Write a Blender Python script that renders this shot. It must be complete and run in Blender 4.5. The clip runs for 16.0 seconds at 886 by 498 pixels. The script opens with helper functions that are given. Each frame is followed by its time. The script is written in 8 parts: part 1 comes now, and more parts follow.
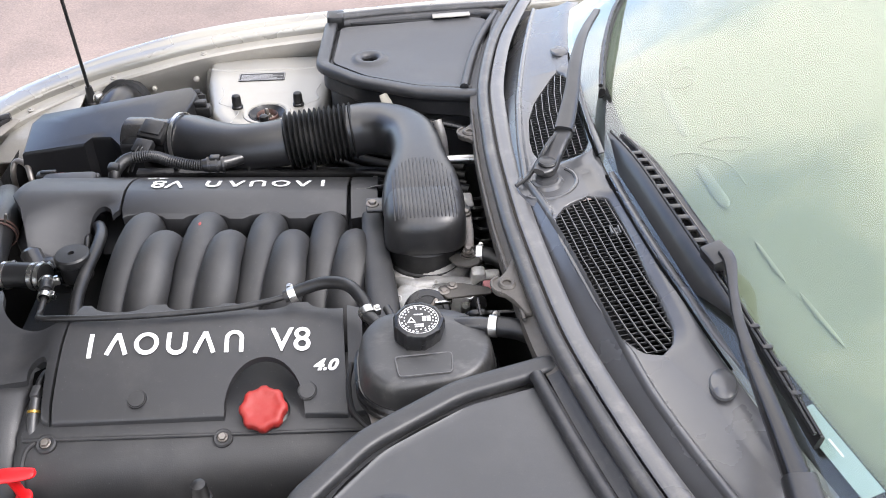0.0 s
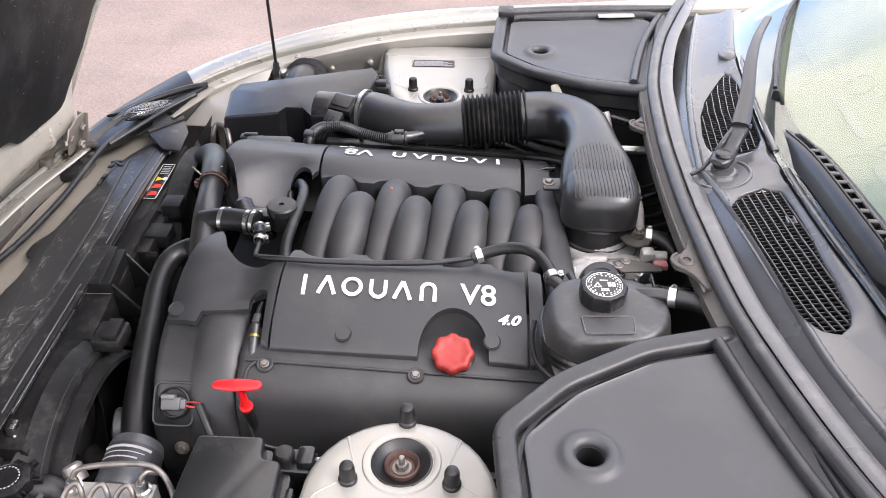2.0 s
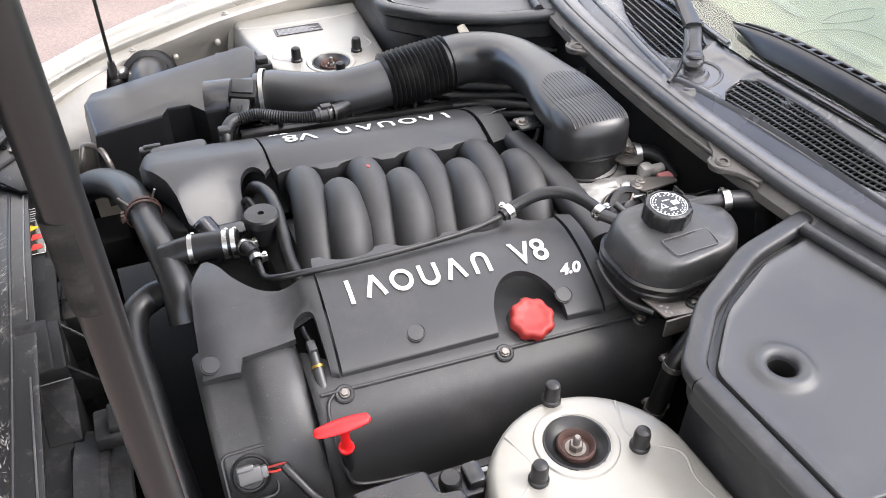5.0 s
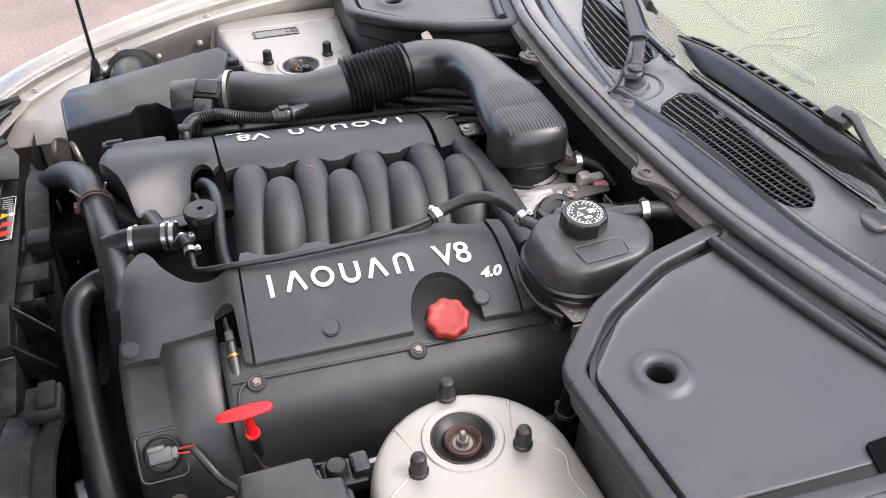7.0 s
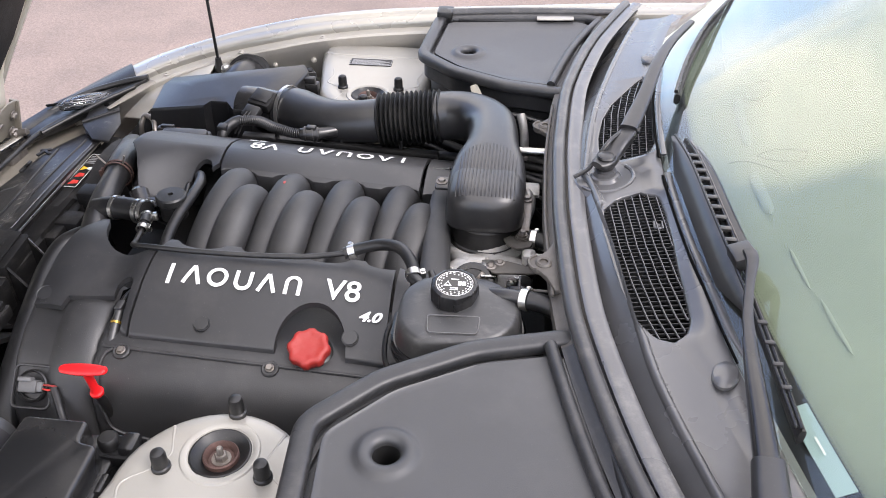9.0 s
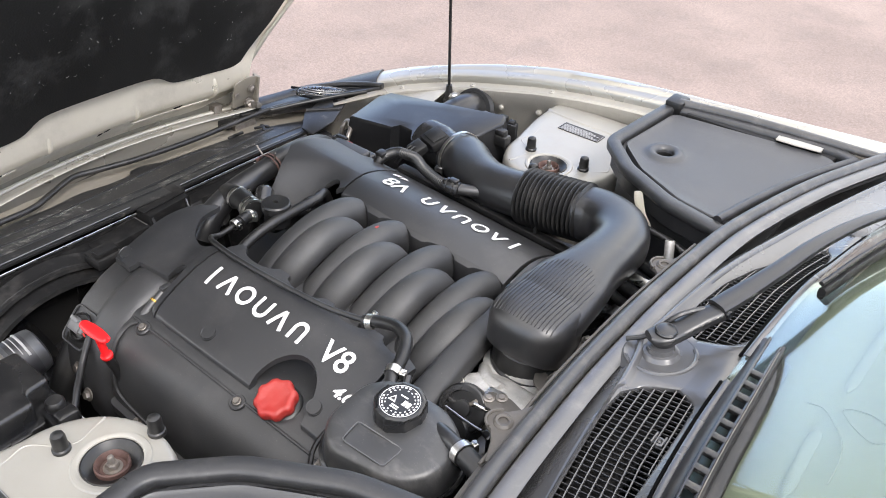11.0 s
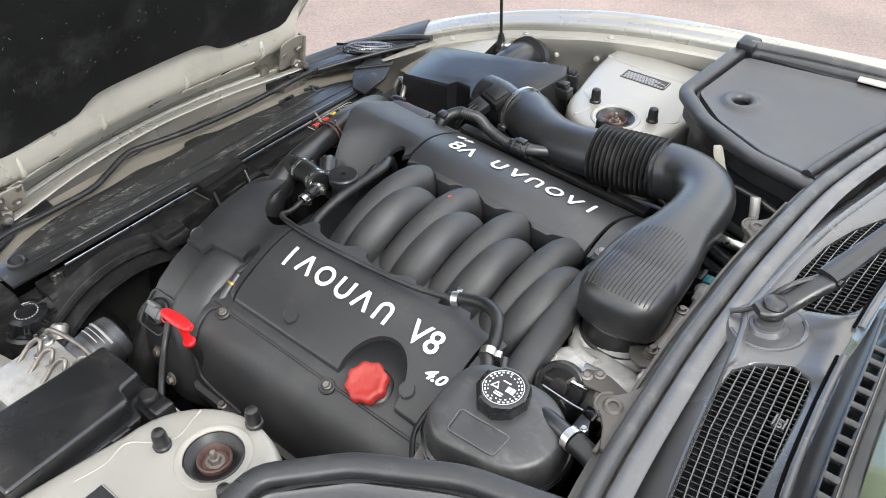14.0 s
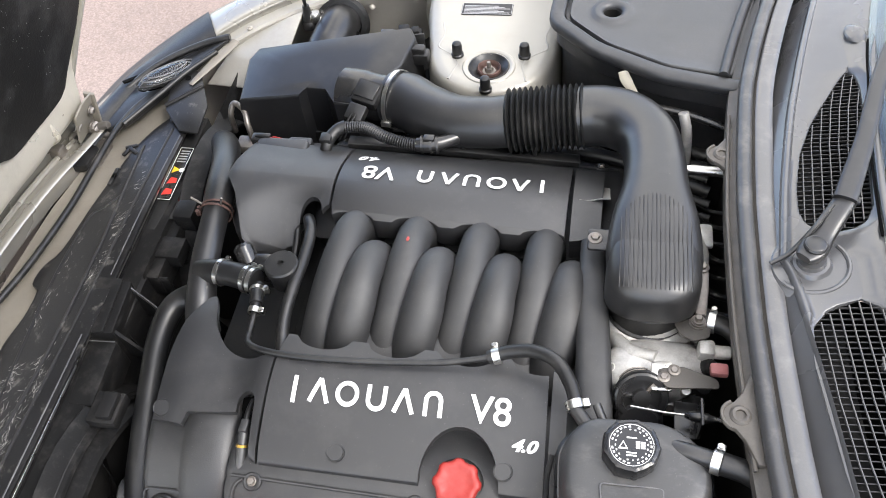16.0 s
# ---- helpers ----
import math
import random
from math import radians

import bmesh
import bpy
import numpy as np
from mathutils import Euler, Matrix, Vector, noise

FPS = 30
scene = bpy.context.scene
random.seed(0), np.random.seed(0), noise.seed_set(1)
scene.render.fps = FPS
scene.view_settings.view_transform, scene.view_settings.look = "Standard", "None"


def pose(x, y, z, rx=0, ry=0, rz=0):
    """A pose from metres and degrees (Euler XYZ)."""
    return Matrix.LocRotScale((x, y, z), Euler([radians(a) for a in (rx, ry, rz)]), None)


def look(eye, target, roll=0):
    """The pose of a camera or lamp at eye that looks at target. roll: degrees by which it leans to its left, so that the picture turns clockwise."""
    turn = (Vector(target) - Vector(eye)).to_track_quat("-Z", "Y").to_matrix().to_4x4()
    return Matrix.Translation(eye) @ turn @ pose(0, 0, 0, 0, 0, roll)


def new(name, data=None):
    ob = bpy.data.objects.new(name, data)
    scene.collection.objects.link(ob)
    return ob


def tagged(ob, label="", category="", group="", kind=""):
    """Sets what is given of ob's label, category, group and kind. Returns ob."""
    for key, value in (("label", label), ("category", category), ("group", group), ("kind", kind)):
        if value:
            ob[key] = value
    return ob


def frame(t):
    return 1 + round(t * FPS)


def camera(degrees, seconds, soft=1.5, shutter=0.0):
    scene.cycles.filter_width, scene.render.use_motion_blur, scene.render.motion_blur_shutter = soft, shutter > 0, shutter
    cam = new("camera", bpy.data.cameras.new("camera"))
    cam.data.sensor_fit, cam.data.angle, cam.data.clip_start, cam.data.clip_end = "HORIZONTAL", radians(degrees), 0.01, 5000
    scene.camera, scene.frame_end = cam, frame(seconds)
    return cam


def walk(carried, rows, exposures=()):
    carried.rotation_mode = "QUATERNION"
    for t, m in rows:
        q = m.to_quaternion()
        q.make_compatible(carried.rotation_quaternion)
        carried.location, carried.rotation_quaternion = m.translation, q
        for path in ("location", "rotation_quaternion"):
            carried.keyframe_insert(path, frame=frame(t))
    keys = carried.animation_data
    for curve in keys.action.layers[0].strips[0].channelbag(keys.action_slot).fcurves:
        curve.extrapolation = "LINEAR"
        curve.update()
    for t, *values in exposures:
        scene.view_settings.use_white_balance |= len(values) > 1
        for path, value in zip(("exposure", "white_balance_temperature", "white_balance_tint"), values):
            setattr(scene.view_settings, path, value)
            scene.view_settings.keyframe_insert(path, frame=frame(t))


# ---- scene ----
cam = camera(57.2, 16.0, soft=0.95)
PATH = [
    (0, (0.24, -1.094, 1.621), (0.384, 0.49, 0.408), 0.0),
    (0.5, (0.214, -1.113, 1.63), (0.213, 0.479, 0.42), 0.3),
    (1, (0.189, -1.129, 1.636), (0.116, 0.455, 0.417), -0.2),
    (1.5, (0.14, -1.17, 1.644), (0.051, 0.418, 0.43), -0.1),
    (2, (0.08, -1.218, 1.643), (0.015, 0.379, 0.441), 0.4),
    (2.5, (0.015, -1.248, 1.643), (-0.01, 0.352, 0.443), 0.2),
    (3, (-0.062, -1.225, 1.629), (-0.046, 0.367, 0.419), 0.2),
    (3.5, (-0.163, -1.135, 1.611), (-0.09, 0.449, 0.392), 0.1),
    (4, (-0.247, -1.078, 1.589), (-0.048, 0.483, 0.355), 0.7),
    (4.5, (-0.325, -1.051, 1.581), (0.082, 0.449, 0.322), 0.7),
    (5, (-0.381, -1.035, 1.572), (0.206, 0.395, 0.303), 0.6),
    (5.2, (-0.396, -1.031, 1.573), (0.236, 0.378, 0.302), 0.5),
    (7.3, (-0.165, -1.163, 1.601), (0.262, 0.332, 0.342), 0.1),
    (7.5, (-0.118, -1.181, 1.599), (0.255, 0.335, 0.348), 0.0),
    (8, (0.009, -1.186, 1.599), (0.25, 0.374, 0.37), 0.1),
    (8.5, (0.177, -1.198, 1.609), (0.237, 0.4, 0.407), -0.4),
    (8.7, (0.254, -1.207, 1.614), (0.224, 0.4, 0.424), -0.2),
    (10.8, (0.733, -0.873, 1.639), (-0.178, 0.479, 0.481), 3.1),
    (11, (0.757, -0.837, 1.647), (-0.221, 0.462, 0.483), 2.9),
    (11.5, (0.788, -0.778, 1.656), (-0.284, 0.417, 0.463), 2.9),
    (12, (0.815, -0.726, 1.657), (-0.3, 0.379, 0.418), 2.5),
    (12.5, (0.838, -0.693, 1.66), (-0.3, 0.349, 0.387), 2.1),
    (13, (0.84, -0.675, 1.666), (-0.31, 0.342, 0.385), 1.3),
    (13.5, (0.781, -0.729, 1.664), (-0.32, 0.331, 0.373), 1.1),
    (14, (0.64, -0.842, 1.674), (-0.316, 0.344, 0.378), -0.8),
    (14.5, (0.475, -0.894, 1.7), (-0.266, 0.454, 0.422), -4.1),
    (15, (0.367, -0.848, 1.751), (-0.192, 0.554, 0.438), -6.3),
    (15.5, (0.279, -0.773, 1.782), (-0.164, 0.553, 0.352), -7.4),
    (16, (0.205, -0.715, 1.823), (-0.131, 0.474, 0.251), -8.5),
]
walk(cam, [(t, look(eye, target, roll)) for t, eye, target, roll in PATH], exposures=[
    (0.0, 0.84, 6620, 12), (1.5, 0.93, 6780, 16), (2.5, 0.86, 6820, 15), (4.0, 0.93, 6800, 14), (5.0, 1.04, 6800, 12), (7.5, 0.74, 6780, 15), (8.5, 0.68, 6720, 15), (11.0, 0.88, 6780, 10), (12.5, 0.92, 6780, 7), (13.5, 0.84, 6750, 6), (14.5, 0.83, 6720, 6), (15.5, 0.65, 6680, 6), (16.0, 1.00, 6780, 9)])

# ---- light ----
world = bpy.data.worlds.new("sky")
scene.world = world
world.use_nodes = True
wn = world.node_tree.nodes
wl = world.node_tree.links
sky = wn.new("ShaderNodeTexSky")
sky.sky_type = "NISHITA"
sky.sun_disc = False
sky.sun_elevation = radians(52)
sky.sun_rotation = radians(115)
sky.air_density = 1.0
sky.dust_density = 0.6
wgeo = wn.new("ShaderNodeTexCoord")
cl = wn.new("ShaderNodeTexNoise")
cl.inputs["Scale"].default_value = 2.2
cl.inputs["Detail"].default_value = 5.0
cl.inputs["Roughness"].default_value = 0.55
ramp = wn.new("ShaderNodeValToRGB")
ramp.color_ramp.elements[0].position = 0.40
ramp.color_ramp.elements[0].color = (0.15, 0.15, 0.15, 1)
ramp.color_ramp.elements[1].position = 0.6
ramp.color_ramp.elements[1].color = (1, 1, 1, 1)
wmix = wn.new("ShaderNodeMix")
wmix.data_type = "RGBA"
wmix.inputs[7].default_value = (13.8, 13.4, 12.8, 1)
wl.new(wgeo.outputs["Generated"], cl.inputs["Vector"])
# the cloud thins out towards one side of the sky
side = wn.new("ShaderNodeVectorMath")
side.operation = "DOT_PRODUCT"
side.inputs[1].default_value = (-0.80, 0.52, 0.30)
wl.new(wgeo.outputs["Generated"], side.inputs[0])
clear = wn.new("ShaderNodeMapRange")
clear.inputs[1].default_value, clear.inputs[2].default_value = 0.72, 0.97
clear.inputs[3].default_value, clear.inputs[4].default_value = 0.0, -0.30
wl.new(side.outputs["Value"], clear.inputs[0])
cover = wn.new("ShaderNodeMath")
wl.new(cl.outputs["Fac"], cover.inputs[0])
wl.new(clear.outputs[0], cover.inputs[1])
wl.new(cover.outputs[0], ramp.inputs["Fac"])
wl.new(ramp.outputs["Color"], wmix.inputs[0])
deep = wn.new("ShaderNodeVectorMath")
deep.operation = "MULTIPLY"
deep.inputs[1].default_value = (1.45, 1.65, 2.05)
wl.new(sky.outputs["Color"], deep.inputs[0])
wl.new(deep.outputs["Vector"], wmix.inputs[6])
wl.new(wmix.outputs[2], wn["Background"].inputs["Color"])
wn["Background"].inputs["Strength"].default_value = 0.15

sun_data = bpy.data.lights.new("sun", "SUN")
sun_data.energy = 2.0
sun_data.angle = radians(22)
sun_data.color = (1.0, 0.96, 0.91)
sun = new("sun", sun_data)
sun.matrix_world = look((3.0, -1.4, 3.7), (0, 0, 0))


# ---- materials ----
def principled(name, color, rough=0.5, metal=0.0, coat=0.0, spec=0.5):
    m = bpy.data.materials.new(name)
    m.use_nodes = True
    b = m.node_tree.nodes["Principled BSDF"]
    b.inputs["Base Color"].default_value = (*color, 1)
    b.inputs["Roughness"].default_value = rough
    b.inputs["Metallic"].default_value = metal
    b.inputs["Coat Weight"].default_value = coat
    b.inputs["Specular IOR Level"].default_value = spec
    return m, b


def surface(name, color, rough=0.5, metal=0.0, coat=0.0, spec=0.5, vary=0.25, scale=6.0, grain=400.0, bump=0.1,
            dust=None, dust_amount=0.0, dust_scale=14.0, dust_from=0.5, stretch=None, speck=0.0, speck_scale=620.0, speck_color=(0.5, 0.48, 0.45), warp=0.0):
    """A node material: colour varied at two scales, uneven gloss, fine relief, and dust or stain in patches."""
    m, b = principled(name, color, rough, metal, coat, spec)
    n, l = m.node_tree.nodes, m.node_tree.links
    tc = n.new("ShaderNodeTexCoord")
    big = n.new("ShaderNodeTexNoise")
    big.inputs["Scale"].default_value = scale
    big.inputs["Detail"].default_value = 6
    fine = n.new("ShaderNodeTexNoise")
    fine.inputs["Scale"].default_value = grain
    fine.inputs["Detail"].default_value = 3
    l.new(tc.outputs["Object"], big.inputs["Vector"])
    l.new(tc.outputs["Object"], fine.inputs["Vector"])
    mixf = n.new("ShaderNodeMath")
    mixf.operation = "MULTIPLY_ADD"
    mixf.inputs[1].default_value = 0.35
    l.new(fine.outputs["Fac"], mixf.inputs[0])
    l.new(big.outputs["Fac"], mixf.inputs[2])
    mr = n.new("ShaderNodeMapRange")
    mr.inputs[1].default_value, mr.inputs[2].default_value = 0.35, 1.0
    mr.inputs[3].default_value, mr.inputs[4].default_value = 1 - vary, 1 + vary
    l.new(mixf.outputs[0], mr.inputs[0])
    hsv = n.new("ShaderNodeHueSaturation")
    hsv.inputs["Color"].default_value = (*color, 1)
    l.new(mr.outputs[0], hsv.inputs["Value"])
    out = hsv.outputs["Color"]
    if dust:
        dn = n.new("ShaderNodeTexNoise")
        dn.inputs["Scale"].default_value = dust_scale
        dn.inputs["Detail"].default_value = 9
        dn.inputs["Roughness"].default_value = 0.7
        if stretch:
            mp = n.new("ShaderNodeMapping")
            mp.inputs["Scale"].default_value = stretch
            mp.inputs["Rotation"].default_value = (0.1, 0.2, 0.35)
            l.new(tc.outputs["Object"], mp.inputs["Vector"])
            l.new(mp.outputs["Vector"], dn.inputs["Vector"])
        else:
            l.new(tc.outputs["Object"], dn.inputs["Vector"])
        dr = n.new("ShaderNodeMapRange")
        dr.inputs[1].default_value, dr.inputs[2].default_value = dust_from, dust_from + 0.25
        dr.inputs[3].default_value, dr.inputs[4].default_value = 0.0, dust_amount
        l.new(dn.outputs["Fac"], dr.inputs[0])
        dm = n.new("ShaderNodeMix")
        dm.data_type = "RGBA"
        dm.inputs[7].default_value = (*dust, 1)
        l.new(dr.outputs[0], dm.inputs[0])
        l.new(out, dm.inputs[6])
        out = dm.outputs[2]
    if speck:
        vo = n.new("ShaderNodeTexNoise")
        vo.inputs["Scale"].default_value = speck_scale
        vo.inputs["Detail"].default_value = 1
        l.new(tc.outputs["Object"], vo.inputs["Vector"])
        sr = n.new("ShaderNodeMapRange")
        sr.inputs[1].default_value, sr.inputs[2].default_value = 0.75, 0.79
        sr.inputs[3].default_value, sr.inputs[4].default_value = 0.0, speck
        l.new(vo.outputs["Fac"], sr.inputs[0])
        sm = n.new("ShaderNodeMix")
        sm.data_type = "RGBA"
        sm.inputs[7].default_value = (*speck_color, 1)
        l.new(sr.outputs[0], sm.inputs[0])
        l.new(out, sm.inputs[6])
        out = sm.outputs[2]
    l.new(out, b.inputs["Base Color"])
    rr = n.new("ShaderNodeMapRange")
    rr.inputs[3].default_value, rr.inputs[4].default_value = max(0.02, rough - 0.12), min(1, rough + 0.12)
    l.new(big.outputs["Fac"], rr.inputs[0])
    l.new(rr.outputs[0], b.inputs["Roughness"])
    if bump:
        bp = n.new("ShaderNodeBump")
        bp.inputs["Strength"].default_value = bump
        bp.inputs["Distance"].default_value = 0.001
        l.new(fine.outputs["Fac"], bp.inputs["Height"])
        if warp:
            wb = n.new("ShaderNodeBump")
            wb.inputs["Strength"].default_value = warp
            wb.inputs["Distance"].default_value = 0.02
            l.new(big.outputs["Fac"], wb.inputs["Height"])
            l.new(wb.outputs["Normal"], bp.inputs["Normal"])
        l.new(bp.outputs["Normal"], b.inputs["Normal"])
    return m


DUSTY = (0.30, 0.28, 0.26)
M_COVER = surface("satin_black_plastic", (0.0165, 0.0168, 0.0182), 0.48, spec=0.72, grain=900, bump=0.14, dust=DUSTY, dust_amount=0.07, dust_scale=9, speck=0.20)
M_RUNNER = surface("matt_black_nylon", (0.0160, 0.0163, 0.0174), 0.60, spec=0.75, grain=700, bump=0.14, dust=DUSTY, dust_amount=0.07, dust_scale=7, speck=0.16)
M_CAM = surface("cast_black_paint", (0.0140, 0.0142, 0.0152), 0.54, spec=0.75, grain=500, bump=0.2, dust=DUSTY, dust_amount=0.06, dust_scale=12, speck=0.27, speck_scale=520)
M_PLASTIC = surface("black_plastic", (0.0085, 0.0086, 0.0092), 0.27, spec=0.65, grain=600, bump=0.10, dust=DUSTY, dust_amount=0.07, speck=0.18)
M_DUCT = surface("smooth_black_plastic", (0.0110, 0.0111, 0.0119), 0.38, spec=0.75, grain=700, bump=0.08, dust=DUSTY, dust_amount=0.06, speck=0.14)
M_TANK = surface("scuffed_black_plastic", (0.0270, 0.0274, 0.0286), 0.44, spec=0.75, grain=500, bump=0.14, dust=(0.42, 0.40, 0.38), dust_amount=0.13, dust_scale=20, stretch=(1, 2, 1), speck=0.18)
M_RUBBER = surface("black_rubber", (0.0085, 0.0086, 0.0090), 0.4, spec=0.5, grain=500, bump=0.2, dust=DUSTY, dust_amount=0.09, speck=0.14)
M_SEAL = surface("grey_black_seal_rubber", (0.0420, 0.0420, 0.0432), 0.34, spec=0.6, grain=500, bump=0.2, dust=(0.40, 0.37, 0.33), dust_amount=0.22, dust_scale=22, speck=0.14)
M_LID = surface("charcoal_moulded_plastic", (0.0315, 0.0322, 0.0342), 0.46, spec=0.70, grain=1200, bump=0.2, dust=DUSTY, dust_amount=0.06, dust_scale=5, speck=0.14)
M_LIDSEAL = surface("charcoal_foam_edge", (0.0200, 0.0203, 0.0217), 0.42, spec=0.6, grain=600, bump=0.25, dust=DUSTY, dust_amount=0.10, dust_scale=30, speck=0.14)
M_COWL = surface("grey_black_cowl_plastic", (0.068, 0.0682, 0.0705), 0.26, spec=0.95, grain=1300, bump=0.06, dust=DUSTY, dust_amount=0.06, dust_scale=7, speck=0.14)
M_GRILLE = surface("dull_grille_plastic", (0.030, 0.030, 0.031), 0.5, spec=0.5, grain=900, bump=0.1, dust=DUSTY, dust_amount=0.12, dust_scale=20)
M_DUSTY = surface("dusty_black_plastic", (0.0120, 0.0120, 0.0124), 0.36, spec=0.50, grain=500, bump=0.25, dust=(0.50, 0.47, 0.42), dust_amount=0.35, dust_scale=30, dust_from=0.57, stretch=(1.4, 0.9, 1.0), speck=0.32, speck_scale=330)
M_SHROUD = surface("fan_shroud_plastic", (0.0085, 0.0084, 0.0086), 0.55, spec=0.22, grain=500, bump=0.2, dust=DUSTY, dust_amount=0.10, dust_scale=24, stretch=(1, 1, 2.5), speck=0.09)
# near-black colour holds the shade inside holes, slots, grooves and the plenum
M_RECESS_SHADE = surface("black_recess_shade", (0.0025, 0.0025, 0.0025), 0.9, spec=0.08, grain=300, bump=0.1)
M_STRUT = surface("satin_black_strut", (0.0075, 0.0076, 0.0082), 0.3, spec=0.6, grain=600, bump=0.04)
# faint grime over a near-black base that paints in deep shade
M_DARK = surface("grimy_shade_black", (0.003, 0.003, 0.003), 0.75, grain=200, bump=0.3, dust=(0.02, 0.018, 0.016), dust_amount=0.3)
M_PAINT = surface("champagne_metallic_paint", (0.345, 0.33, 0.292), 0.28, metal=0.55, coat=0.5, vary=0.05, grain=1500, bump=0.02)
M_TOWER = surface("satin_champagne_paint", (0.315, 0.304, 0.274), 0.38, metal=0.25, coat=0.2, vary=0.08, grain=900, bump=0.04, dust=(0.25, 0.21, 0.17), dust_amount=0.32, dust_scale=8)
M_FRAME = surface("champagne_bonnet_frame", (0.56, 0.525, 0.455), 0.30, metal=0.5, vary=0.12, grain=900, bump=0.04, scale=8, dust=(0.10, 0.085, 0.07), dust_amount=0.25, dust_scale=9, warp=0.1)
M_WING = surface("dull_champagne_inner_wing", (0.37, 0.353, 0.316), 0.34, metal=0.3, vary=0.15, grain=500, bump=0.06, scale=9, dust=(0.16, 0.14, 0.12), dust_amount=0.35, dust_scale=9, warp=0.25)
# dirty paint, its base also darkened for the shade under the bonnet
M_GRIMY = surface("grimy_shaded_champagne_paint", (0.20, 0.182, 0.152), 0.5, metal=0.1, vary=0.25, grain=600, bump=0.1, dust=(0.12, 0.10, 0.08), dust_amount=0.5, dust_scale=12, warp=0.2)
M_ALU = surface("cast_aluminium", (0.47, 0.46, 0.44), 0.42, metal=0.35, vary=0.3, grain=300, bump=0.25, scale=30, dust=(0.12, 0.10, 0.08), dust_amount=0.6, dust_scale=28)
M_BLOCK = surface("dull_aluminium_block", (0.36, 0.35, 0.33), 0.5, metal=0.35, vary=0.25, grain=300, bump=0.15, scale=30, dust=(0.16, 0.13, 0.10), dust_amount=0.5, dust_scale=40)
M_STEEL = surface("bright_steel", (0.62, 0.61, 0.58), 0.3, metal=1.0, vary=0.25, scale=60, grain=600, bump=0.1)
M_ZINC = surface("dull_zinc_steel", (0.24, 0.22, 0.20), 0.45, metal=0.8, vary=0.35, scale=50, grain=500, bump=0.15, dust=(0.14, 0.09, 0.06), dust_amount=0.5, dust_scale=40)
M_GREYMETAL = surface("dull_grey_hub", (0.075, 0.077, 0.080), 0.4, metal=0.5, vary=0.3, scale=40, grain=500, bump=0.15)
M_RUST = surface("rusty_steel", (0.085, 0.048, 0.040), 0.6, metal=0.3, vary=0.5, scale=60, grain=500, bump=0.4)
M_RED = surface("faded_red_plastic", (0.30, 0.022, 0.018), 0.5, vary=0.12, grain=800, bump=0.12, dust=(0.5, 0.2, 0.17), dust_amount=0.2)
M_BRIGHTRED = surface("bright_red_plastic", (0.72, 0.012, 0.015), 0.4, vary=0.05, grain=500, bump=0.03)
M_WHITE = surface("white_print", (0.72, 0.72, 0.71), 0.55, vary=0.06, grain=900, bump=0.02)
M_SCUFF = surface("chalky_scuff", (0.34, 0.33, 0.31), 0.8, vary=0.3, grain=900, bump=0.0)
M_YELLOW = surface("yellow_print", (0.75, 0.45, 0.03), 0.5, vary=0.05, bump=0.0)
M_REDPRINT = surface("red_print", (0.55, 0.04, 0.03), 0.5, vary=0.05, bump=0.0)
M_BLACKPRINT = surface("black_print", (0.02, 0.02, 0.022), 0.45, vary=0.1, bump=0.0)
M_GREY = surface("pale_grey_plastic", (0.33, 0.33, 0.33), 0.5, vary=0.2, grain=500, bump=0.1)
M_BONDLINER = surface("black_foam_liner", (0.0055, 0.0055, 0.0058), 0.55, spec=0.3, grain=250, bump=0.5, dust=(0.30, 0.30, 0.30), dust_amount=0.10, dust_scale=9)
M_FRIT = surface("black_ceramic_border", (0.014, 0.014, 0.015), 0.3, vary=0.1, bump=0.0)
M_STICKER = surface("worn_black_sticker", (0.030, 0.029, 0.027), 0.18, spec=0.8, vary=0.3, scale=60, bump=0.02)
M_SHADE = surface("silver_foil_sunshade", (0.215, 0.236, 0.181), 0.85, spec=0.1, vary=0.10, scale=3, grain=25, bump=0.0)
M_LIP = surface("pale_grey_seal_lip", (0.075, 0.075, 0.077), 0.3, spec=0.9, grain=500, bump=0.15, dust=DUSTY, dust_amount=0.3, dust_scale=25)
M_BOX = surface("glossy_black_box_plastic", (0.0110, 0.0112, 0.0122), 0.33, spec=0.5, grain=700, bump=0.06, dust=DUSTY, dust_amount=0.05, speck=0.14)


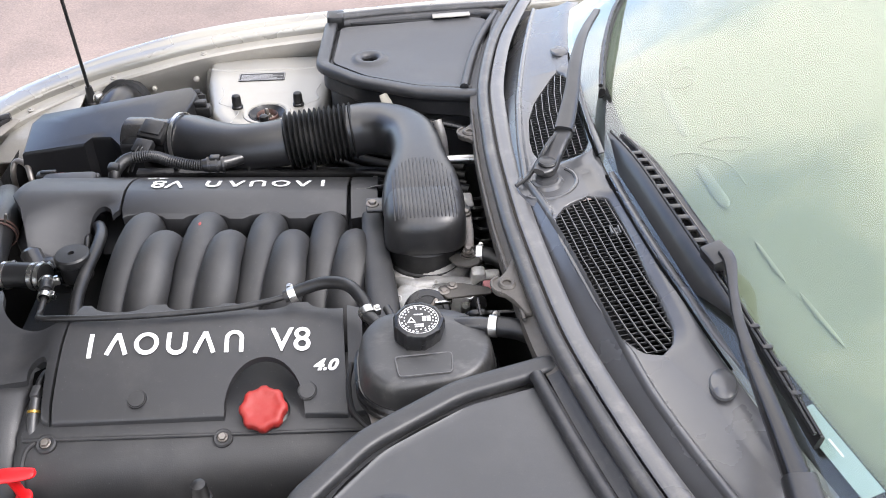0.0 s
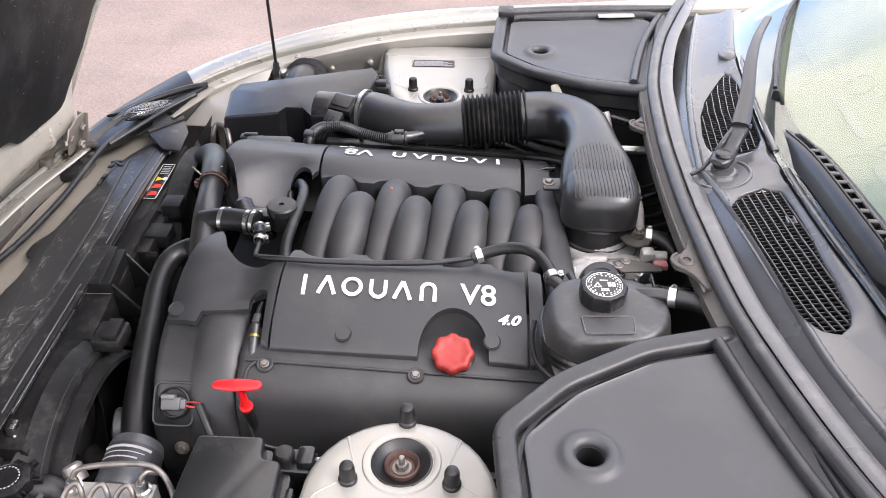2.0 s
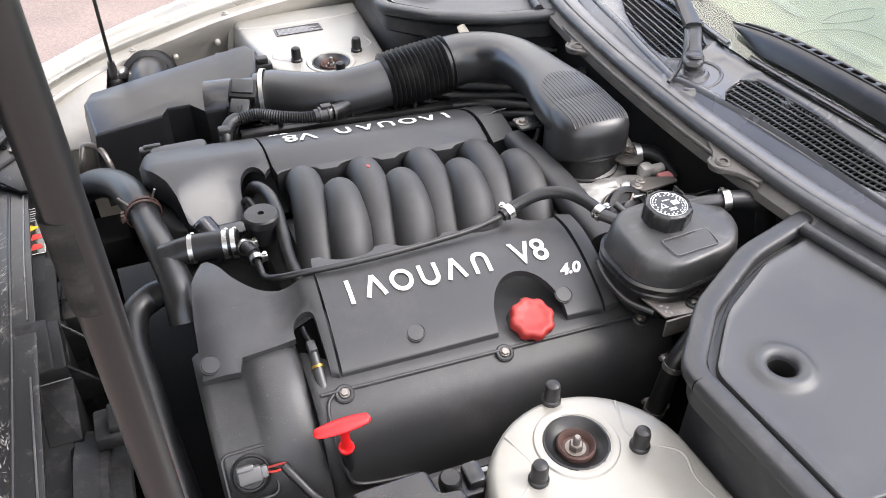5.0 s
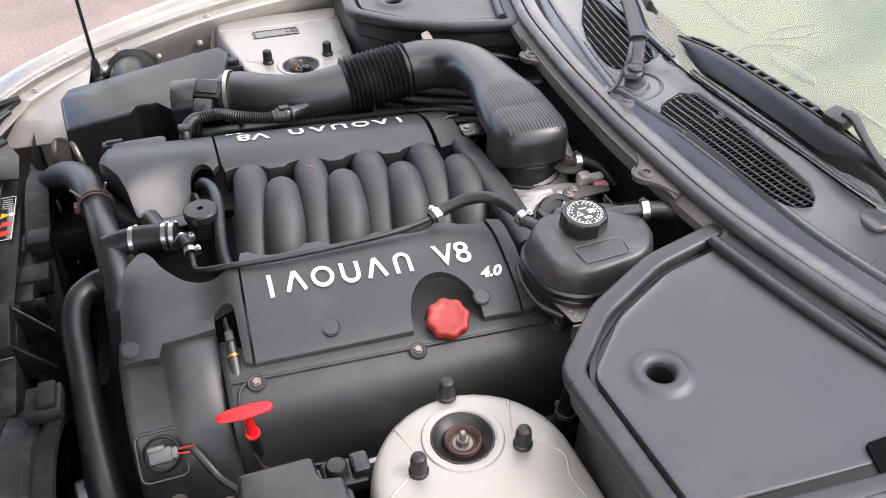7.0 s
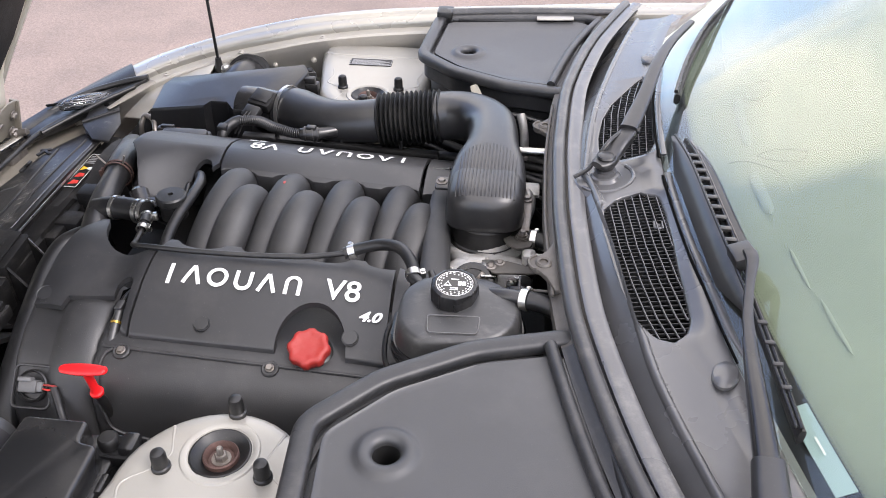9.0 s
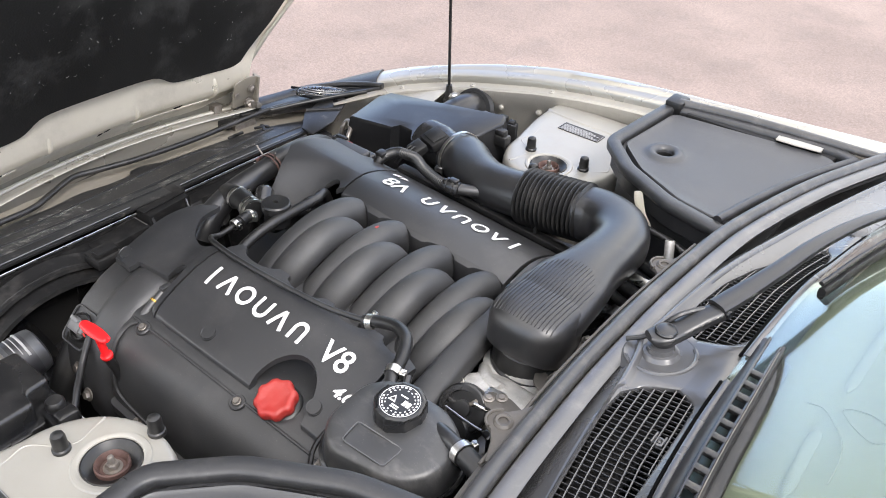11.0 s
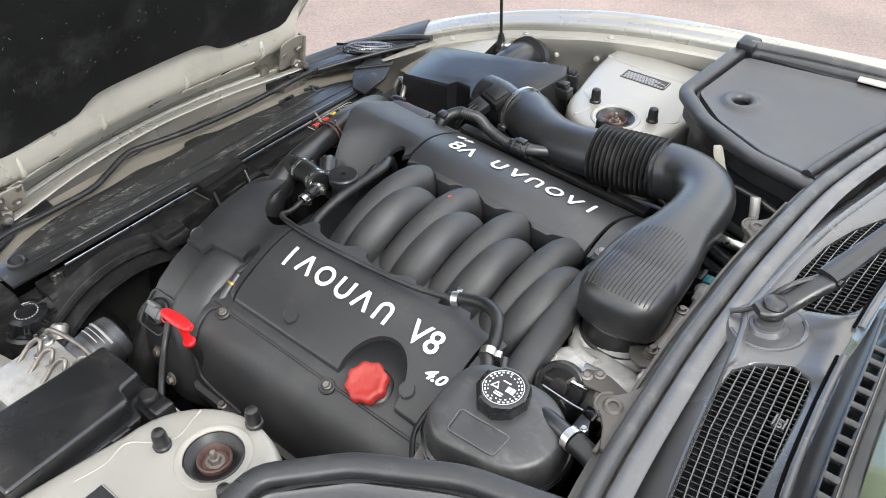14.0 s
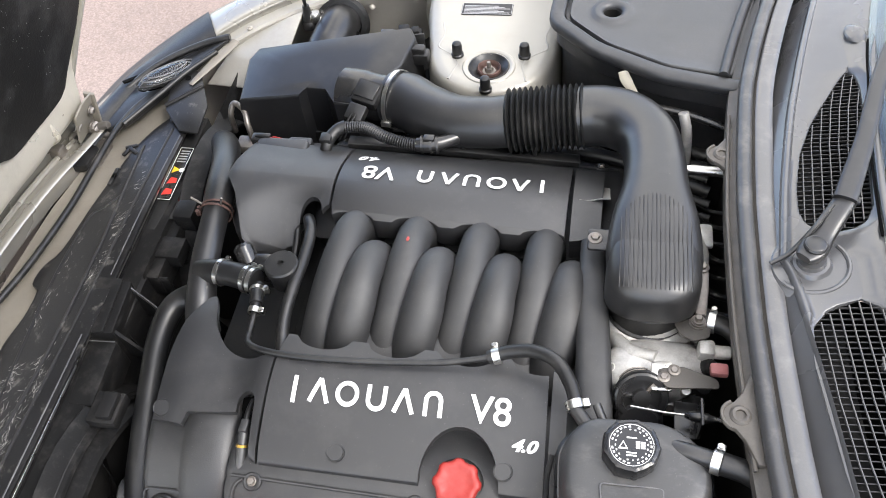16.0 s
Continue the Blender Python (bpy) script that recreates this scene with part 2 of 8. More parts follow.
def gravel(name):
    """Worn tarmac: stones of many tints, dark gaps, large stains."""
    m = surface(name, (0.235, 0.184, 0.162), 0.85, spec=0.3, vary=0.3, scale=1.4, grain=90, bump=0.6, dust=(0.15, 0.125, 0.115), dust_amount=0.5, dust_scale=3.0)
    n, l = m.node_tree.nodes, m.node_tree.links
    b = n["Principled BSDF"]
    old = b.inputs["Base Color"].links[0].from_socket
    tc = n.new("ShaderNodeTexCoord")
    vo = n.new("ShaderNodeTexVoronoi")
    vo.inputs["Scale"].default_value = 150
    l.new(tc.outputs["Object"], vo.inputs["Vector"])
    sx = n.new("ShaderNodeSeparateColor")
    l.new(vo.outputs["Color"], sx.inputs[0])
    mr = n.new("ShaderNodeMapRange")
    mr.inputs[3].default_value, mr.inputs[4].default_value = 0.87, 1.13
    l.new(sx.outputs[0], mr.inputs[0])
    gap = n.new("ShaderNodeMapRange")
    gap.inputs[1].default_value, gap.inputs[2].default_value = 0.35, 0.75
    gap.inputs[3].default_value, gap.inputs[4].default_value = 1.0, 0.86
    l.new(vo.outputs["Distance"], gap.inputs[0])
    mu = n.new("ShaderNodeMath")
    mu.operation = "MULTIPLY"
    l.new(mr.outputs[0], mu.inputs[0])
    l.new(gap.outputs[0], mu.inputs[1])
    hs = n.new("ShaderNodeHueSaturation")
    l.new(old, hs.inputs["Color"])
    l.new(mu.outputs[0], hs.inputs["Value"])
    l.new(hs.outputs["Color"], b.inputs["Base Color"])
    return m


M_FLANGE = surface("grimy_painted_flange", (0.078, 0.071, 0.063), 0.55, metal=0.1, vary=0.35, scale=25, grain=500, bump=0.15, dust=(0.05, 0.04, 0.035), dust_amount=0.6, dust_scale=30)
M_GROUND = gravel("pinkish_gravel_tarmac")


def glass(name, color=(0.93, 1, 0.95), rough=0.0):
    m, b = principled(name, color, rough)
    b.inputs["Transmission Weight"].default_value = 1.0
    b.inputs["IOR"].default_value = 1.5
    return m


M_GLASS = glass("tinted_windscreen_glass")
M_LENS = glass("headlamp_lens", (1, 1, 1), 0.02)


# ---- building helpers ----
def part(name, bm, mat, parent=None, label="", sharp=38, m=None):
    """Links a bmesh as one mesh object, under a thing or a part if given."""
    me = bpy.data.meshes.new(name)
    if m is not None:
        bm.transform(m)
    bmesh.ops.recalc_face_normals(bm, faces=bm.faces)
    bm.to_mesh(me)
    bm.free()
    me.polygons.foreach_set("use_smooth", [True] * len(me.polygons))
    me.set_sharp_from_angle(angle=radians(sharp))
    me.materials.append(mat)
    ob = new(name, me)
    if parent is not None:
        ob.parent = parent
    if label:
        ob["label"] = label
    return ob


def thing(name, label, category, group="", kind="", at=(0, 0, 0)):
    ob = new(name)
    ob.empty_display_size = 0.05
    return tagged(ob, label, category, group, kind)


def joined(*bms):
    out = bmesh.new()
    for b in bms:
        me = bpy.data.meshes.new("tmp")
        b.to_mesh(me)
        b.free()
        out.from_mesh(me)
        bpy.data.meshes.remove(me)
    return out


def bevel_sharp(bm, width, seg=2, angle=50, keep=None):
    es = [e for e in bm.edges if len(e.link_faces) == 2 and e.calc_face_angle(0) > radians(angle) and (keep is None or keep(e))]
    if es and width:
        bmesh.ops.bevel(bm, geom=es, offset=width, offset_type="OFFSET", segments=seg, profile=0.5, affect="EDGES", clamp_overlap=True)
    return bm


def box(x0, x1, y0, y1, z0, z1, bevel=0.003, seg=2):
    bm = bmesh.new()
    bmesh.ops.create_cube(bm, size=1)
    for v in bm.verts:
        v.co = ((x0 + x1) / 2 + v.co.x * (x1 - x0), (y0 + y1) / 2 + v.co.y * (y1 - y0), (z0 + z1) / 2 + v.co.z * (z1 - z0))
    return bevel_sharp(bm, bevel, seg)


def spline(pts, sub=8):
    """Catmull-Rom through pts (tuples of any length)."""
    p = [np.array(q, float) for q in pts]
    p = [2 * p[0] - p[1]] + p + [2 * p[-1] - p[-2]]
    out = []
    for i in range(1, len(p) - 2):
        for k in range(sub):
            t = k / sub
            a, b, c, d = p[i - 1], p[i], p[i + 1], p[i + 2]
            out.append(0.5 * (2 * b + (c - a) * t + (2 * a - 5 * b + 4 * c - d) * t * t + (3 * b - a - 3 * c + d) * t ** 3))
    out.append(p[-2])
    return out


def loft(rings, caps=True, closed=False):
    bm = bmesh.new()
    vs = [[bm.verts.new(tuple(p)) for p in r] for r in rings]
    n = len(vs[0])
    m = len(vs)
    for i in range(m if closed else m - 1):
        a, b = vs[i], vs[(i + 1) % m]
        for j in range(n):
            bm.faces.new((a[j], a[(j + 1) % n], b[(j + 1) % n], b[j]))
    if caps and not closed:
        bm.faces.new(vs[0])
        bm.faces.new(vs[-1][::-1])
    return bm


def frames(pts, up=(0, 0, 1), level=False):
    out, n0 = [], None
    for i, p in enumerate(pts):
        t = Vector(pts[min(i + 1, len(pts) - 1)][:3]) - Vector(pts[max(i - 1, 0)][:3])
        t.normalize()
        if n0 is None or level:
            n0 = Vector(up) - t * t.dot(Vector(up))
            if n0.length < 1e-3:
                n0 = Vector((1, 0, 0)) - t * t.x
        n0 = (n0 - t * t.dot(n0)).normalized()
        out.append((Vector(p[:3]), t, n0, t.cross(n0)))
    return out


def tube(pts, r=0.01, n=14, sub=8, caps=True, power=2.0, up=(0, 0, 1), level=False):
    """A swept tube; points may carry a radius, or a half-width and a half-height. power above 2 squares the section."""
    full = [tuple(p) + ((r, r) if len(p) == 3 else (p[3], p[3]) if len(p) == 4 else ()) for p in pts]
    s = spline(full, sub) if sub > 1 else [np.array(p, float) for p in full]
    rings = []
    for (c, t, a, b), q in zip(frames(s, up, level), s):
        ring = []
        for j in range(n):
            w = 2 * math.pi * j / n
            cw, sw = math.cos(w), math.sin(w)
            k = 2 / power
            ring.append(c + b * (q[3] * math.copysign(abs(cw) ** k, cw)) + a * (q[4] * math.copysign(abs(sw) ** k, sw)))
        rings.append(ring)
    return loft(rings, caps)


def lathe(profile, n=28, m=None, wobble=None, closed=False):
    """Turns (radius, height) pairs about z; wobble(angle) scales the radius."""
    rings = []
    for r, z in profile:
        rings.append([Vector((r * (wobble(2 * math.pi * j / n) if wobble else 1) * math.cos(2 * math.pi * j / n),
                              r * (wobble(2 * math.pi * j / n) if wobble else 1) * math.sin(2 * math.pi * j / n), z)) for j in range(n)])
    bm = loft(rings, closed=closed)
    if m is not None:
        bm.transform(m)
    return bm


def aim(at, axis, up=(0, 0, 1)):
    """Pose whose z axis points along axis."""
    q = Vector(axis).to_track_quat("Z", "Y").to_matrix().to_4x4()
    return Matrix.Translation(at) @ q


def sheet(outline, height, cuts_u=(), cuts_v=(), thick=0.004, holes=(), bevel=0.0015, deform=None):
    """A panel: an outline in x, y cut along lines of constant x and y, lifted to height(x, y), with thickness downwards."""
    bm = bmesh.new()
    bm.faces.new([bm.verts.new((x, y, 0)) for x, y in outline])
    for u in cuts_u:
        bmesh.ops.bisect_plane(bm, geom=bm.verts[:] + bm.edges[:] + bm.faces[:], plane_co=(u, 0, 0), plane_no=(1, 0, 0))
    for v in cuts_v:
        bmesh.ops.bisect_plane(bm, geom=bm.verts[:] + bm.edges[:] + bm.faces[:], plane_co=(0, v, 0), plane_no=(0, 1, 0))
    bm.normal_update()
    for f in bm.faces:
        if f.normal.z < 0:
            f.normal_flip()
    top = bm.faces[:]
    ext = bmesh.ops.extrude_face_region(bm, geom=top)
    moved = {v for v in ext["geom"] if isinstance(v, bmesh.types.BMVert)}
    for v in bm.verts:
        x, y = v.co.x, v.co.y
        z = height(x, y)
        v.co.z = z if v in moved else z - thick
        if deform and v not in moved:
            deform(v)
    bm.normal_update()
    bmesh.ops.recalc_face_normals(bm, faces=bm.faces)
    return bevel_sharp(bm, bevel, 2, 60)


def thicken(bm, t):
    """Gives an open surface a thickness downwards."""
    old = bm.verts[:]
    bmesh.ops.extrude_face_region(bm, geom=bm.faces[:])
    for v in old:
        v.co.z -= t
    bmesh.ops.recalc_face_normals(bm, faces=bm.faces)
    return bm


def arc(cx, cy, rx, ry, a0, a1, n=10):
    return [(cx + rx * math.cos(radians(a0 + (a1 - a0) * i / n)), cy + ry * math.sin(radians(a0 + (a1 - a0) * i / n))) for i in range(n + 1)]


def rounded(poly, r, n=5):
    """Rounds the corners of a polygon."""
    out = []
    for i, p in enumerate(poly):
        a, p, b = np.array(poly[i - 1], float), np.array(p, float), np.array(poly[(i + 1) % len(poly)], float)
        da, db = a - p, b - p
        la, lb = np.linalg.norm(da), np.linalg.norm(db)
        k = min(r, la * 0.45, lb * 0.45)
        s, e = p + da / la * k, p + db / lb * k
        for j in range(n + 1):
            t = j / n
            out.append(tuple((1 - t) ** 2 * s + 2 * t * (1 - t) * p + t * t * e))
    return out


def prism(outline, z0, z1, bevel=0.003, seg=2, taper=0.0):
    """An upright block on an outline, its top drawn in by taper."""
    bm = bmesh.new()
    lo = [bm.verts.new((x, y, z0)) for x, y in outline]
    c = np.mean(np.array(outline), axis=0)
    hi = [bm.verts.new((x + (c[0] - x) * taper, y + (c[1] - y) * taper, z1)) for x, y in outline]
    n = len(outline)
    for i in range(n):
        bm.faces.new((lo[i], lo[(i + 1) % n], hi[(i + 1) % n], hi[i]))
    bm.faces.new(lo[::-1])
    bm.faces.new(hi)
    bm.normal_update()
    bmesh.ops.recalc_face_normals(bm, faces=bm.faces)
    return bevel_sharp(bm, bevel, seg, 55)


def lerp(table, x):
    xs, ys = zip(*table)
    return float(np.interp(x, xs, ys))


def smooth(table):
    """A smooth function through a few (x, value) pairs."""
    p = spline(table, 10)
    xs, ys = [q[0] for q in p], [q[1] for q in p]
    return lambda x: float(np.interp(x, xs, ys))


def span(a, b, n):
    return [a + (b - a) * i / n for i in range(n + 1)]


def bolt(at, r=0.006, h=0.006, axis=(0, 0, 1), washer=1.6, mat=None, parent=None, name="bolt"):
    hexa = lathe([(r, 0), (r, h * 0.8), (r * 0.85, h)], 6)
    wash = lathe([(r * washer, -0.001), (r * washer, 0.0012), (r * washer * 0.9, 0.0018)], 16)
    return part(name, joined(hexa, wash), mat or M_ZINC, parent, m=aim(at, axis))


def clip_ring(at, axis, r, w=0.008, parent=None, mat=None, name="hose_clamp"):
    """A band clamp with its screw housing."""
    band = lathe([(r, -w / 2), (r + 0.0016, -w / 2), (r + 0.0016, w / 2), (r, w / 2)], 22, closed=True)
    screw = box(r - 0.001, r + 0.008, -0.006, 0.006, -w * 0.45, w * 0.45, 0.001)
    head = lathe([(0.0035, -0.009), (0.0035, -0.006)], 8, pose(r + 0.004, 0, 0, 90, 0, 0))
    return part(name, joined(band, screw, head), mat or M_STEEL, parent, m=aim(at, axis))


# ---- ground ----
def build_ground():
    bm = bmesh.new()
    n = 40
    r = [0.0] + [1.2 * 1.22 ** i for i in range(34)]
    rings = [[(q * math.cos(2 * math.pi * j / n), q * math.sin(2 * math.pi * j / n), 0.0) for j in range(n)] for q in r[1:]]
    bm = loft(rings, caps=False)
    bm.faces.new([v for v in bm.verts[:n]])
    ob = part("ground", bm, M_GROUND)
    tagged(ob, "pinkish grey gravelly tarmac under the car", "ground", kind="structure")


build_ground()

# ---- the car's body ----
car = thing("car", "champagne metallic sports car with its bonnet raised", "car")

OUTER = [(-1.05, 0.0, 0.555), (-1.04, 0.2, 0.56), (-1.01, 0.4, 0.575), (-0.945, 0.547, 0.60), (-0.878, 0.645, 0.635), (-0.75, 0.735, 0.69),
         (-0.63, 0.79, 0.735), (-0.477, 0.84, 0.774), (-0.34, 0.87, 0.805), (-0.19, 0.897, 0.828), (0.0, 0.922, 0.844), (0.3, 0.945, 0.856),
         (0.6, 0.955, 0.872), (0.95, 0.95, 0.89)]
INNER = [(-0.888, 0.0, 0.682), (-0.868, 0.2, 0.682), (-0.83, 0.36, 0.682), (-0.805, 0.47, 0.684), (-0.775, 0.56, 0.688), (-0.70, 0.64, 0.70),
         (-0.58, 0.722, 0.738), (-0.44, 0.782, 0.770), (-0.31, 0.802, 0.797), (-0.18, 0.827, 0.817), (0.0, 0.852, 0.833), (0.3, 0.872, 0.850),
         (0.6, 0.88, 0.87), (0.95, 0.873, 0.89)]


def fender(s):
    """The wing: a shut-line lip, a rounded shoulder and the flank."""
    o, i = spline(OUTER[4:], 6), spline(INNER[4:], 6)
    rings = []
    for a, b in zip(i, o):
        a, b = np.array(a), np.array(b)
        d = b - a
        d[2] = 0
        k = np.linalg.norm(d)
        d /= k
        h = a[2] - b[2]
        prof = [(0.004, -0.030), (0.0, -0.004), (0.003, 0.0), (0.012, 0.0030), (0.022, 0.0055), (0.028, 0.0050), (0.034, 0.0065), (0.55 * k, 0.008 - 0.5 * h), (0.8 * k, 0.006 - 0.85 * h), (k, -h),
                (k + 0.007, -h - 0.008), (k + 0.015, -h - 0.03), (k + 0.018, -h - 0.08), (k + 0.018, -h - 0.2), (k + 0.0, -h - 0.42)]
        back = [(k - 0.01, -h - 0.42), (k + 0.005, -h - 0.2), (k - 0.012, -h - 0.05), (0.55 * k, -0.5 * h - 0.012), (0.012, -0.012), (0.008, -0.03)]
        rings.append([(a[0] + d[0] * u, s * (a[1] + d[1] * u), a[2] + w) for u, w in prof + back])
    part("fender", loft(rings), M_PAINT, car, sharp=50)
    # channel beside the shut line, and the inner wing
    rings = []
    for a, b in zip(i, o):
        a, b = np.array(a), np.array(b)
        d = b - a
        d[2] = 0
        d /= np.linalg.norm(d)
        prof = [(0.004, -0.018), (-0.010, -0.020), (-0.022, -0.021), (-0.027, -0.026), (-0.026, -0.04), (-0.012, -0.07), (0.004, -0.11), (0.012, -0.20), (0.012, -0.42),
                (0.016, -0.42), (0.016, -0.20), (0.008, -0.11), (-0.008, -0.07), (-0.022, -0.04), (-0.022, -0.028), (0.004, -0.024)]
        rings.append([(a[0] + d[0] * u, s * (a[1] + d[1] * u), a[2] + w) for u, w in prof])
    part("inner_wing", loft(rings), M_WING, car, "dull champagne inner wing panel")
    for x, y, z, r in ((-0.20, 0.806, 0.735, 0.008), (-0.30, 0.784, 0.725, 0.007)):
        part("pressed_dimple", lathe([(r, -0.006), (r * 0.9, -0.0005), (r * 0.55, 0.0012), (0.001, 0.0018)], 16), M_WING, car, m=aim((x, s * y, z), (0.1, -s, 0.25)))
    part("pressed_crease", tube([(-0.155, s * 0.822, 0.775), (-0.165, s * 0.815, 0.74), (-0.172, s * 0.81, 0.70), (-0.17, s * 0.81, 0.64)], 0.009, n=10), M_WING, car)
    part("wing_gusset", sheet([(-0.66, s * 0.60), (-0.49, s * 0.575), (-0.45, s * 0.75), (-0.60, s * 0.70)], lambda x, y: 0.70 + 0.45 * (abs(y) - 0.69) + 0.12 * (x + 0.55), cuts_u=(-0.6, -0.55, -0.5), thick=0.004, bevel=0.001), M_WING, car, "champagne painted gusset")
    # small bolts along the channel
    for x, y, z in (i[30], i[20], i[12]):
        bolt((x + 0.008, s * (y - 0.012), z - 0.019), 0.005, 0.005, mat=M_WING, parent=car)


fender(1)
fender(-1)


def nose():
    rings = []
    full_o = [(x, -y, z) for x, y, z in OUTER[4:0:-1]] + OUTER[:5]
    full_i = [(x, -y, z) for x, y, z in INNER[4:0:-1]] + INNER[:5]
    for a, b in zip(spline(full_i, 6), spline(full_o, 6)):
        a, b = np.array(a), np.array(b)
        d = b - a
        d[2] = 0
        k = np.linalg.norm(d)
        d /= k
        h = a[2] - b[2]
        prof = [(0.003, -0.04), (0.0, 0.0), (0.02, 0.002), (0.5 * k, -0.25 * h), (k, -h), (k + 0.03, -h - 0.08), (k + 0.03, -h - 0.3), (k, -h - 0.3),
                (k - 0.01, -h - 0.08), (0.5 * k, -0.25 * h - 0.02), (0.02, -0.04)]
        rings.append([(a[0] + d[0] * u, a[1] + d[1] * u, a[2] + w) for u, w in prof])
    part("front_bumper", loft(rings), M_PAINT, car, sharp=50)
    edge = spline(full_i, 6)
    part("nose_edge", tube([(x + 0.004, y, z + 0.006, 0.011, 0.004) for x, y, z in edge if abs(y) < 0.405], n=10, sub=1), M_PAINT, car, "bright champagne edge of the nose panel")


nose()


def wheels():
    for s in (1, -1):
        w = part("wheel", lathe([(0.20, -0.10), (0.305, -0.11), (0.325, -0.09), (0.328, 0.09), (0.305, 0.11), (0.20, 0.10)], 40, aim((-0.02, s * 0.80, 0.328), (0, 1, 0)), closed=True), M_RUBBER, car, "black tyre under the wing")
        part("rim", lathe([(0.20, -0.09), (0.17, -0.06), (0.06, -0.05), (0.06, 0.05), (0.17, 0.06), (0.20, 0.09)], 30, aim((-0.02, s * 0.80, 0.328), (0, 1, 0))), M_ALU, w)


wheels()


def strut_tower(s):
    """Suspension tower: domed pressed top with a mount, three capped studs and a plate."""
    plan = [(0.142, 0.84), (-0.158, 0.84), (-0.150, 0.72), (-0.132, 0.62)] + arc(0, 0.588, 0.126, 0.126, 180, 360, 20) + [(0.130, 0.64)]
    bore = [(0.0410 * math.cos(math.atan2(y - 0.535, x)), s * (0.535 + 0.0410 * math.sin(math.atan2(y - 0.535, x)))) for x, y in plan]
    t = part("strut_tower", loft([[(x * k + 0.0, s * (0.60 + (y - 0.60) * k2), z) for x, y in plan]
        for k, k2, z in ((1.10, 1.08, 0.35), (1.08, 1.06, 0.62), (1.05, 1.04, 0.72), (1.025, 1.02, 0.757), (0.995, 0.995, 0.770), (0.94, 0.95, 0.7745), (0.80, 0.85, 0.776))] + [[(x, y, z) for x, y in bore] for z in (0.776, 0.735)]),
        M_TOWER, car, "satin champagne painted suspension tower", sharp=60)
    c = (0.0, s * 0.535, 0.776)
    seat = Matrix.Translation(c) @ Matrix.Diagonal((0.865, 0.865, 1, 1))
    part("bearing_ring", lathe([(0.062, -0.001), (0.059, 0.0022), (0.053, 0.0028), (0.0490, 0.0008), (0.0475, -0.010), (0.050, -0.012)], 40, seat, closed=True), M_TOWER, t)
    part("rubber_mount", lathe([(0.0465, -0.03), (0.0465, 0.0005), (0.044, 0.001), (0.036, -0.006), (0.028, -0.009), (0.024, -0.03)], 32, seat), M_RUBBER, t, "black rubber top mount")
    part("mount_cup", lathe([(0.0275, -0.025), (0.0275, -0.003), (0.0255, -0.001), (0.0225, -0.004), (0.0195, -0.011), (0.006, -0.012)], 28, seat), M_RUST, t, "rusty red steel mount cup")
    part("stud_nut", joined(lathe([(0.009, 0), (0.009, 0.008), (0.0075, 0.010)], 6), lathe([(0.0045, 0), (0.0045, 0.021), (0.003, 0.023)], 12), lathe([(0.013, 0), (0.013, 0.002)], 20)),
         M_ZINC, t, "worn steel stud and nut", m=Matrix.Translation((c[0], c[1], c[2] - 0.012)))
    for x, y in ((-0.067, 0.566), (0.067, 0.568), (0.002, 0.466)):
        part("stud_cap", lathe([(0.0125, 0), (0.0125, 0.006), (0.0105, 0.008), (0.0100, 0.026), (0.0085, 0.031), (0.004, 0.0335)], 18), M_RUBBER, t,
             "black rubber stud cap", m=Matrix.Translation((x, s * y, 0.7745)))
    # pressed steps in the tower top
    for q in (-1, 1):
        part("pressed_rib", tube([(q * x, s * y, 0.7742) for x, y in ((0.076, 0.496), (0.070, 0.518), (0.064, 0.545), (0.081, 0.569), (0.110, 0.594), (0.104, 0.63), (0.112, 0.67))], 0.0024, n=10), M_TOWER, t)
    part("pressed_rib", tube([(-0.15, s * 0.775, 0.7700), (-0.10, s * 0.76, 0.7725), (0.10, s * 0.76, 0.7725), (0.13, s * 0.775, 0.7700)], 0.006, 12), M_TOWER, t)
    ya, yb = (0.697, 0.736) if s > 0 else (0.650, 0.716)
    pl = part("label_plate", prism(rounded([(-0.080, s * ya), (0.028, s * ya), (0.028, s * yb), (-0.080, s * yb)], 0.004), 0.776, 0.7782, 0.0006), M_BLACKPRINT, t,
              "black and silver information label")
    rows = int((yb - ya - 0.010) / 0.0045)
    for k in range(rows):
        y = ya + 0.006 + k * 0.0045
        part("print_line", box(-0.074 if s > 0 else -0.050, 0.022 - 0.012 * (k % 3), s * y - 0.0009, s * y + 0.0009, 0.7780, 0.7786, 0), M_GREY, pl)
    for a, b in (((-0.0785, ya + 0.0015), (0.0265, ya + 0.0015)), ((-0.0785, yb - 0.0015), (0.0265, yb - 0.0015)), ((-0.0785, ya + 0.0015), (-0.0785, yb - 0.0015)), ((0.0265, ya + 0.0015), (0.0265, yb - 0.0015))):
        part("print_border", box(a[0] - 0.0005, b[0] + 0.0005, min(s * a[1], s * b[1]) - 0.0005, max(s * a[1], s * b[1]) + 0.0005, 0.7780, 0.7787, 0), M_GREY, pl)


strut_tower(1)
strut_tower(-1)


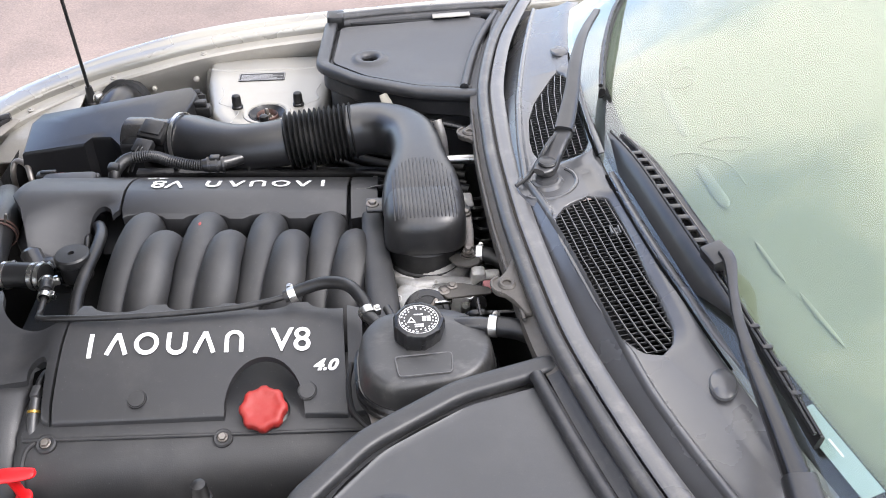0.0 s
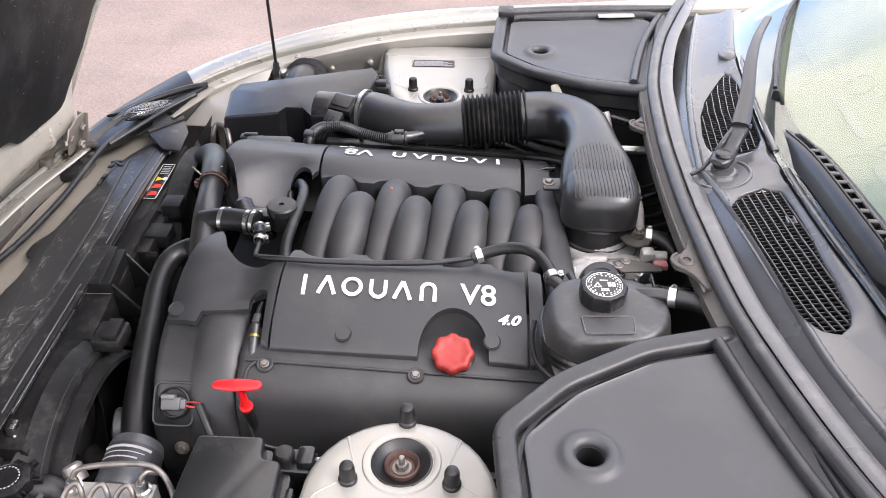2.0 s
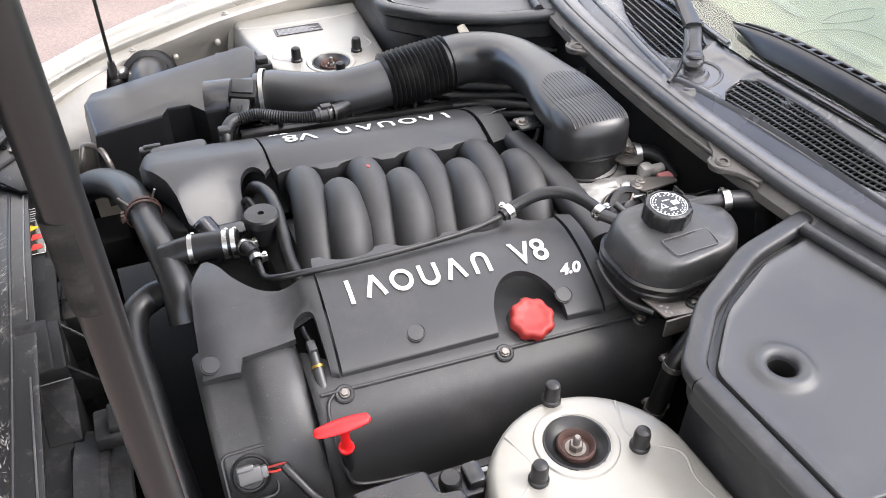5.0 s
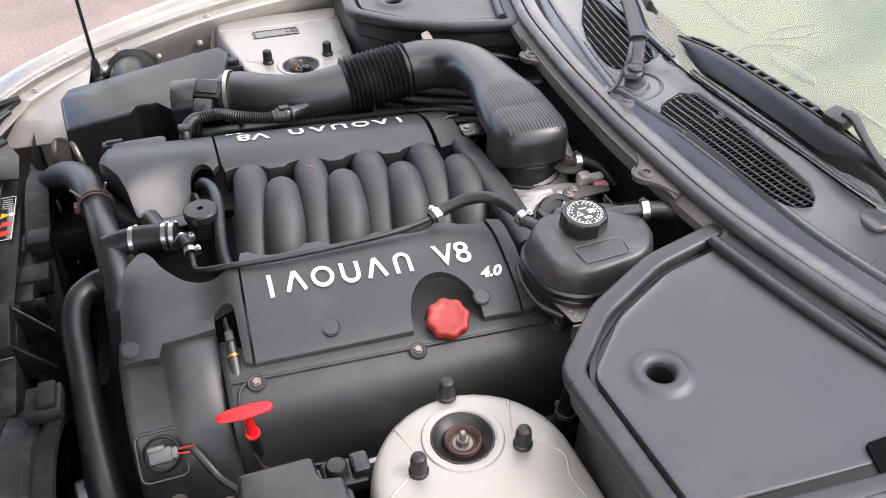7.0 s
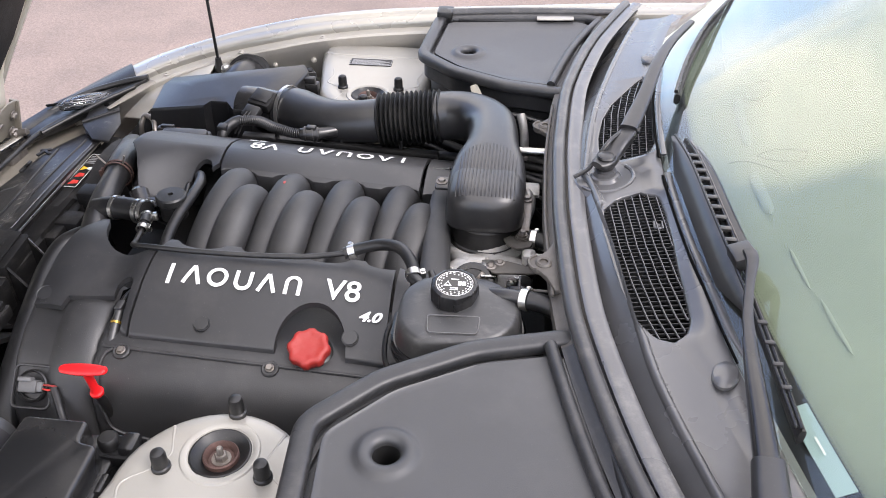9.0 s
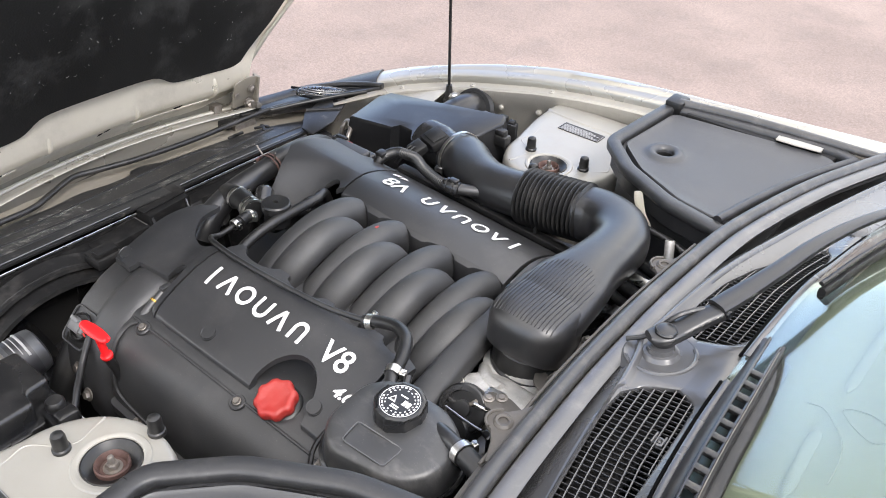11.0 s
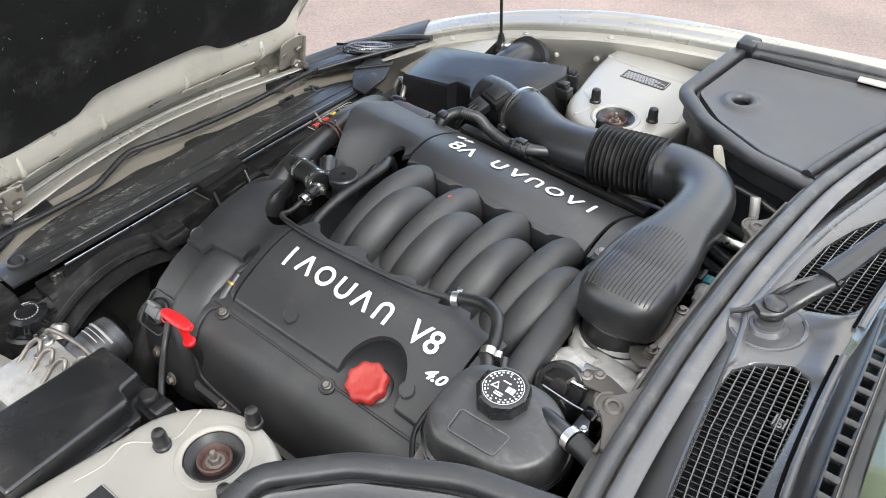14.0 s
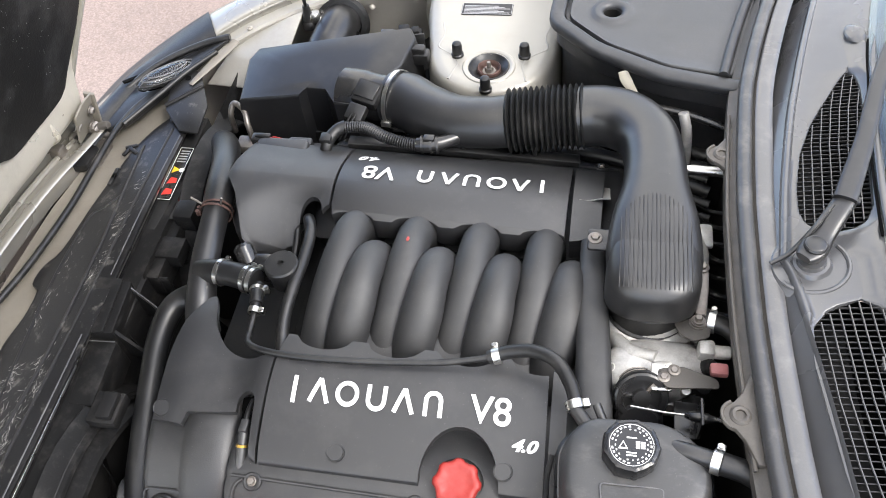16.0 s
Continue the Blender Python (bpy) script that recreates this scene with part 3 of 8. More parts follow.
def bay_floor():
    # floor, bulkhead and legs carry the bay's shade in their near-black colour
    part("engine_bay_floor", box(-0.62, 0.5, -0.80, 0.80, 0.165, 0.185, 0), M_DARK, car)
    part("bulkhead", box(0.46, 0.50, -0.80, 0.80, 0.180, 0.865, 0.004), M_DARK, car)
    for s in (1, -1):
        line = spline([(0.135, s * 0.80), (0.145, s * 0.58), (0.215, s * 0.485), (0.33, s * 0.42), (0.475, s * 0.385)], 6)
        rings = []
        for x, y in line:
            rings.append([(x, y, 0.30), (x, y, 0.865), (x + 0.006, y + s * 0.004, 0.865), (x + 0.006, y + s * 0.004, 0.30)])
        part("side_box_wall", loft(rings), M_LIDSEAL, car, "black side wall below the plastic lid")
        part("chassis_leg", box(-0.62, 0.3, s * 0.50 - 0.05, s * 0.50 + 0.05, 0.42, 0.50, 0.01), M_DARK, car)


bay_floor()

# rear rail with its seal, symmetric about the car's middle
RAIL = [(0.59, 0.87), (0.565, 0.81), (0.527, 0.71), (0.492, 0.61), (0.463, 0.50), (0.438, 0.38), (0.428, 0.30), (0.421, 0.20), (0.416, 0.10), (0.415, 0.0)]
RAIL = [(x, -y) for x, y in RAIL[:-1]] + RAIL[::-1]
RAILZ = 0.893


def rail():
    p = spline(RAIL, 6)
    flange = [(x, y, RAILZ - 0.012) for x, y in p]
    rings = []
    for (c, t, a, b) in frames(flange):
        o = b if b.x > 0 else -b
        rings.append([c + o * u + Vector((0, 0, w)) for u, w in ((-0.008, 0.0), (0.0, 0.002), (0.012, 0.010), (0.05, 0.012), (0.05, 0.006), (0.012, 0.003), (0.004, -0.004), (-0.005, -0.006), (-0.005, -0.014), (-0.009, -0.014))])
    lo = [i for i, q in enumerate(p) if q[1] <= -0.385][-1]
    hi = [i for i, q in enumerate(p) if q[1] >= 0.385][0]
    part("bulkhead_rail", loft(rings[lo:hi + 1]), M_FLANGE, car, "grimy painted rail along the bulkhead")
    for cut in (rings[:lo + 1], rings[hi:]):
        part("rail_end", loft(cut), M_LIDSEAL, car, "black seal strip beside the lid")
    for s in (1, -1):
        part("lid_bead", tube([(x - 0.022, s * y, RAILZ - 0.008) for x, y in ((0.441, 0.40), (0.463, 0.50), (0.492, 0.61), (0.527, 0.71), (0.56, 0.79))], 0.009, n=12), M_LIDSEAL, car, "black rubber bead")
    part("bulkhead_seal", tube([(x + 0.016, y, RAILZ + 0.006, 0.0115, 0.011) for x, y in RAIL], sub=6, n=14), M_SEAL, car, "grey rubber bonnet seal")
    part("seal_lip", tube([(x + 0.0445, y, RAILZ + 0.009, 0.0130, 0.0028) for x, y in RAIL], sub=6, n=10, level=True), M_LIP, car, "grey rubber seal lip")
    tray = []
    for x, y in p:
        tray.append([(x + 0.02, y, RAILZ - 0.035), (x + 0.14, y, RAILZ - 0.037), (x + 0.14, y, RAILZ - 0.050), (x + 0.02, y, RAILZ - 0.050)])
    part("drain_channel", loft(tray), M_SHROUD, car, "dark drain channel behind the seal")
    part("rail_edge", tube([(x - 0.006, y, RAILZ - 0.006) for x, y in RAIL[6:-6]], 0.0028, n=8, sub=6), M_FLANGE, car, "worn painted rail edge")
    for y, z in ((-0.232, 0.899), (0.217, 0.890)):
        tear = arc(0.405, y, 0.019, 0.019, 100, 260, 12) + [(0.412, y - 0.032), (0.425, y - 0.062), (0.436, y - 0.062), (0.436, y + 0.062), (0.425, y + 0.062), (0.412, y + 0.032)]
        lug = prism(tear, z - 0.016, z - 0.006, 0.003)
        part("rail_lug", lug, M_FLANGE, car, "grimy painted rail lug")
        part("lug_rim", tube([(px, py, z - 0.0055) for px, py in tear[1:12]], 0.0022, n=6, sub=1), M_FLANGE, car)
        part("lug_bolt", lathe([(0.0125, -0.008), (0.013, 0.001), (0.010, 0.004), (0.0065, 0.003), (0.0065, -0.003), (0.003, -0.003)], 20, Matrix.Translation((0.408, y, z - 0.006))), M_FLANGE, car)


rail()


# ---- cowl panel below the windscreen ----
def cowl_z(x, y):
    return 0.912 + 0.16 * (x - 0.50) - 0.035 * (y / 0.7) ** 2 + 0.006 * math.exp(-((abs(y) - 0.22) / 0.12) ** 2)


NEAR_EDGE = spline([(0.470, 0.0), (0.482, 0.04), (0.496, 0.134), (0.514, 0.27), (0.525, 0.348), (0.538, 0.441), (0.553, 0.507), (0.577, 0.588), (0.610, 0.69), (0.65, 0.80)], 5)
FAR_EDGE = spline([(0.470, 0.0), (0.474, 0.04), (0.483, 0.138), (0.501, 0.264), (0.522, 0.37), (0.548, 0.487), (0.594, 0.673), (0.628, 0.80)], 5)
FRONT_EDGE = [(x, -y) for x, y in NEAR_EDGE[:0:-1]] + [(x, y) for x, y in FAR_EDGE]


def screen_edge(y):
    return 0.604 + 0.20 * y * y


def grille_outline(s):
    """The slot of the air intake: a long drop; the two differ in where it narrows."""
    if s < 0:
        pts = [(0.501, 0.108), (0.522, 0.080), (0.548, 0.068), (0.572, 0.068), (0.586, 0.085), (0.590, 0.13), (0.592, 0.20), (0.593, 0.27), (0.597, 0.33), (0.598, 0.37), (0.589, 0.394),
               (0.573, 0.406), (0.553, 0.398), (0.533, 0.366), (0.518, 0.302), (0.507, 0.229), (0.499, 0.163)]
    else:
        pts = [(0.508, 0.062), (0.530, 0.046), (0.560, 0.048), (0.582, 0.062), (0.595, 0.091), (0.603, 0.19), (0.609, 0.285), (0.613, 0.345), (0.611, 0.372), (0.603, 0.384), (0.588, 0.362),
               (0.569, 0.325), (0.552, 0.292), (0.533, 0.253), (0.513, 0.192), (0.503, 0.125), (0.502, 0.085)]
    return [(x, s * y) for x, y in pts]


GRILLE_SPAN = {1: (0.0465, 0.3835), -1: (0.0685, 0.4055)}


def build_cowl():
    cowl = thing("cowl_panel", "dark grey plastic cowl panel below the windscreen", "panel")
    ys = [p[1] for p in FRONT_EDGE]
    xs = [p[0] for p in FRONT_EDGE]
    order = np.argsort(ys)
    fx = lambda y: float(np.interp(y, np.array(ys)[order], np.array(xs)[order]))
    # panel as strips between front edge and screen, open at the two grilles
    gl = [grille_outline(1), grille_outline(-1)]
    bm = bmesh.new()
    rows = 190
    yv = span(-0.79, 0.79, rows)
    def crossing(y, poly):
        hit = []
        for i in range(len(poly)):
            (x1, y1), (x2, y2) = poly[i - 1], poly[i]
            if (y1 > y) != (y2 > y):
                hit.append(x1 + (x2 - x1) * (y - y1) / (y2 - y1))
        return (min(hit), max(hit)) if len(hit) >= 2 else None
    cols = []
    for y in yv:
        a, b = fx(y), screen_edge(y) + 0.01
        c = crossing(y, gl[0]) or crossing(y, gl[1])
        if not c:
            g = gl[0] if y > 0 else gl[1]
            sd = 1 if y > 0 else -1
            yy = np.clip(abs(y), *GRILLE_SPAN[sd]) * sd
            c = crossing(yy, g)
            mid, f = (c[0] + c[1]) / 2, min(1.0, abs(abs(y) - abs(yy)) / 0.06)
            m = mid * (1 - f) + max(mid, a + 0.5 * (b - a)) * f
            c = (m, m)
            solid = True
        else:
            solid = False
        g = float(np.clip((c[0] - 0.005 - a) / 0.016, 0.15, 1.0))
        left = [(a - 0.002, -0.016), (a - 0.002, 0.002), (a + 0.0005 * g, 0.0062), (a + 0.004 * g, 0.0072), (a + 0.0075 * g, 0.0060), (a + 0.0105 * g, 0.0015), (a + 0.016 * g, 0.0003)] + [(c[0] - 0.004, 0.0), (c[0] - 0.001, -0.0015), (c[0], -0.006)]
        right = [(c[1], -0.006), (c[1] + 0.001, -0.0015), (c[1] + 0.004, 0.0)] + [(c[1] + 0.004 + (b - c[1] - 0.004) * k / 4, (0.0, 0.003, 0.0065, 0.003, 0.0)[k]) for k in range(1, 5)]
        if solid:
            left = [(x, w if i < 7 else 0) for i, (x, w) in enumerate(left)]
            right = [(x, w if i > 2 else 0) for i, (x, w) in enumerate(right)]
        cols.append([bm.verts.new((x, y, cowl_z(x, y) + w)) for x, w in left + right])
    nl = 10
    for i in range(rows):
        for j in range(len(cols[0]) - 1):
            if j == nl - 1:
                ya = (yv[i] + yv[i + 1]) / 2
                if GRILLE_SPAN[1 if ya > 0 else -1][0] < abs(ya) < GRILLE_SPAN[1 if ya > 0 else -1][1]:
                    continue
            bm.faces.new((cols[i][j], cols[i + 1][j], cols[i + 1][j + 1], cols[i][j + 1]))
    bmesh.ops.remove_doubles(bm, verts=bm.verts, dist=0.0002)
    bmesh.ops.recalc_face_normals(bm, faces=bm.faces)
    thicken(bm, 0.004)
    part("panel", bm, M_COWL, cowl, sharp=50)
    # glossy wall falling away forward from the rim to below the seal lip
    fall = ((0.0, -0.002), (-0.004, -0.006), (-0.012, -0.013), (-0.024, -0.026), (-0.040, -0.046), (-0.040, -0.052), (-0.020, -0.030), (0.003, -0.010))
    part("front_wall", loft([[(fx(y) - 0.002 + u, y, cowl_z(fx(y), y) + w) for u, w in fall] for y in yv[::4]]), M_COWL, cowl, "sloping wall below the panel's front rim")
    for s in (1, -1):
        lip = [(screen_edge(y) + (0.0 if y < 0.3 else 0.004), s * y) for y in (0.03, 0.12, 0.24, 0.33, 0.40, 0.452)]
        part("rear_lip", tube([(x, y, cowl_z(x, y) + 0.010, 0.0055 if k < 5 else 0.001, 0.0022) for k, (x, y) in enumerate(lip)], n=10), M_COWL, cowl, "thin rubber lip along the panel's rear edge")
        part("lip_groove", tube([(x - 0.0085, y, cowl_z(x - 0.0085, y) + 0.0068, 0.0022, 0.0012) for x, y in lip], n=8), M_RECESS_SHADE, cowl)
    for s in (1, -1):
        g = gl[0] if s == 1 else gl[1]
        gr = thing("intake_grille", "", "")
        gr.parent = cowl
        gr["label"] = "black plastic intake grille of close slats"
        # recess floor, coloured near-black in place of the plenum's shade
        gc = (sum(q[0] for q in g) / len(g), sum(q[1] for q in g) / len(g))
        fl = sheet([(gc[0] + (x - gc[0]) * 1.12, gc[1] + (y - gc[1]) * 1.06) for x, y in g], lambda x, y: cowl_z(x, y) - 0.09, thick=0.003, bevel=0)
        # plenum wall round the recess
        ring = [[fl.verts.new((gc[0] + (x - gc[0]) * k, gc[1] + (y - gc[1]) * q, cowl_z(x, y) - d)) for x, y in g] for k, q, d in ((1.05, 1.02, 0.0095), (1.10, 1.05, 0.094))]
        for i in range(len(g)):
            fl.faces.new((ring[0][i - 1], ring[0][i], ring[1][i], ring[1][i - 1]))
        part("recess", fl, M_RECESS_SHADE, gr, "plenum below the grille, its shade painted black")
        # long bars follow the grille at its face; tilted slats run across it, lower down
        y0, y1 = GRILLE_SPAN[s]
        guide = [(0.045, 0.494), (0.125, 0.499), (0.21, 0.505), (0.29, 0.517), (0.36, 0.532), (0.41, 0.548)]
        for k in range(1, 10):
            pts = []
            for y in span(y0, y1, 52):
                c = crossing(s * y, g)
                x = lerp(guide, y) + 0.0122 * k
                if c and c[0] + 0.0005 < x < c[1] - 0.0005:
                    pts.append((x, s * y, cowl_z(x, s * y) - 0.0025, 0.0011, 0.0018))
            if len(pts) > 2:
                part("long_bar", tube(pts, n=6, sub=1), M_COWL, gr)
        for k in range(1, 40):
            y = y0 + k * 0.0086
            c = crossing(s * y, g) if y < y1 else None
            if not c or c[1] - c[0] < 0.008:
                continue
            a, b = (c[0] - 0.001, c[1] + 0.001)
            za, zb = cowl_z(a, s * y), cowl_z(b, s * y)
            sec = ((-0.0006, -0.0045), (0.0006, -0.0045), (0.0032, -0.0110), (0.0020, -0.0110))
            part("cross_slat", loft([[(a, s * y + u, za + w) for u, w in sec], [(b, s * y + u, zb + w) for u, w in sec]]), M_GRILLE, gr)
        if s < 0:
            for q in (-0.006, 0.006):
                part("screw_boss", tube([(0.577 + q, -0.152, cowl_z(0.577, -0.16) - 0.002), (0.577 + q, -0.170, cowl_z(0.577, -0.16) - 0.002)], 0.0016, n=6, sub=1), M_COWL, gr)
            part("screw_boss", lathe([(0.0075, -0.012), (0.0075, -0.001), (0.005, 0.0), (0.003, -0.003)], 16, Matrix.Translation((0.577, -0.161, cowl_z(0.577, -0.16) - 0.003))), M_COWL, gr)
        # washer jet cover
        part("washer_cap", lathe([(0.024, -0.003), (0.024, 0.0015), (0.021, 0.004), (0.010, 0.0055), (0.002, 0.0058)], 28,
             Matrix.Translation((0.624, s * 0.470, cowl_z(0.624, 0.47) + 0.0065)) @ pose(0, 0, 0, 0, -9, s * 16) @ Matrix.Diagonal((0.66, 1.0, 1, 1))), M_COWL, cowl, "grey domed washer cap")
    # dished collar round the wiper spindle, with a ridge part of the way round
    at = Matrix.Translation((0.507, -0.010, cowl_z(0.507, -0.010)))
    part("spindle_collar", lathe([(0.058, -0.006), (0.048, 0.0005), (0.040, -0.001), (0.027, 0.000), (0.023, 0.006), (0.019, 0.007), (0.018, 0.014), (0.012, 0.014)], 36, at @ pose(0, 0, 0, 0, -9, 0)), M_COWL, cowl)
    part("collar_ridge", tube([(0.507 + 0.046 * math.cos(a), -0.010 + 0.046 * math.sin(a), cowl_z(0.507, -0.01) - 0.0005 + 0.16 * 0.046 * math.cos(a)) for a in span(-2.5, 0.7, 22)], 0.0036, n=8, sub=1), M_COWL, cowl)


build_cowl()


# ---- windscreen ----
def build_screen():
    ws = thing("windscreen", "raked curved windscreen with a dark border and a foil sunshade behind", "windscreen")
    def sp(u, v, lift=0.0):
        y = (u - 0.5) * 1.44
        x = screen_edge(y) - 0.005 + v * (0.80 - 0.12 * (abs(y) / 0.72) ** 2)
        z = cowl_z(screen_edge(y), y) + 0.006 + v * (0.43 - 0.03 * (abs(y) / 0.72) ** 2) + 0.05 * math.sin(math.pi * v) * 0.6
        return Vector((x - 0.45 * lift, y, z + lift))
    def patch(u0, u1, v0, v1, nu, nv, lift, thick):
        bm = bmesh.new()
        g = [[bm.verts.new(sp(u0 + (u1 - u0) * i / nu, v0 + (v1 - v0) * j / nv, lift)) for j in range(nv + 1)] for i in range(nu + 1)]
        for i in range(nu):
            for j in range(nv):
                bm.faces.new((g[i][j], g[i + 1][j], g[i + 1][j + 1], g[i][j + 1]))
        bmesh.ops.recalc_face_normals(bm, faces=bm.faces)
        if thick:
            thicken(bm, thick)
        return bm
    pane = part("glass_pane", patch(0, 1, 0, 1, 40, 30, 0.0, 0.004), M_GLASS, ws, "green-tinted windscreen glass")
    pane.visible_shadow = False
    part("dark_border", patch(0, 1, 0.0, 0.058, 40, 4, -0.010, 0.001), M_FRIT, ws, "dark ceramic border")
    for a, b in ((0, 0.045), (0.955, 1)):
        part("dark_border", patch(a, b, 0.058, 1.0, 4, 20, -0.010, 0.001), M_FRIT, ws, "dark ceramic border")
    sh = thing("sunshade", "silver foil sunshade lying behind the windscreen", "sunshade")
    part("foil", patch(0.02, 0.98, 0.035, 0.97, 40, 24, -0.030, 0.003), M_SHADE, sh)
    # cut slots near the lower edge, and the pressed outline of a flap
    slot_mat = surface("dull_slot", (0.185, 0.206, 0.165), 0.5, vary=0.15, bump=0.0)
    fold_mat = surface("grey_green_fold", (0.20, 0.22, 0.17), 0.5, vary=0.1, bump=0.0)
    for u0, v0, u1, v1, w in ((0.496, 0.145, 0.606, 0.150, 0.0075), (0.364, 0.130, 0.445, 0.134, 0.0075)):
        pts = [tuple(sp(u0 + (u1 - u0) * k / 16, v0 + (v1 - v0) * k / 16, -0.029)) + (w * (1 - abs(k / 8 - 1) ** 8) ** 0.5 + 0.0004, 0.0008) for k in range(17)]
        part("slot", tube(pts, n=8, sub=1, up=(-0.5, 0, 0.87)), slot_mat, sh, "dull slot in the sunshade")
    for u0, u1, v in ((0.87, 0.78, 0.145), (0.76, 0.70, 0.143), (0.31, 0.255, 0.132), (0.24, 0.175, 0.138)):
        part("slot", tube([tuple(sp(u0 + (u1 - u0) * k / 8, v, -0.029)) + (0.0022 * (1 - abs(k / 4 - 1) ** 6) + 0.0004, 0.0008) for k in range(9)], n=8, sub=1, up=(-0.5, 0, 0.87)), fold_mat, sh)
    for line in (((0.470, 0.150), (0.448, 0.172), (0.430, 0.200), (0.438, 0.220), (0.452, 0.206), (0.465, 0.185), (0.472, 0.160), (0.470, 0.150)), ((0.480, 0.105), (0.472, 0.128), (0.455, 0.146), (0.430, 0.166), (0.405, 0.172), (0.380, 0.170))):
        part("fold_line", tube([tuple(sp(u, v, -0.028)) for u, v in line], 0.0008, n=6, sub=5), fold_mat, sh)
    bm = bmesh.new()
    for k in range(260):
        for r in range(3):
            u, v, e = 0.05 + 0.9 * (k + 0.5 * (r % 2)) / 260, 0.0595 + 0.0045 * r, 0.00058 - 0.00014 * r
            bm.faces.new([bm.verts.new(sp(u + du * e, v + dv * e * 1.8, -0.010)) for du, dv in ((-1, -1), (1, -1), (1, 1), (-1, 1))])
    part("dot_band", bm, M_FRIT, ws, "fading dots along the dark border")
    part("thread_loop", tube([tuple(sp(0.60 + 0.02 * math.cos(a), 0.185 + 0.028 * math.sin(a) + 0.012 * a / 6, -0.026)) for a in span(0.4, 6.6, 14)], 0.0009, n=5, sub=2), fold_mat, sh)
    part("sticker", patch(0.056, 0.134, 0.030, 0.056, 6, 6, -0.008, 0.0008), surface("pale_blue_sticker", (0.30, 0.39, 0.40), 0.35, vary=0.05, bump=0.0), ws, "pale blue-green sticker inside the glass")
    part("sticker_print", patch(0.088, 0.104, 0.043, 0.0455, 2, 2, -0.0065, 0.0004), M_WHITE, ws)


build_screen()


# ---- moulded lids over the battery side and the filter side ----
def lid(s):
    hole = (0.231, 0.588)
    outer = rounded([(0.128, 0.555), (0.205, 0.475), (0.32, 0.410), (0.455, 0.375), (0.49, 0.53), (0.545, 0.79), (0.50, 0.815), (0.145, 0.79)], 0.02, 4)
    inner = rounded([(0.151, 0.568), (0.225, 0.491), (0.331, 0.432), (0.440, 0.407), (0.470, 0.54), (0.518, 0.768), (0.49, 0.787), (0.166, 0.766)], 0.016, 4)
    root = thing("plenum_lid", "charcoal moulded plastic lid with a round drain hole" if s > 0 else "charcoal plastic lid with drain hole, beside the expansion tank", "lid", "plenum lids")
    def top(x, y):
        return 0.870 + 0.022 * (x - 0.23)
    # body with a finger hole cut through
    n = 28
    k = len(inner)
    hx, hy = hole
    N = 72
    def reach(a):
        dx, dy = math.cos(a), math.sin(a)
        best = 1.0
        for i in range(k):
            (x1, y1), (x2, y2) = inner[i - 1], inner[i]
            den = dx * (y2 - y1) - dy * (x2 - x1)
            if abs(den) < 1e-12:
                continue
            t = ((x1 - hx) * (y2 - y1) - (y1 - hy) * (x2 - x1)) / den
            u = ((x1 - hx) * dy - (y1 - hy) * dx) / den
            if t > 0 and -1e-9 <= u <= 1 + 1e-9:
                best = min(best, t)
        return best
    turns = sorted([2 * math.pi * i / N for i in range(N)] + [math.atan2(q[1] - hy, q[0] - hx) % (2 * math.pi) for q in inner])
    ringpts = [(hx + reach(a) * math.cos(a), hy + reach(a) * math.sin(a)) for a in turns]
    def rr(q):
        return [(hx + q * math.cos(a), hy + q * math.sin(a)) for a in turns]
    def mixr(f):
        return [(a[0] * (1 - f) + b[0] * f, a[1] * (1 - f) + b[1] * f) for a, b in zip(rr(0.05), ringpts)]
    lev = [(rr(0.0168), -0.050), (rr(0.0168), -0.003), (rr(0.0183), 0.0020), (rr(0.0228), 0.0050), (rr(0.029), 0.0060), (rr(0.034), 0.0045), (rr(0.0385), 0.0010), (rr(0.044), -0.0002), (mixr(0.05), 0.0), (mixr(0.35), 0.001), (mixr(0.7), 0.002),
           (mixr(0.93), 0.003), (mixr(0.965), 0.0048), (mixr(0.985), 0.0040), (ringpts, 0.0), (ringpts, -0.020)]
    bm = loft([[(x, s * y, top(x, y) + w) for x, y in r] for r, w in lev], caps=False)
    part("lid_panel", bm, M_LID, root, sharp=60)
    part("hole_lining", lathe([(0.0166, -0.046), (0.0166, -0.006), (0.0161, -0.006), (0.0161, -0.046)], 28, Matrix.Translation((hx, s * hy, top(hx, hy))), closed=True), M_DARK, root)
    part("hole_floor", lathe([(0.0164, -0.001), (0.0164, 0.001)], 20, Matrix.Translation((hx, s * hy, top(hx, hy) - 0.052))), M_DARK, root)
    # thick rubber edge
    path = [(x, s * y, top(x, y) + 0.002, 0.0145, 0.011) for x, y in outer]
    bm = tube(path + path[:1], n=16, sub=1, caps=False, power=3.4)
    bmesh.ops.remove_doubles(bm, verts=bm.verts, dist=0.0001)
    part("edge_seal", bm, M_LIDSEAL, root, "thick black rubber edge seal")
    near_in = [min(inner, key=lambda q: (q[0] - p[0]) ** 2 + (q[1] - p[1]) ** 2) for p in outer]
    part("shoulder", loft([[(x, s * y, top(x, y) - 0.010) for x, y in outer], [(x, s * y, top(x, y) - 0.010) for x, y in near_in], [(x, s * y, top(x, y) - 0.018) for x, y in near_in],
                           [(x, s * y, top(x, y) - 0.018) for x, y in outer]], closed=True), M_LID, root)
    skirt = loft([[(x + (0.3 - x) * q, s * (y + (0.6 - y) * q), top(x, y) + w) for x, y in outer] for q, w in ((0.0, -0.002), (0.0, -0.045), (0.03, -0.05), (0.03, -0.002))], caps=False)
    part("skirt", skirt, M_LIDSEAL, root)
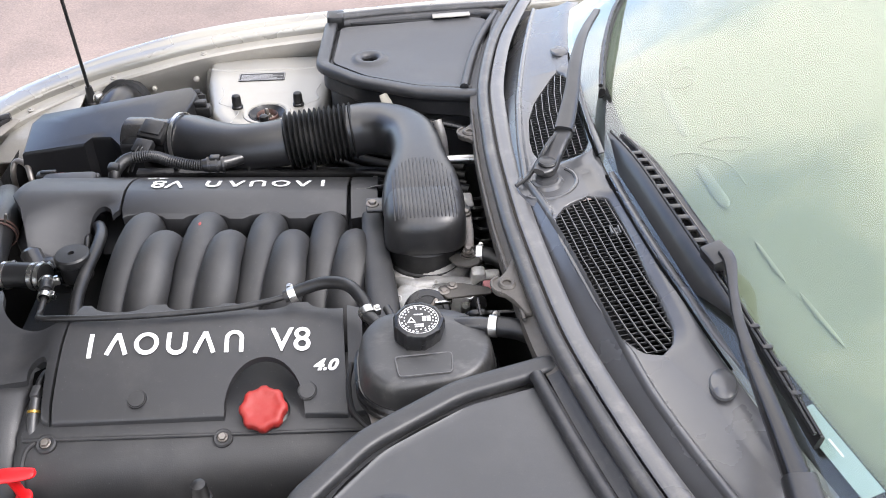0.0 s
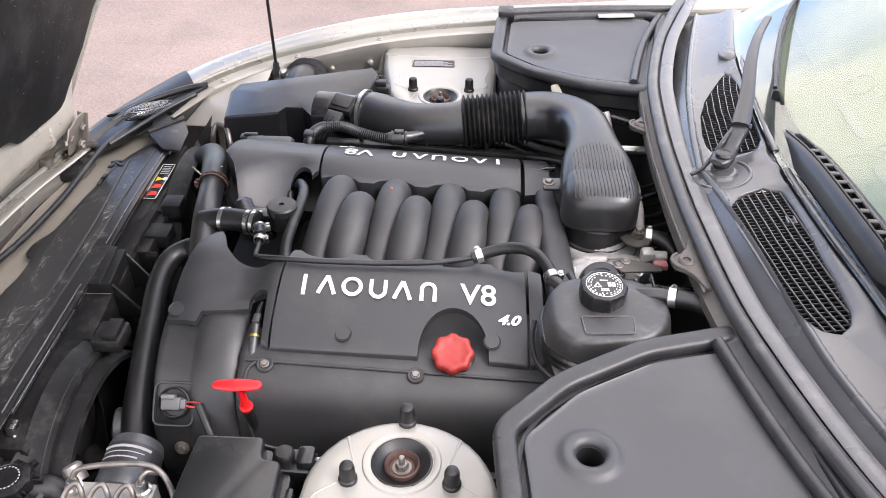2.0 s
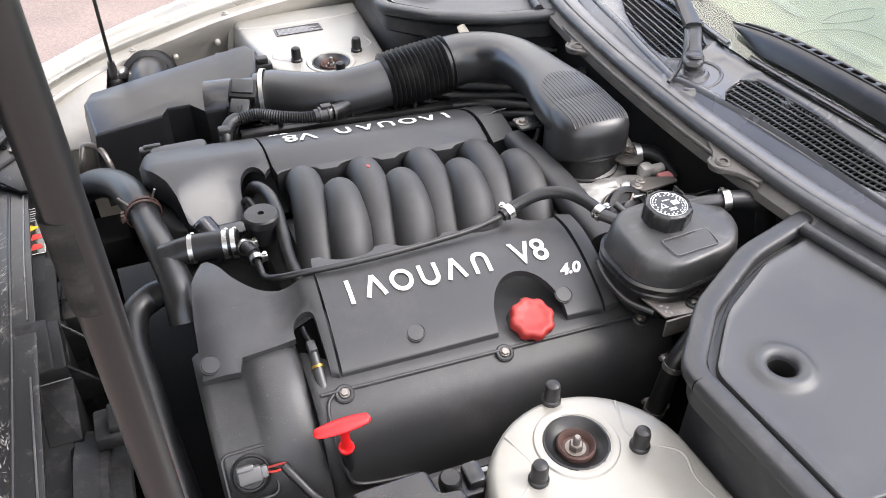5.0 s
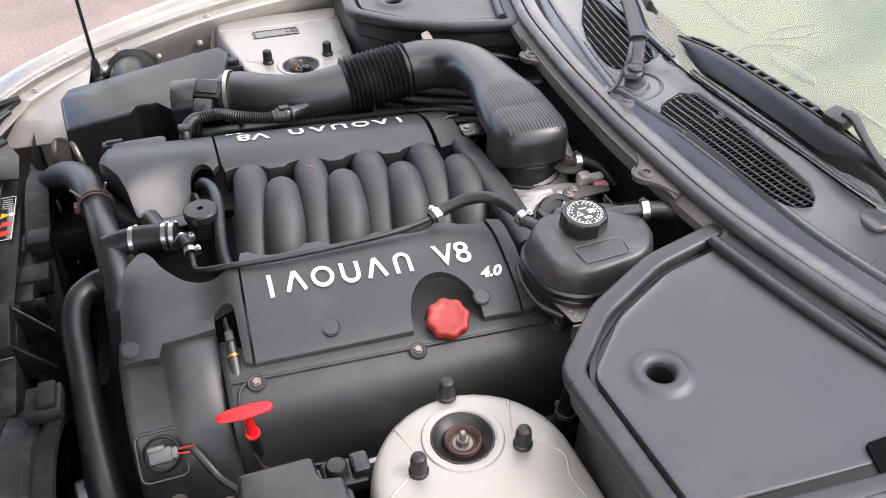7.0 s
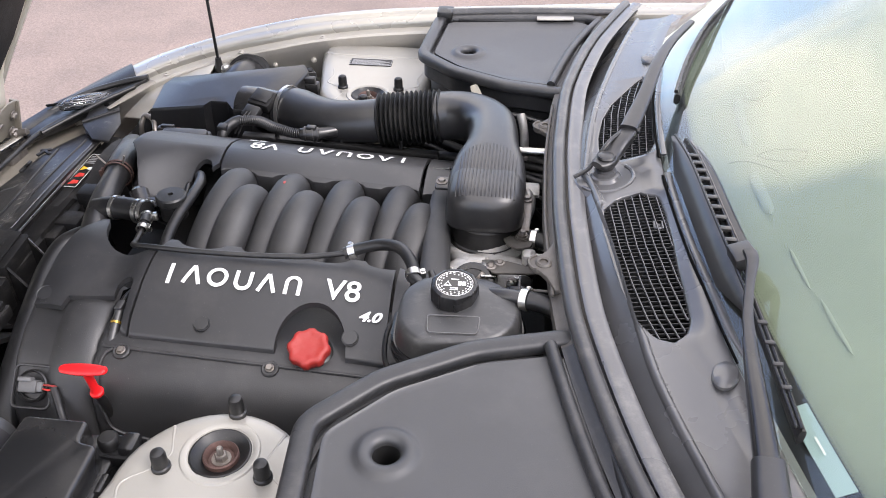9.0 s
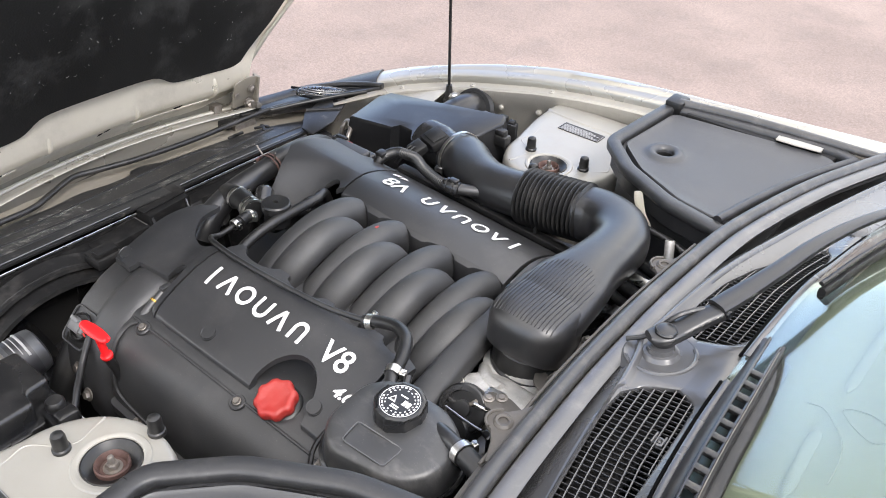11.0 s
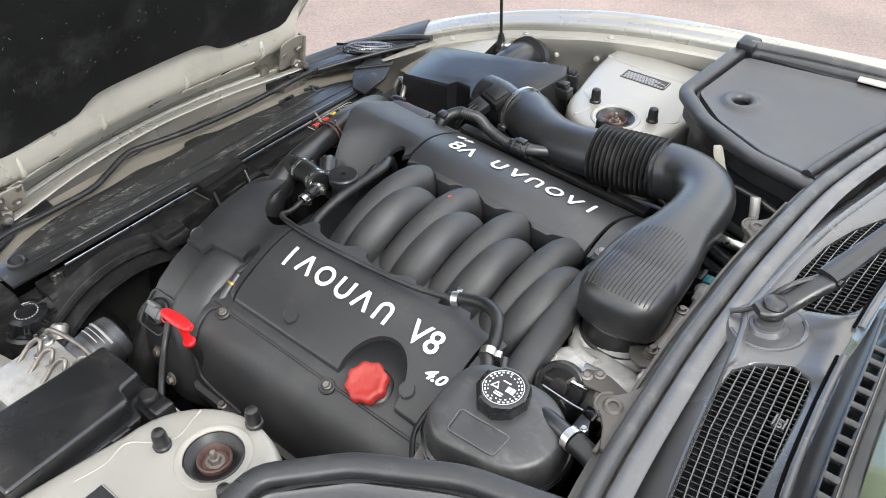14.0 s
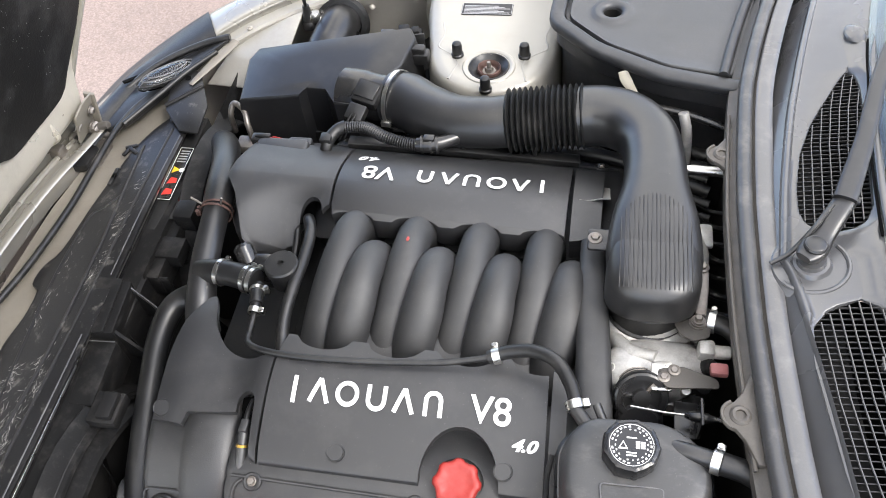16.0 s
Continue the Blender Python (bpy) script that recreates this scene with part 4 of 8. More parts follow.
    # slot drawn as a block in shade black, with a pale strip beside the wing
    part("side_slot", prism([(0.19, s * 0.772), (0.50, s * 0.778), (0.505, s * 0.800), (0.19, s * 0.795)], top(0.3, 0.78) - 0.012, top(0.3, 0.78) + 0.006, 0.002), M_DARK, root)
    if s > 0:
        part("torn_strip", tube([(0.385, 0.786, 0.884, 0.011, 0.003), (0.43, 0.788, 0.885, 0.012, 0.003), (0.475, 0.790, 0.886, 0.010, 0.003)], n=10, power=3), M_TOWER, root, "pale worn strip in the slot")
    else:
        # wider opening at the wing edge as a shade-black slab, a torn pale strip along it
        part("side_opening", prism(rounded([(0.367, -0.806), (0.383, -0.755), (0.500, -0.752), (0.505, -0.806)], 0.006), 0.868, 0.8815, 0.001), M_RECESS_SHADE, root, "black slab painting the shaded opening at the lid's edge")
        part("torn_strip", tube([(0.388, -0.803, 0.884, 0.006, 0.003), (0.400, -0.798, 0.886, 0.004, 0.002), (0.430, -0.797, 0.886, 0.006, 0.003), (0.475, -0.793, 0.886, 0.007, 0.003)], n=10, power=3), M_TOWER, root, "pale torn strip in the opening")
    # clip block and side seal along the wing
    part("corner_clip", prism(rounded([(0.135, s * 0.775), (0.175, s * 0.775), (0.175, s * 0.825), (0.135, s * 0.825)], 0.008), 0.865, 0.893, 0.004), M_RUBBER, root)
    part("wing_seal", tube([(0.16, s * 0.80, 0.883, 0.012, 0.011), (0.30, s * 0.822, 0.884, 0.012, 0.011), (0.45, s * 0.828, 0.888, 0.012, 0.010), (0.58, s * 0.83, 0.892, 0.010, 0.008)], n=12), M_SEAL, root)


lid(1)
lid(-1)


# ---- engine ----
def ez(x):
    """The engine sits tail-down."""
    return -0.055 * x


COVER = smooth([(0.06, 0.778), (0.09, 0.788), (0.12, 0.797), (0.15, 0.804), (0.18, 0.806), (0.215, 0.799), (0.25, 0.785), (0.285, 0.767), (0.300, 0.7565), (0.308, 0.748), (0.313, 0.740)])


def cover_z(x, y):
    z = COVER(abs(y)) + ez(x)
    if x < -0.355:
        z -= min(0.03, max(0.0, -0.398 - x) ** 2 * 40) if y > 0 else 0.45 * min(0.05, (-0.355 - x) ** 2 * 9.5)
    if y > 0 and x < -0.225:
        z -= 0.62 * max(0.0, lerp([(-0.42, 0.10), (-0.368, 0.112), (-0.337, 0.137), (-0.303, 0.158), (-0.263, 0.168), (-0.22, 0.17)], x) - y) * min(1.0, (-0.225 - x) / 0.05)
    if y < 0 and x < -0.230:
        f, g = min(1.0, (-0.230 - x) / 0.05), min(1.0, max(0.0, (-y - 0.09) / 0.13))
        z -= 0.022 * f * f * (3 - 2 * f) * g * g * (3 - 2 * g)
    return z


engine = thing("engine", "black V8 engine with ribbed intake runners and satin covers", "engine")

# block, heads and valley as one dark casting
part("engine_block", joined(box(-0.40, 0.30, -0.30, 0.30, 0.32, 0.66, 0.02), box(-0.30, 0.2, -0.15, 0.15, 0.184, 0.34, 0.02), box(-0.26, 0.24, -0.13, 0.13, 0.6, 0.705, 0.02)), M_DARK, engine)


def cam_cover(s):
    prof = [(0.13, 0.70), (0.20, 0.738), (0.285, 0.742), (0.318, 0.737), (0.326, 0.733), (0.332, 0.727), (0.345, 0.724), (0.366, 0.708), (0.381, 0.680), (0.390, 0.640), (0.394, 0.60), (0.392, 0.585),
            (0.402, 0.582), (0.402, 0.565), (0.38, 0.560), (0.20, 0.56)]
    rings = []
    for x, k in ((-0.272, 0.965), (-0.268, 0.99), (-0.262, 1.0), (-0.1, 1.0), (0.1, 1.0), (0.262, 1.0), (0.268, 0.99), (0.272, 0.965)):
        rings.append([(x, s * (0.25 + (y - 0.25) * k), 0.65 + (z - 0.65) * k + ez(x)) for y, z in prof])
    cc = part("cam_cover", loft(rings), M_CAM, engine, "satin black cam cover", sharp=45)
    # gasket line and bolts
    part("cover_bead", tube([(x, s * 0.3285, 0.7325 + ez(x)) for x in span(-0.262, 0.262, 8)], 0.0026, n=8, sub=1), M_CAM, cc)
    part("cover_bead", tube([(-0.245, s * 0.331, 0.7315 + ez(-0.245)), (-0.254, s * 0.340, 0.7285 + ez(-0.25)), (-0.258, s * 0.352, 0.7215 + ez(-0.25)), (-0.258, s * 0.368, 0.708 + ez(-0.25)), (-0.257, s * 0.383, 0.680 + ez(-0.25)), (-0.252, s * 0.391, 0.648 + ez(-0.25)), (-0.235, s * 0.395, 0.615 + ez(-0.24)), (-0.15, s * 0.3955, 0.600 + ez(-0.15))], 0.0026, n=8), M_CAM, cc)
    for x in (-0.231, 0.003, 0.23):
        boss = lathe([(0.0135, -0.012), (0.0135, 0.002), (0.0115, 0.004), (0.0085, 0.0035), (0.0085, 0.001)], 20)
        part("bolt_boss", boss, M_CAM, cc, m=aim((x, s * 0.333, 0.7295 + ez(x)), (0, s * 0.35, 1)))
        bolt((x, s * 0.3335, 0.7325 + ez(x)), 0.006, 0.005, (0, s * 0.35, 1), 1.2, M_ZINC, cc)
    for x in (-0.20, 0.16):
        bolt((x, s * 0.396, 0.583 + ez(x)), 0.006, 0.006, (0, s * 0.3, 1), 1.5, M_ZINC, cc)


cam_cover(-1)
cam_cover(1)


def panel(name, outline, s, parent, label=""):
    xs, ys = [p[0] for p in outline], [p[1] for p in outline]
    cuts_x = [-0.415, -0.405, -0.395, -0.385, -0.37, -0.355, -0.33, -0.30, -0.27, -0.25, -0.24] if min(xs) < -0.3 else []
    cuts = [v for v in (0.178, 0.075, 0.09, 0.105, 0.12, 0.135, 0.15, 0.165, 0.18, 0.195, 0.21, 0.225, 0.24, 0.255, 0.27, 0.285, 0.293, 0.301, 0.307)]
    def down(v):
        if abs(v.co.y) > 0.295:
            v.co.z -= 0.010
        if 0 < v.co.y < 0.128 and v.co.x > -0.218:
            v.co.z -= 0.035
        if v.co.y > 0 and v.co.x < -0.37:
            v.co.z -= 0.045
    return part(name, sheet([(x, s * y) for x, y in outline], cover_z, cuts_u=cuts_x, cuts_v=[s * c for c in cuts], thick=0.010, bevel=0.0022, deform=down), M_COVER, parent, label, sharp=50)


RUN_X = [-0.172, -0.066, 0.040, 0.146]
near_cover = thing("engine_cover", "satin black plastic engine cover with white lettering above the cam cover", "engine cover", "engine covers")
far_cover = thing("engine_cover", "satin black plastic engine cover with upside-down white lettering", "engine cover", "engine covers")


def scallop(x0, x1, centres, base, depth, half, n=64):
    """The inner edge of a cover, hollowed round the runners."""
    out = []
    for x in span(x0, x1, n):
        d = min(abs(x - c) for c in centres)
        out.append((x, base + (depth * math.sqrt(max(0, 1 - (d / half) ** 2)) if d < half else 0)))
    return out


# near cover: front, middle and rear pieces
mid_near = scallop(-0.216, 0.172, [x + 0.012 for x in RUN_X], 0.128, 0.022, 0.040)
notch = arc(0.060, 0.309, 0.056, 0.072, 180, 360, 18)
panel("middle_panel", mid_near[::-1] + [(-0.220, 0.15), (-0.226, 0.311)] + notch + [(0.176, 0.311)], -1, near_cover)
panel("rear_strip", [(0.178, 0.14), (0.200, 0.15), (0.202, 0.307), (0.180, 0.311)], -1, near_cover)
front_near = spline([(-0.224, 0.165), (-0.26, 0.175), (-0.30, 0.165), (-0.33, 0.13), (-0.345, 0.09), (-0.357, 0.066)], 5)
panel("front_panel", [tuple(p) for p in front_near] + [(-0.366, 0.07), (-0.385, 0.12), (-0.394, 0.19), (-0.400, 0.268), (-0.352, 0.272), (-0.345, 0.255), (-0.2715, 0.248)]
      + arc(-0.2560, 0.238, 0.0155, 0.0155, 180, 360, 8) + [(-0.2405, 0.306), (-0.230, 0.311)], -1, near_cover)

# far cover
mid_far = scallop(-0.211, 0.176, [x - 0.004 for x in RUN_X], 0.107, 0.011, 0.037)
panel("middle_panel", mid_far[::-1] + [(-0.215, 0.13), (-0.218, 0.302), (0.180, 0.302)], 1, far_cover)
panel("rear_strip", [(0.184, 0.105), (0.232, 0.115), (0.236, 0.29), (0.186, 0.302)], 1, far_cover)
front_far = [(-0.219, 0.128), (-0.226, 0.122)] + arc(-0.252, 0.112, 0.022, 0.032, 10, 180, 12) + [(-0.276, 0.085), (-0.31, 0.068), (-0.35, 0.062), (-0.367, 0.070), (-0.374, 0.100), (-0.385, 0.132), (-0.409, 0.170), (-0.421, 0.21), (-0.425, 0.262), (-0.40, 0.302), (-0.222, 0.302)]
panel("front_panel", front_far, 1, far_cover)
part("front_apron", prism(rounded([(-0.33, 0.072), (-0.392, 0.095), (-0.418, 0.14), (-0.425, 0.24), (-0.33, 0.24)], 0.015), 0.68, 0.752, 0.008, 3), M_COVER, far_cover, "lower front apron of the cover")
part("cap_block", prism(rounded([(-0.402, 0.262), (-0.302, 0.262), (-0.302, 0.299), (-0.402, 0.299)], 0.014), 0.72, 0.792, 0.006, 3), M_COVER, far_cover)
part("cap_step", prism(rounded([(-0.352, 0.290), (-0.305, 0.290), (-0.305, 0.318), (-0.352, 0.318)], 0.008), 0.70, 0.776, 0.004, 3), M_COVER, far_cover)

# round studs in the covers
for x, y, s, cv in ((-0.386, 0.253, -1, near_cover), (-0.114, 0.288, -1, near_cover), (0.120, 0.284, -1, near_cover)):
    nrm = (0, s * 0.45, 1)
    part("cover_stud", lathe([(0.0138, -0.002), (0.0138, 0.0004), (0.0128, -0.0006), (0.0120, -0.0006), (0.0112, 0.0010), (0.003, 0.0012)], 26), M_COVER, cv, m=aim((x, s * y, cover_z(x, s * y) + 0.0005), nrm))


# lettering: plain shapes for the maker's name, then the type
def typed(text, size, x, v, s, turn, parent, shear=0.0, name="lettering", offset=0.0, wide=1.0):
    cu = bpy.data.curves.new("lettering", "FONT")
    cu.body, cu.size, cu.align_x, cu.align_y, cu.shear, cu.offset = text, size, "CENTER", "CENTER", shear, offset
    tmp = bpy.data.objects.new("lettering", cu)
    scene.collection.objects.link(tmp)
    me = bpy.data.meshes.new_from_object(tmp.evaluated_get(bpy.context.evaluated_depsgraph_get()))
    bpy.data.objects.remove(tmp)
    bm = bmesh.new()
    bm.from_mesh(me)
    bmesh.ops.triangulate(bm, faces=bm.faces[:])
    bmesh.ops.subdivide_edges(bm, edges=bm.edges[:], cuts=2, use_grid_fill=True)
    for p in bm.verts:
        a, b = p.co.x * wide, p.co.y
        xx, vv = (x + a, v - b) if not turn else (x - a, v - b)
        p.co = (xx, s * vv, cover_z(xx, s * vv) + 0.0018)
    return part(name, bm, M_WHITE, parent)


H = 0.0165


def band(path, w):
    """A closed stroke of half-width w along a path in the plane."""
    left, right = [], []
    for k, p in enumerate(path):
        a, b = np.array(path[max(k - 1, 0)]), np.array(path[min(k + 1, len(path) - 1)])
        d = (b - a) / np.linalg.norm(b - a)
        left.append((p[0] - d[1] * w, p[1] + d[0] * w))
        right.append((p[0] + d[1] * w, p[1] - d[0] * w))
    return left + right[::-1]


def stroke(path, x, v, s, turn, parent, w=0.0031):
    quads = band(path, w)
    n = len(quads)
    bm = bmesh.new()
    vs = []
    for a, b in quads:
        xx, vv = (x - a if turn else x + a), v - b
        vs.append(bm.verts.new((xx, s * vv, cover_z(xx, s * vv) + 0.0018)))
    for k in range(n // 2 - 1):
        bm.faces.new((vs[k], vs[k + 1], vs[n - 2 - k], vs[n - 1 - k]))
    bmesh.ops.recalc_face_normals(bm, faces=bm.faces)
    return part("letter_mark", bm, M_WHITE, parent)


def rule(a, b):
    return [(a[0] + (b[0] - a[0]) * k / 5, a[1] + (b[1] - a[1]) * k / 5) for k in range(6)]


SHAPES = {"bar": [rule((0, H), (0, -H * 1.25))],
          "peak": [rule((0.0005, H), (-0.0125, -H)), rule((0.0005, H), (0.0135, -H))],
          "ring": [arc(0, 0, 0.0140, H - 0.002, 0, 360, 28)],
          "cup": [[(-0.0115, H)] + arc(0, -H * 0.28, 0.0115, H * 0.66, 180, 360, 14) + [(0.0115, H)]],
          "arch": [[(-0.0105, -H)] + arc(0, H * 0.28, 0.0105, H * 0.66, 180, 0, 14) + [(0.0105, -H)]]}
ROW = [("bar", -0.184), ("peak", -0.148), ("ring", -0.107), ("cup", -0.065), ("peak", -0.026), ("arch", 0.016)]
for shape, x in ROW:
    for path in SHAPES[shape]:
        stroke(path, x, 0.214, -1, False, near_cover)
        stroke(path, -0.052 - x, 0.208, 1, True, far_cover)
typed("V8", 0.053, 0.097, 0.214, -1, False, near_cover, offset=0.0006)
typed("V8", 0.053, -0.149, 0.208, 1, True, far_cover, offset=0.0006)
typed("4.0", 0.021, 0.145, 0.252, -1, False, near_cover, 0.35, offset=0.0009, wide=1.3)
typed("4.0", 0.021, -0.175, 0.252, 1, True, far_cover, 0.35, offset=0.0009, wide=1.3)


# ---- intake runners ----
manifold = thing("intake_manifold", "matt black intake manifold with eight curved runners", "intake manifold")
part("plenum", tube([(-0.215, -0.02, 0.70, 0.11, 0.05), (-0.1, -0.02, 0.70, 0.125, 0.06), (0.1, -0.02, 0.69, 0.125, 0.06), (0.225, -0.02, 0.685, 0.11, 0.05)], n=20, power=3), M_RUNNER, manifold)
for k, x in enumerate(RUN_X):
    far = [(x + 0.004, 0.136, 0.705), (x + 0.003, 0.124, 0.753), (x, 0.096, 0.779), (x - 0.003, 0.052, 0.788), (x - 0.008, -0.005, 0.777), (x - 0.018, -0.060, 0.746), (x - 0.026, -0.105, 0.705), (x - 0.028, -0.13, 0.66)]
    near = [(x + 0.047, 0.061, 0.730), (x + 0.047, 0.051, 0.765), (x + 0.045, 0.028, 0.790), (x + 0.042, -0.010, 0.799), (x + 0.036, -0.055, 0.783), (x + 0.026, -0.096, 0.748), (x + 0.018, -0.122, 0.700), (x + 0.016, -0.135, 0.65)]
    for pts in (far, near):
        part("runner", tube([(a, b, c + ez(a), 0.0295 + 0.0035 * (i > 3), 0.0295) for i, (a, b, c) in enumerate(pts)], n=22, sub=6, up=(0, 1, 0)), M_RUNNER, manifold)
    # mould seam along the top of each near runner
    part("mould_seam", tube([(x + 0.0715, 0.03, 0.781 + ez(x)), (x + 0.0695, -0.01, 0.790 + ez(x)), (x + 0.065, -0.055, 0.775 + ez(x)), (x + 0.058, -0.094, 0.742 + ez(x))], 0.0014, n=6), M_RUNNER, manifold)
part("rear_tube", tube([(0.222, 0.10, 0.785, 0.019, 0.016), (0.224, 0.03, 0.79, 0.021, 0.019), (0.229, -0.05, 0.787, 0.024, 0.021), (0.234, -0.13, 0.775, 0.026, 0.022), (0.238, -0.20, 0.765, 0.026, 0.02)], n=16, power=3), M_RUNNER, manifold)


# ---- oil filler cap, dipstick ----
def oil_cap():
    c = thing("oil_filler_cap", "faded red lobed plastic oil filler cap", "filler cap")
    m = aim((0.059, -0.2985, 0.7395 + ez(0.06)), (0, -0.35, 1)) @ Matrix.Diagonal((0.86, 0.86, 0.95, 1))
    lob = lambda a: 1 + 0.05 * math.tanh(2.2 * math.cos(8 * a))
    part("cap", lathe([(0.031, 0.002), (0.036, 0.006), (0.0375, 0.012), (0.0375, 0.021), (0.0345, 0.0255), (0.027, 0.0265), (0.024, 0.0245), (0.012, 0.0245), (0.002, 0.0245)], 84, m, lob), M_RED, c, sharp=55)
    part("neck", lathe([(0.041, -0.03), (0.041, -0.002), (0.038, 0.001), (0.030, 0.004)], 32, m), M_RUBBER, c, "black filler neck")


oil_cap()


def dipstick():
    d = thing("dipstick", "bright red T-handled dipstick in a black tube", "dipstick")
    hx, hy, hz = -0.253, -0.402, 0.768
    part("handle_bar", tube([(hx - 0.036, hy, hz - 0.002, 0.003, 0.003), (hx - 0.03, hy, hz - 0.001, 0.0085, 0.0045), (hx, hy, hz, 0.0115, 0.006), (hx + 0.03, hy, hz + 0.001, 0.0085, 0.0045), (hx + 0.036, hy, hz + 0.002, 0.003, 0.003)], n=14), M_BRIGHTRED, d)
    part("handle_stem", tube([(hx + 0.002, hy + 0.002, hz - 0.002, 0.008, 0.007), (hx + 0.003, hy + 0.004, hz - 0.026, 0.0065, 0.006), (hx + 0.004, hy + 0.006, hz - 0.046, 0.007, 0.007), (hx + 0.004, hy + 0.007, hz - 0.052, 0.0105, 0.0105), (hx + 0.004, hy + 0.008, hz - 0.058, 0.0095, 0.0095)], n=14, up=(1, 0, 0)), M_BRIGHTRED, d)
    part("tube", tube([(hx + 0.004, hy + 0.008, hz - 0.058), (hx + 0.008, hy + 0.020, hz - 0.12), (hx + 0.012, hy + 0.03, hz - 0.26), (hx + 0.02, hy + 0.03, 0.4)], 0.0075, n=12, up=(1, 0, 0)), M_RUBBER, d, "black dipstick tube")


dipstick()


# ---- timing cover with its sensor ----
def timing_cover():
    prof_n = [(0.20, 0.745), (0.245, 0.752), (0.262, 0.752), (0.30, 0.738), (0.34, 0.712), (0.375, 0.675), (0.392, 0.635), (0.398, 0.59), (0.395, 0.54), (0.37, 0.50), (0.2, 0.48)]
    rings = []
    for x, k in ((-0.408, 0.95), (-0.402, 0.985), (-0.394, 1.0), (-0.352, 1.0), (-0.346, 1.02), (-0.338, 1.055), (-0.325, 1.075), (-0.300, 1.075), (-0.285, 1.06), (-0.276, 1.03), (-0.272, 1.0)):
        rings.append([(x, -(0.22 + (y - 0.22) * k), 0.60 + (z - 0.60) * k + ez(x) * 0.5) for y, z in prof_n])
    tc = part("timing_cover", loft(rings), M_CAM, engine, "satin black timing cover", sharp=50)
    rings = [[(x, -y, z) for x, y, z in r] for r in rings]
    part("timing_cover", loft(rings), M_CAM, engine, "satin black timing cover", sharp=50)
    m = aim((-0.371, -0.372, 0.690), (0, -0.72, 0.69))
    part("sensor_ring", lathe([(0.0255, -0.01), (0.0255, 0.003), (0.0235, 0.005), (0.0215, 0.003), (0.0215, 0.001), (0.0200, 0.001), (0.0195, -0.004), (0.004, -0.004)], 30, m), M_RUBBER, tc)
    part("sensor_plug", box(-0.016, 0.014, -0.010, 0.010, -0.004, 0.015, 0.003), surface("dark_grey_plastic", (0.10, 0.10, 0.10), 0.45), tc, "dark grey sensor plug", m=m)
    part("plug_ridge", joined(box(-0.016, 0.006, 0.007, 0.014, 0.004, 0.018, 0.002), box(0.012, 0.022, -0.008, 0.008, 0.002, 0.013, 0.003)), surface("mid_grey_plastic", (0.13, 0.13, 0.13), 0.4), tc, m=m)
    part("recess_rim", tube([m @ Vector((cx, cy, 0.0005)) for cx, cy in rounded([(-0.031, -0.034), (0.031, -0.034), (0.031, 0.032), (-0.031, 0.032)], 0.012, 4) + [(-0.031, -0.022)]], 0.0022, n=6, sub=1), M_CAM, tc)
    for k, (dy, mt) in enumerate(((-0.003, M_REDPRINT), (0.003, M_RED))):
        part("wire", tube([m @ Vector((0.022, dy, 0.008)), m @ Vector((0.035, dy * 1.2, 0.013)), m @ Vector((0.048, dy * 0.6, 0.008))], 0.0016, n=6), mt, tc)
    part("loom", tube([tuple(m @ Vector((0.042, 0.0, 0.011))), (-0.315, -0.400, 0.683), (-0.30, -0.42, 0.668), (-0.27, -0.45, 0.655), (-0.24, -0.48, 0.63)], 0.0062, n=10), M_RUBBER, tc, "black wiring loom sleeve")
    for x, y, z in ((-0.365, -0.397, 0.615), (-0.30, -0.42, 0.61)):
        bolt((x, y, z), 0.008, 0.008, (0, -1, 0.3), 1.5, M_ZINC, tc)


timing_cover()

part("pump_pulley", lathe([(0.048, -0.030), (0.048, -0.012), (0.040, -0.008), (0.033, -0.006), (0.033, 0.012), (0.030, 0.015), (0.026, 0.015), (0.025, 0.008), (0.010, 0.008), (0.010, 0.014), (0.002, 0.014)], 40, aim((-0.494, -0.322, 0.570), (-1, -0.15, 0.1))), M_GREYMETAL, engine, "dull grey pulley hub")

# coil lead seen in the slot of the near cover
lead = thing("sensor_lead", "black sensor lead with a brass-coloured band in the cover slot", "lead")
# black sheet added under the slot paints the shade inside it
part("well", sheet([(-0.2735, -0.218), (-0.2385, -0.218), (-0.2385, -0.296), (-0.2735, -0.268)], lambda x, y: cover_z(x, y) - 0.026, thick=0.003, bevel=0), M_RECESS_SHADE, lead, "well of the cover slot, painted black for its shade")
part("lead", tube([(-0.2555, -0.222, 0.770), (-0.256, -0.240, 0.774), (-0.2545, -0.255, 0.776), (-0.2545, -0.275, 0.768)], 0.0042, n=10), M_RUBBER, lead)
part("plug", joined(box(-0.2605, -0.2485, -0.276, -0.256, 0.766, 0.780, 0.002), tube([(-0.2545, -0.272, 0.770), (-0.2545, -0.291, 0.760)], 0.0072, n=12, sub=2)), M_TANK, lead)
part("sleeve", tube([(-0.2545, -0.292, 0.760), (-0.2545, -0.305, 0.752), (-0.2545, -0.318, 0.742)], 0.0078, n=12, sub=2), M_TANK, lead)
part("band", tube([(-0.2545, -0.2885, 0.7625), (-0.2545, -0.2915, 0.7605)], 0.0088, n=12, sub=2), surface("brass_band", (0.42, 0.26, 0.05), 0.35, metal=0.6), lead, "brass-coloured band")


# ---- front of the bay: slam panel, radiator cover, fan shroud ----
def slam_z(x, y):
    return 0.687 - 0.015 * max(0, y / 0.45) ** 2 + 0.018 * max(0, -y / 0.45) + 0.10 * min(0, x + 0.66)


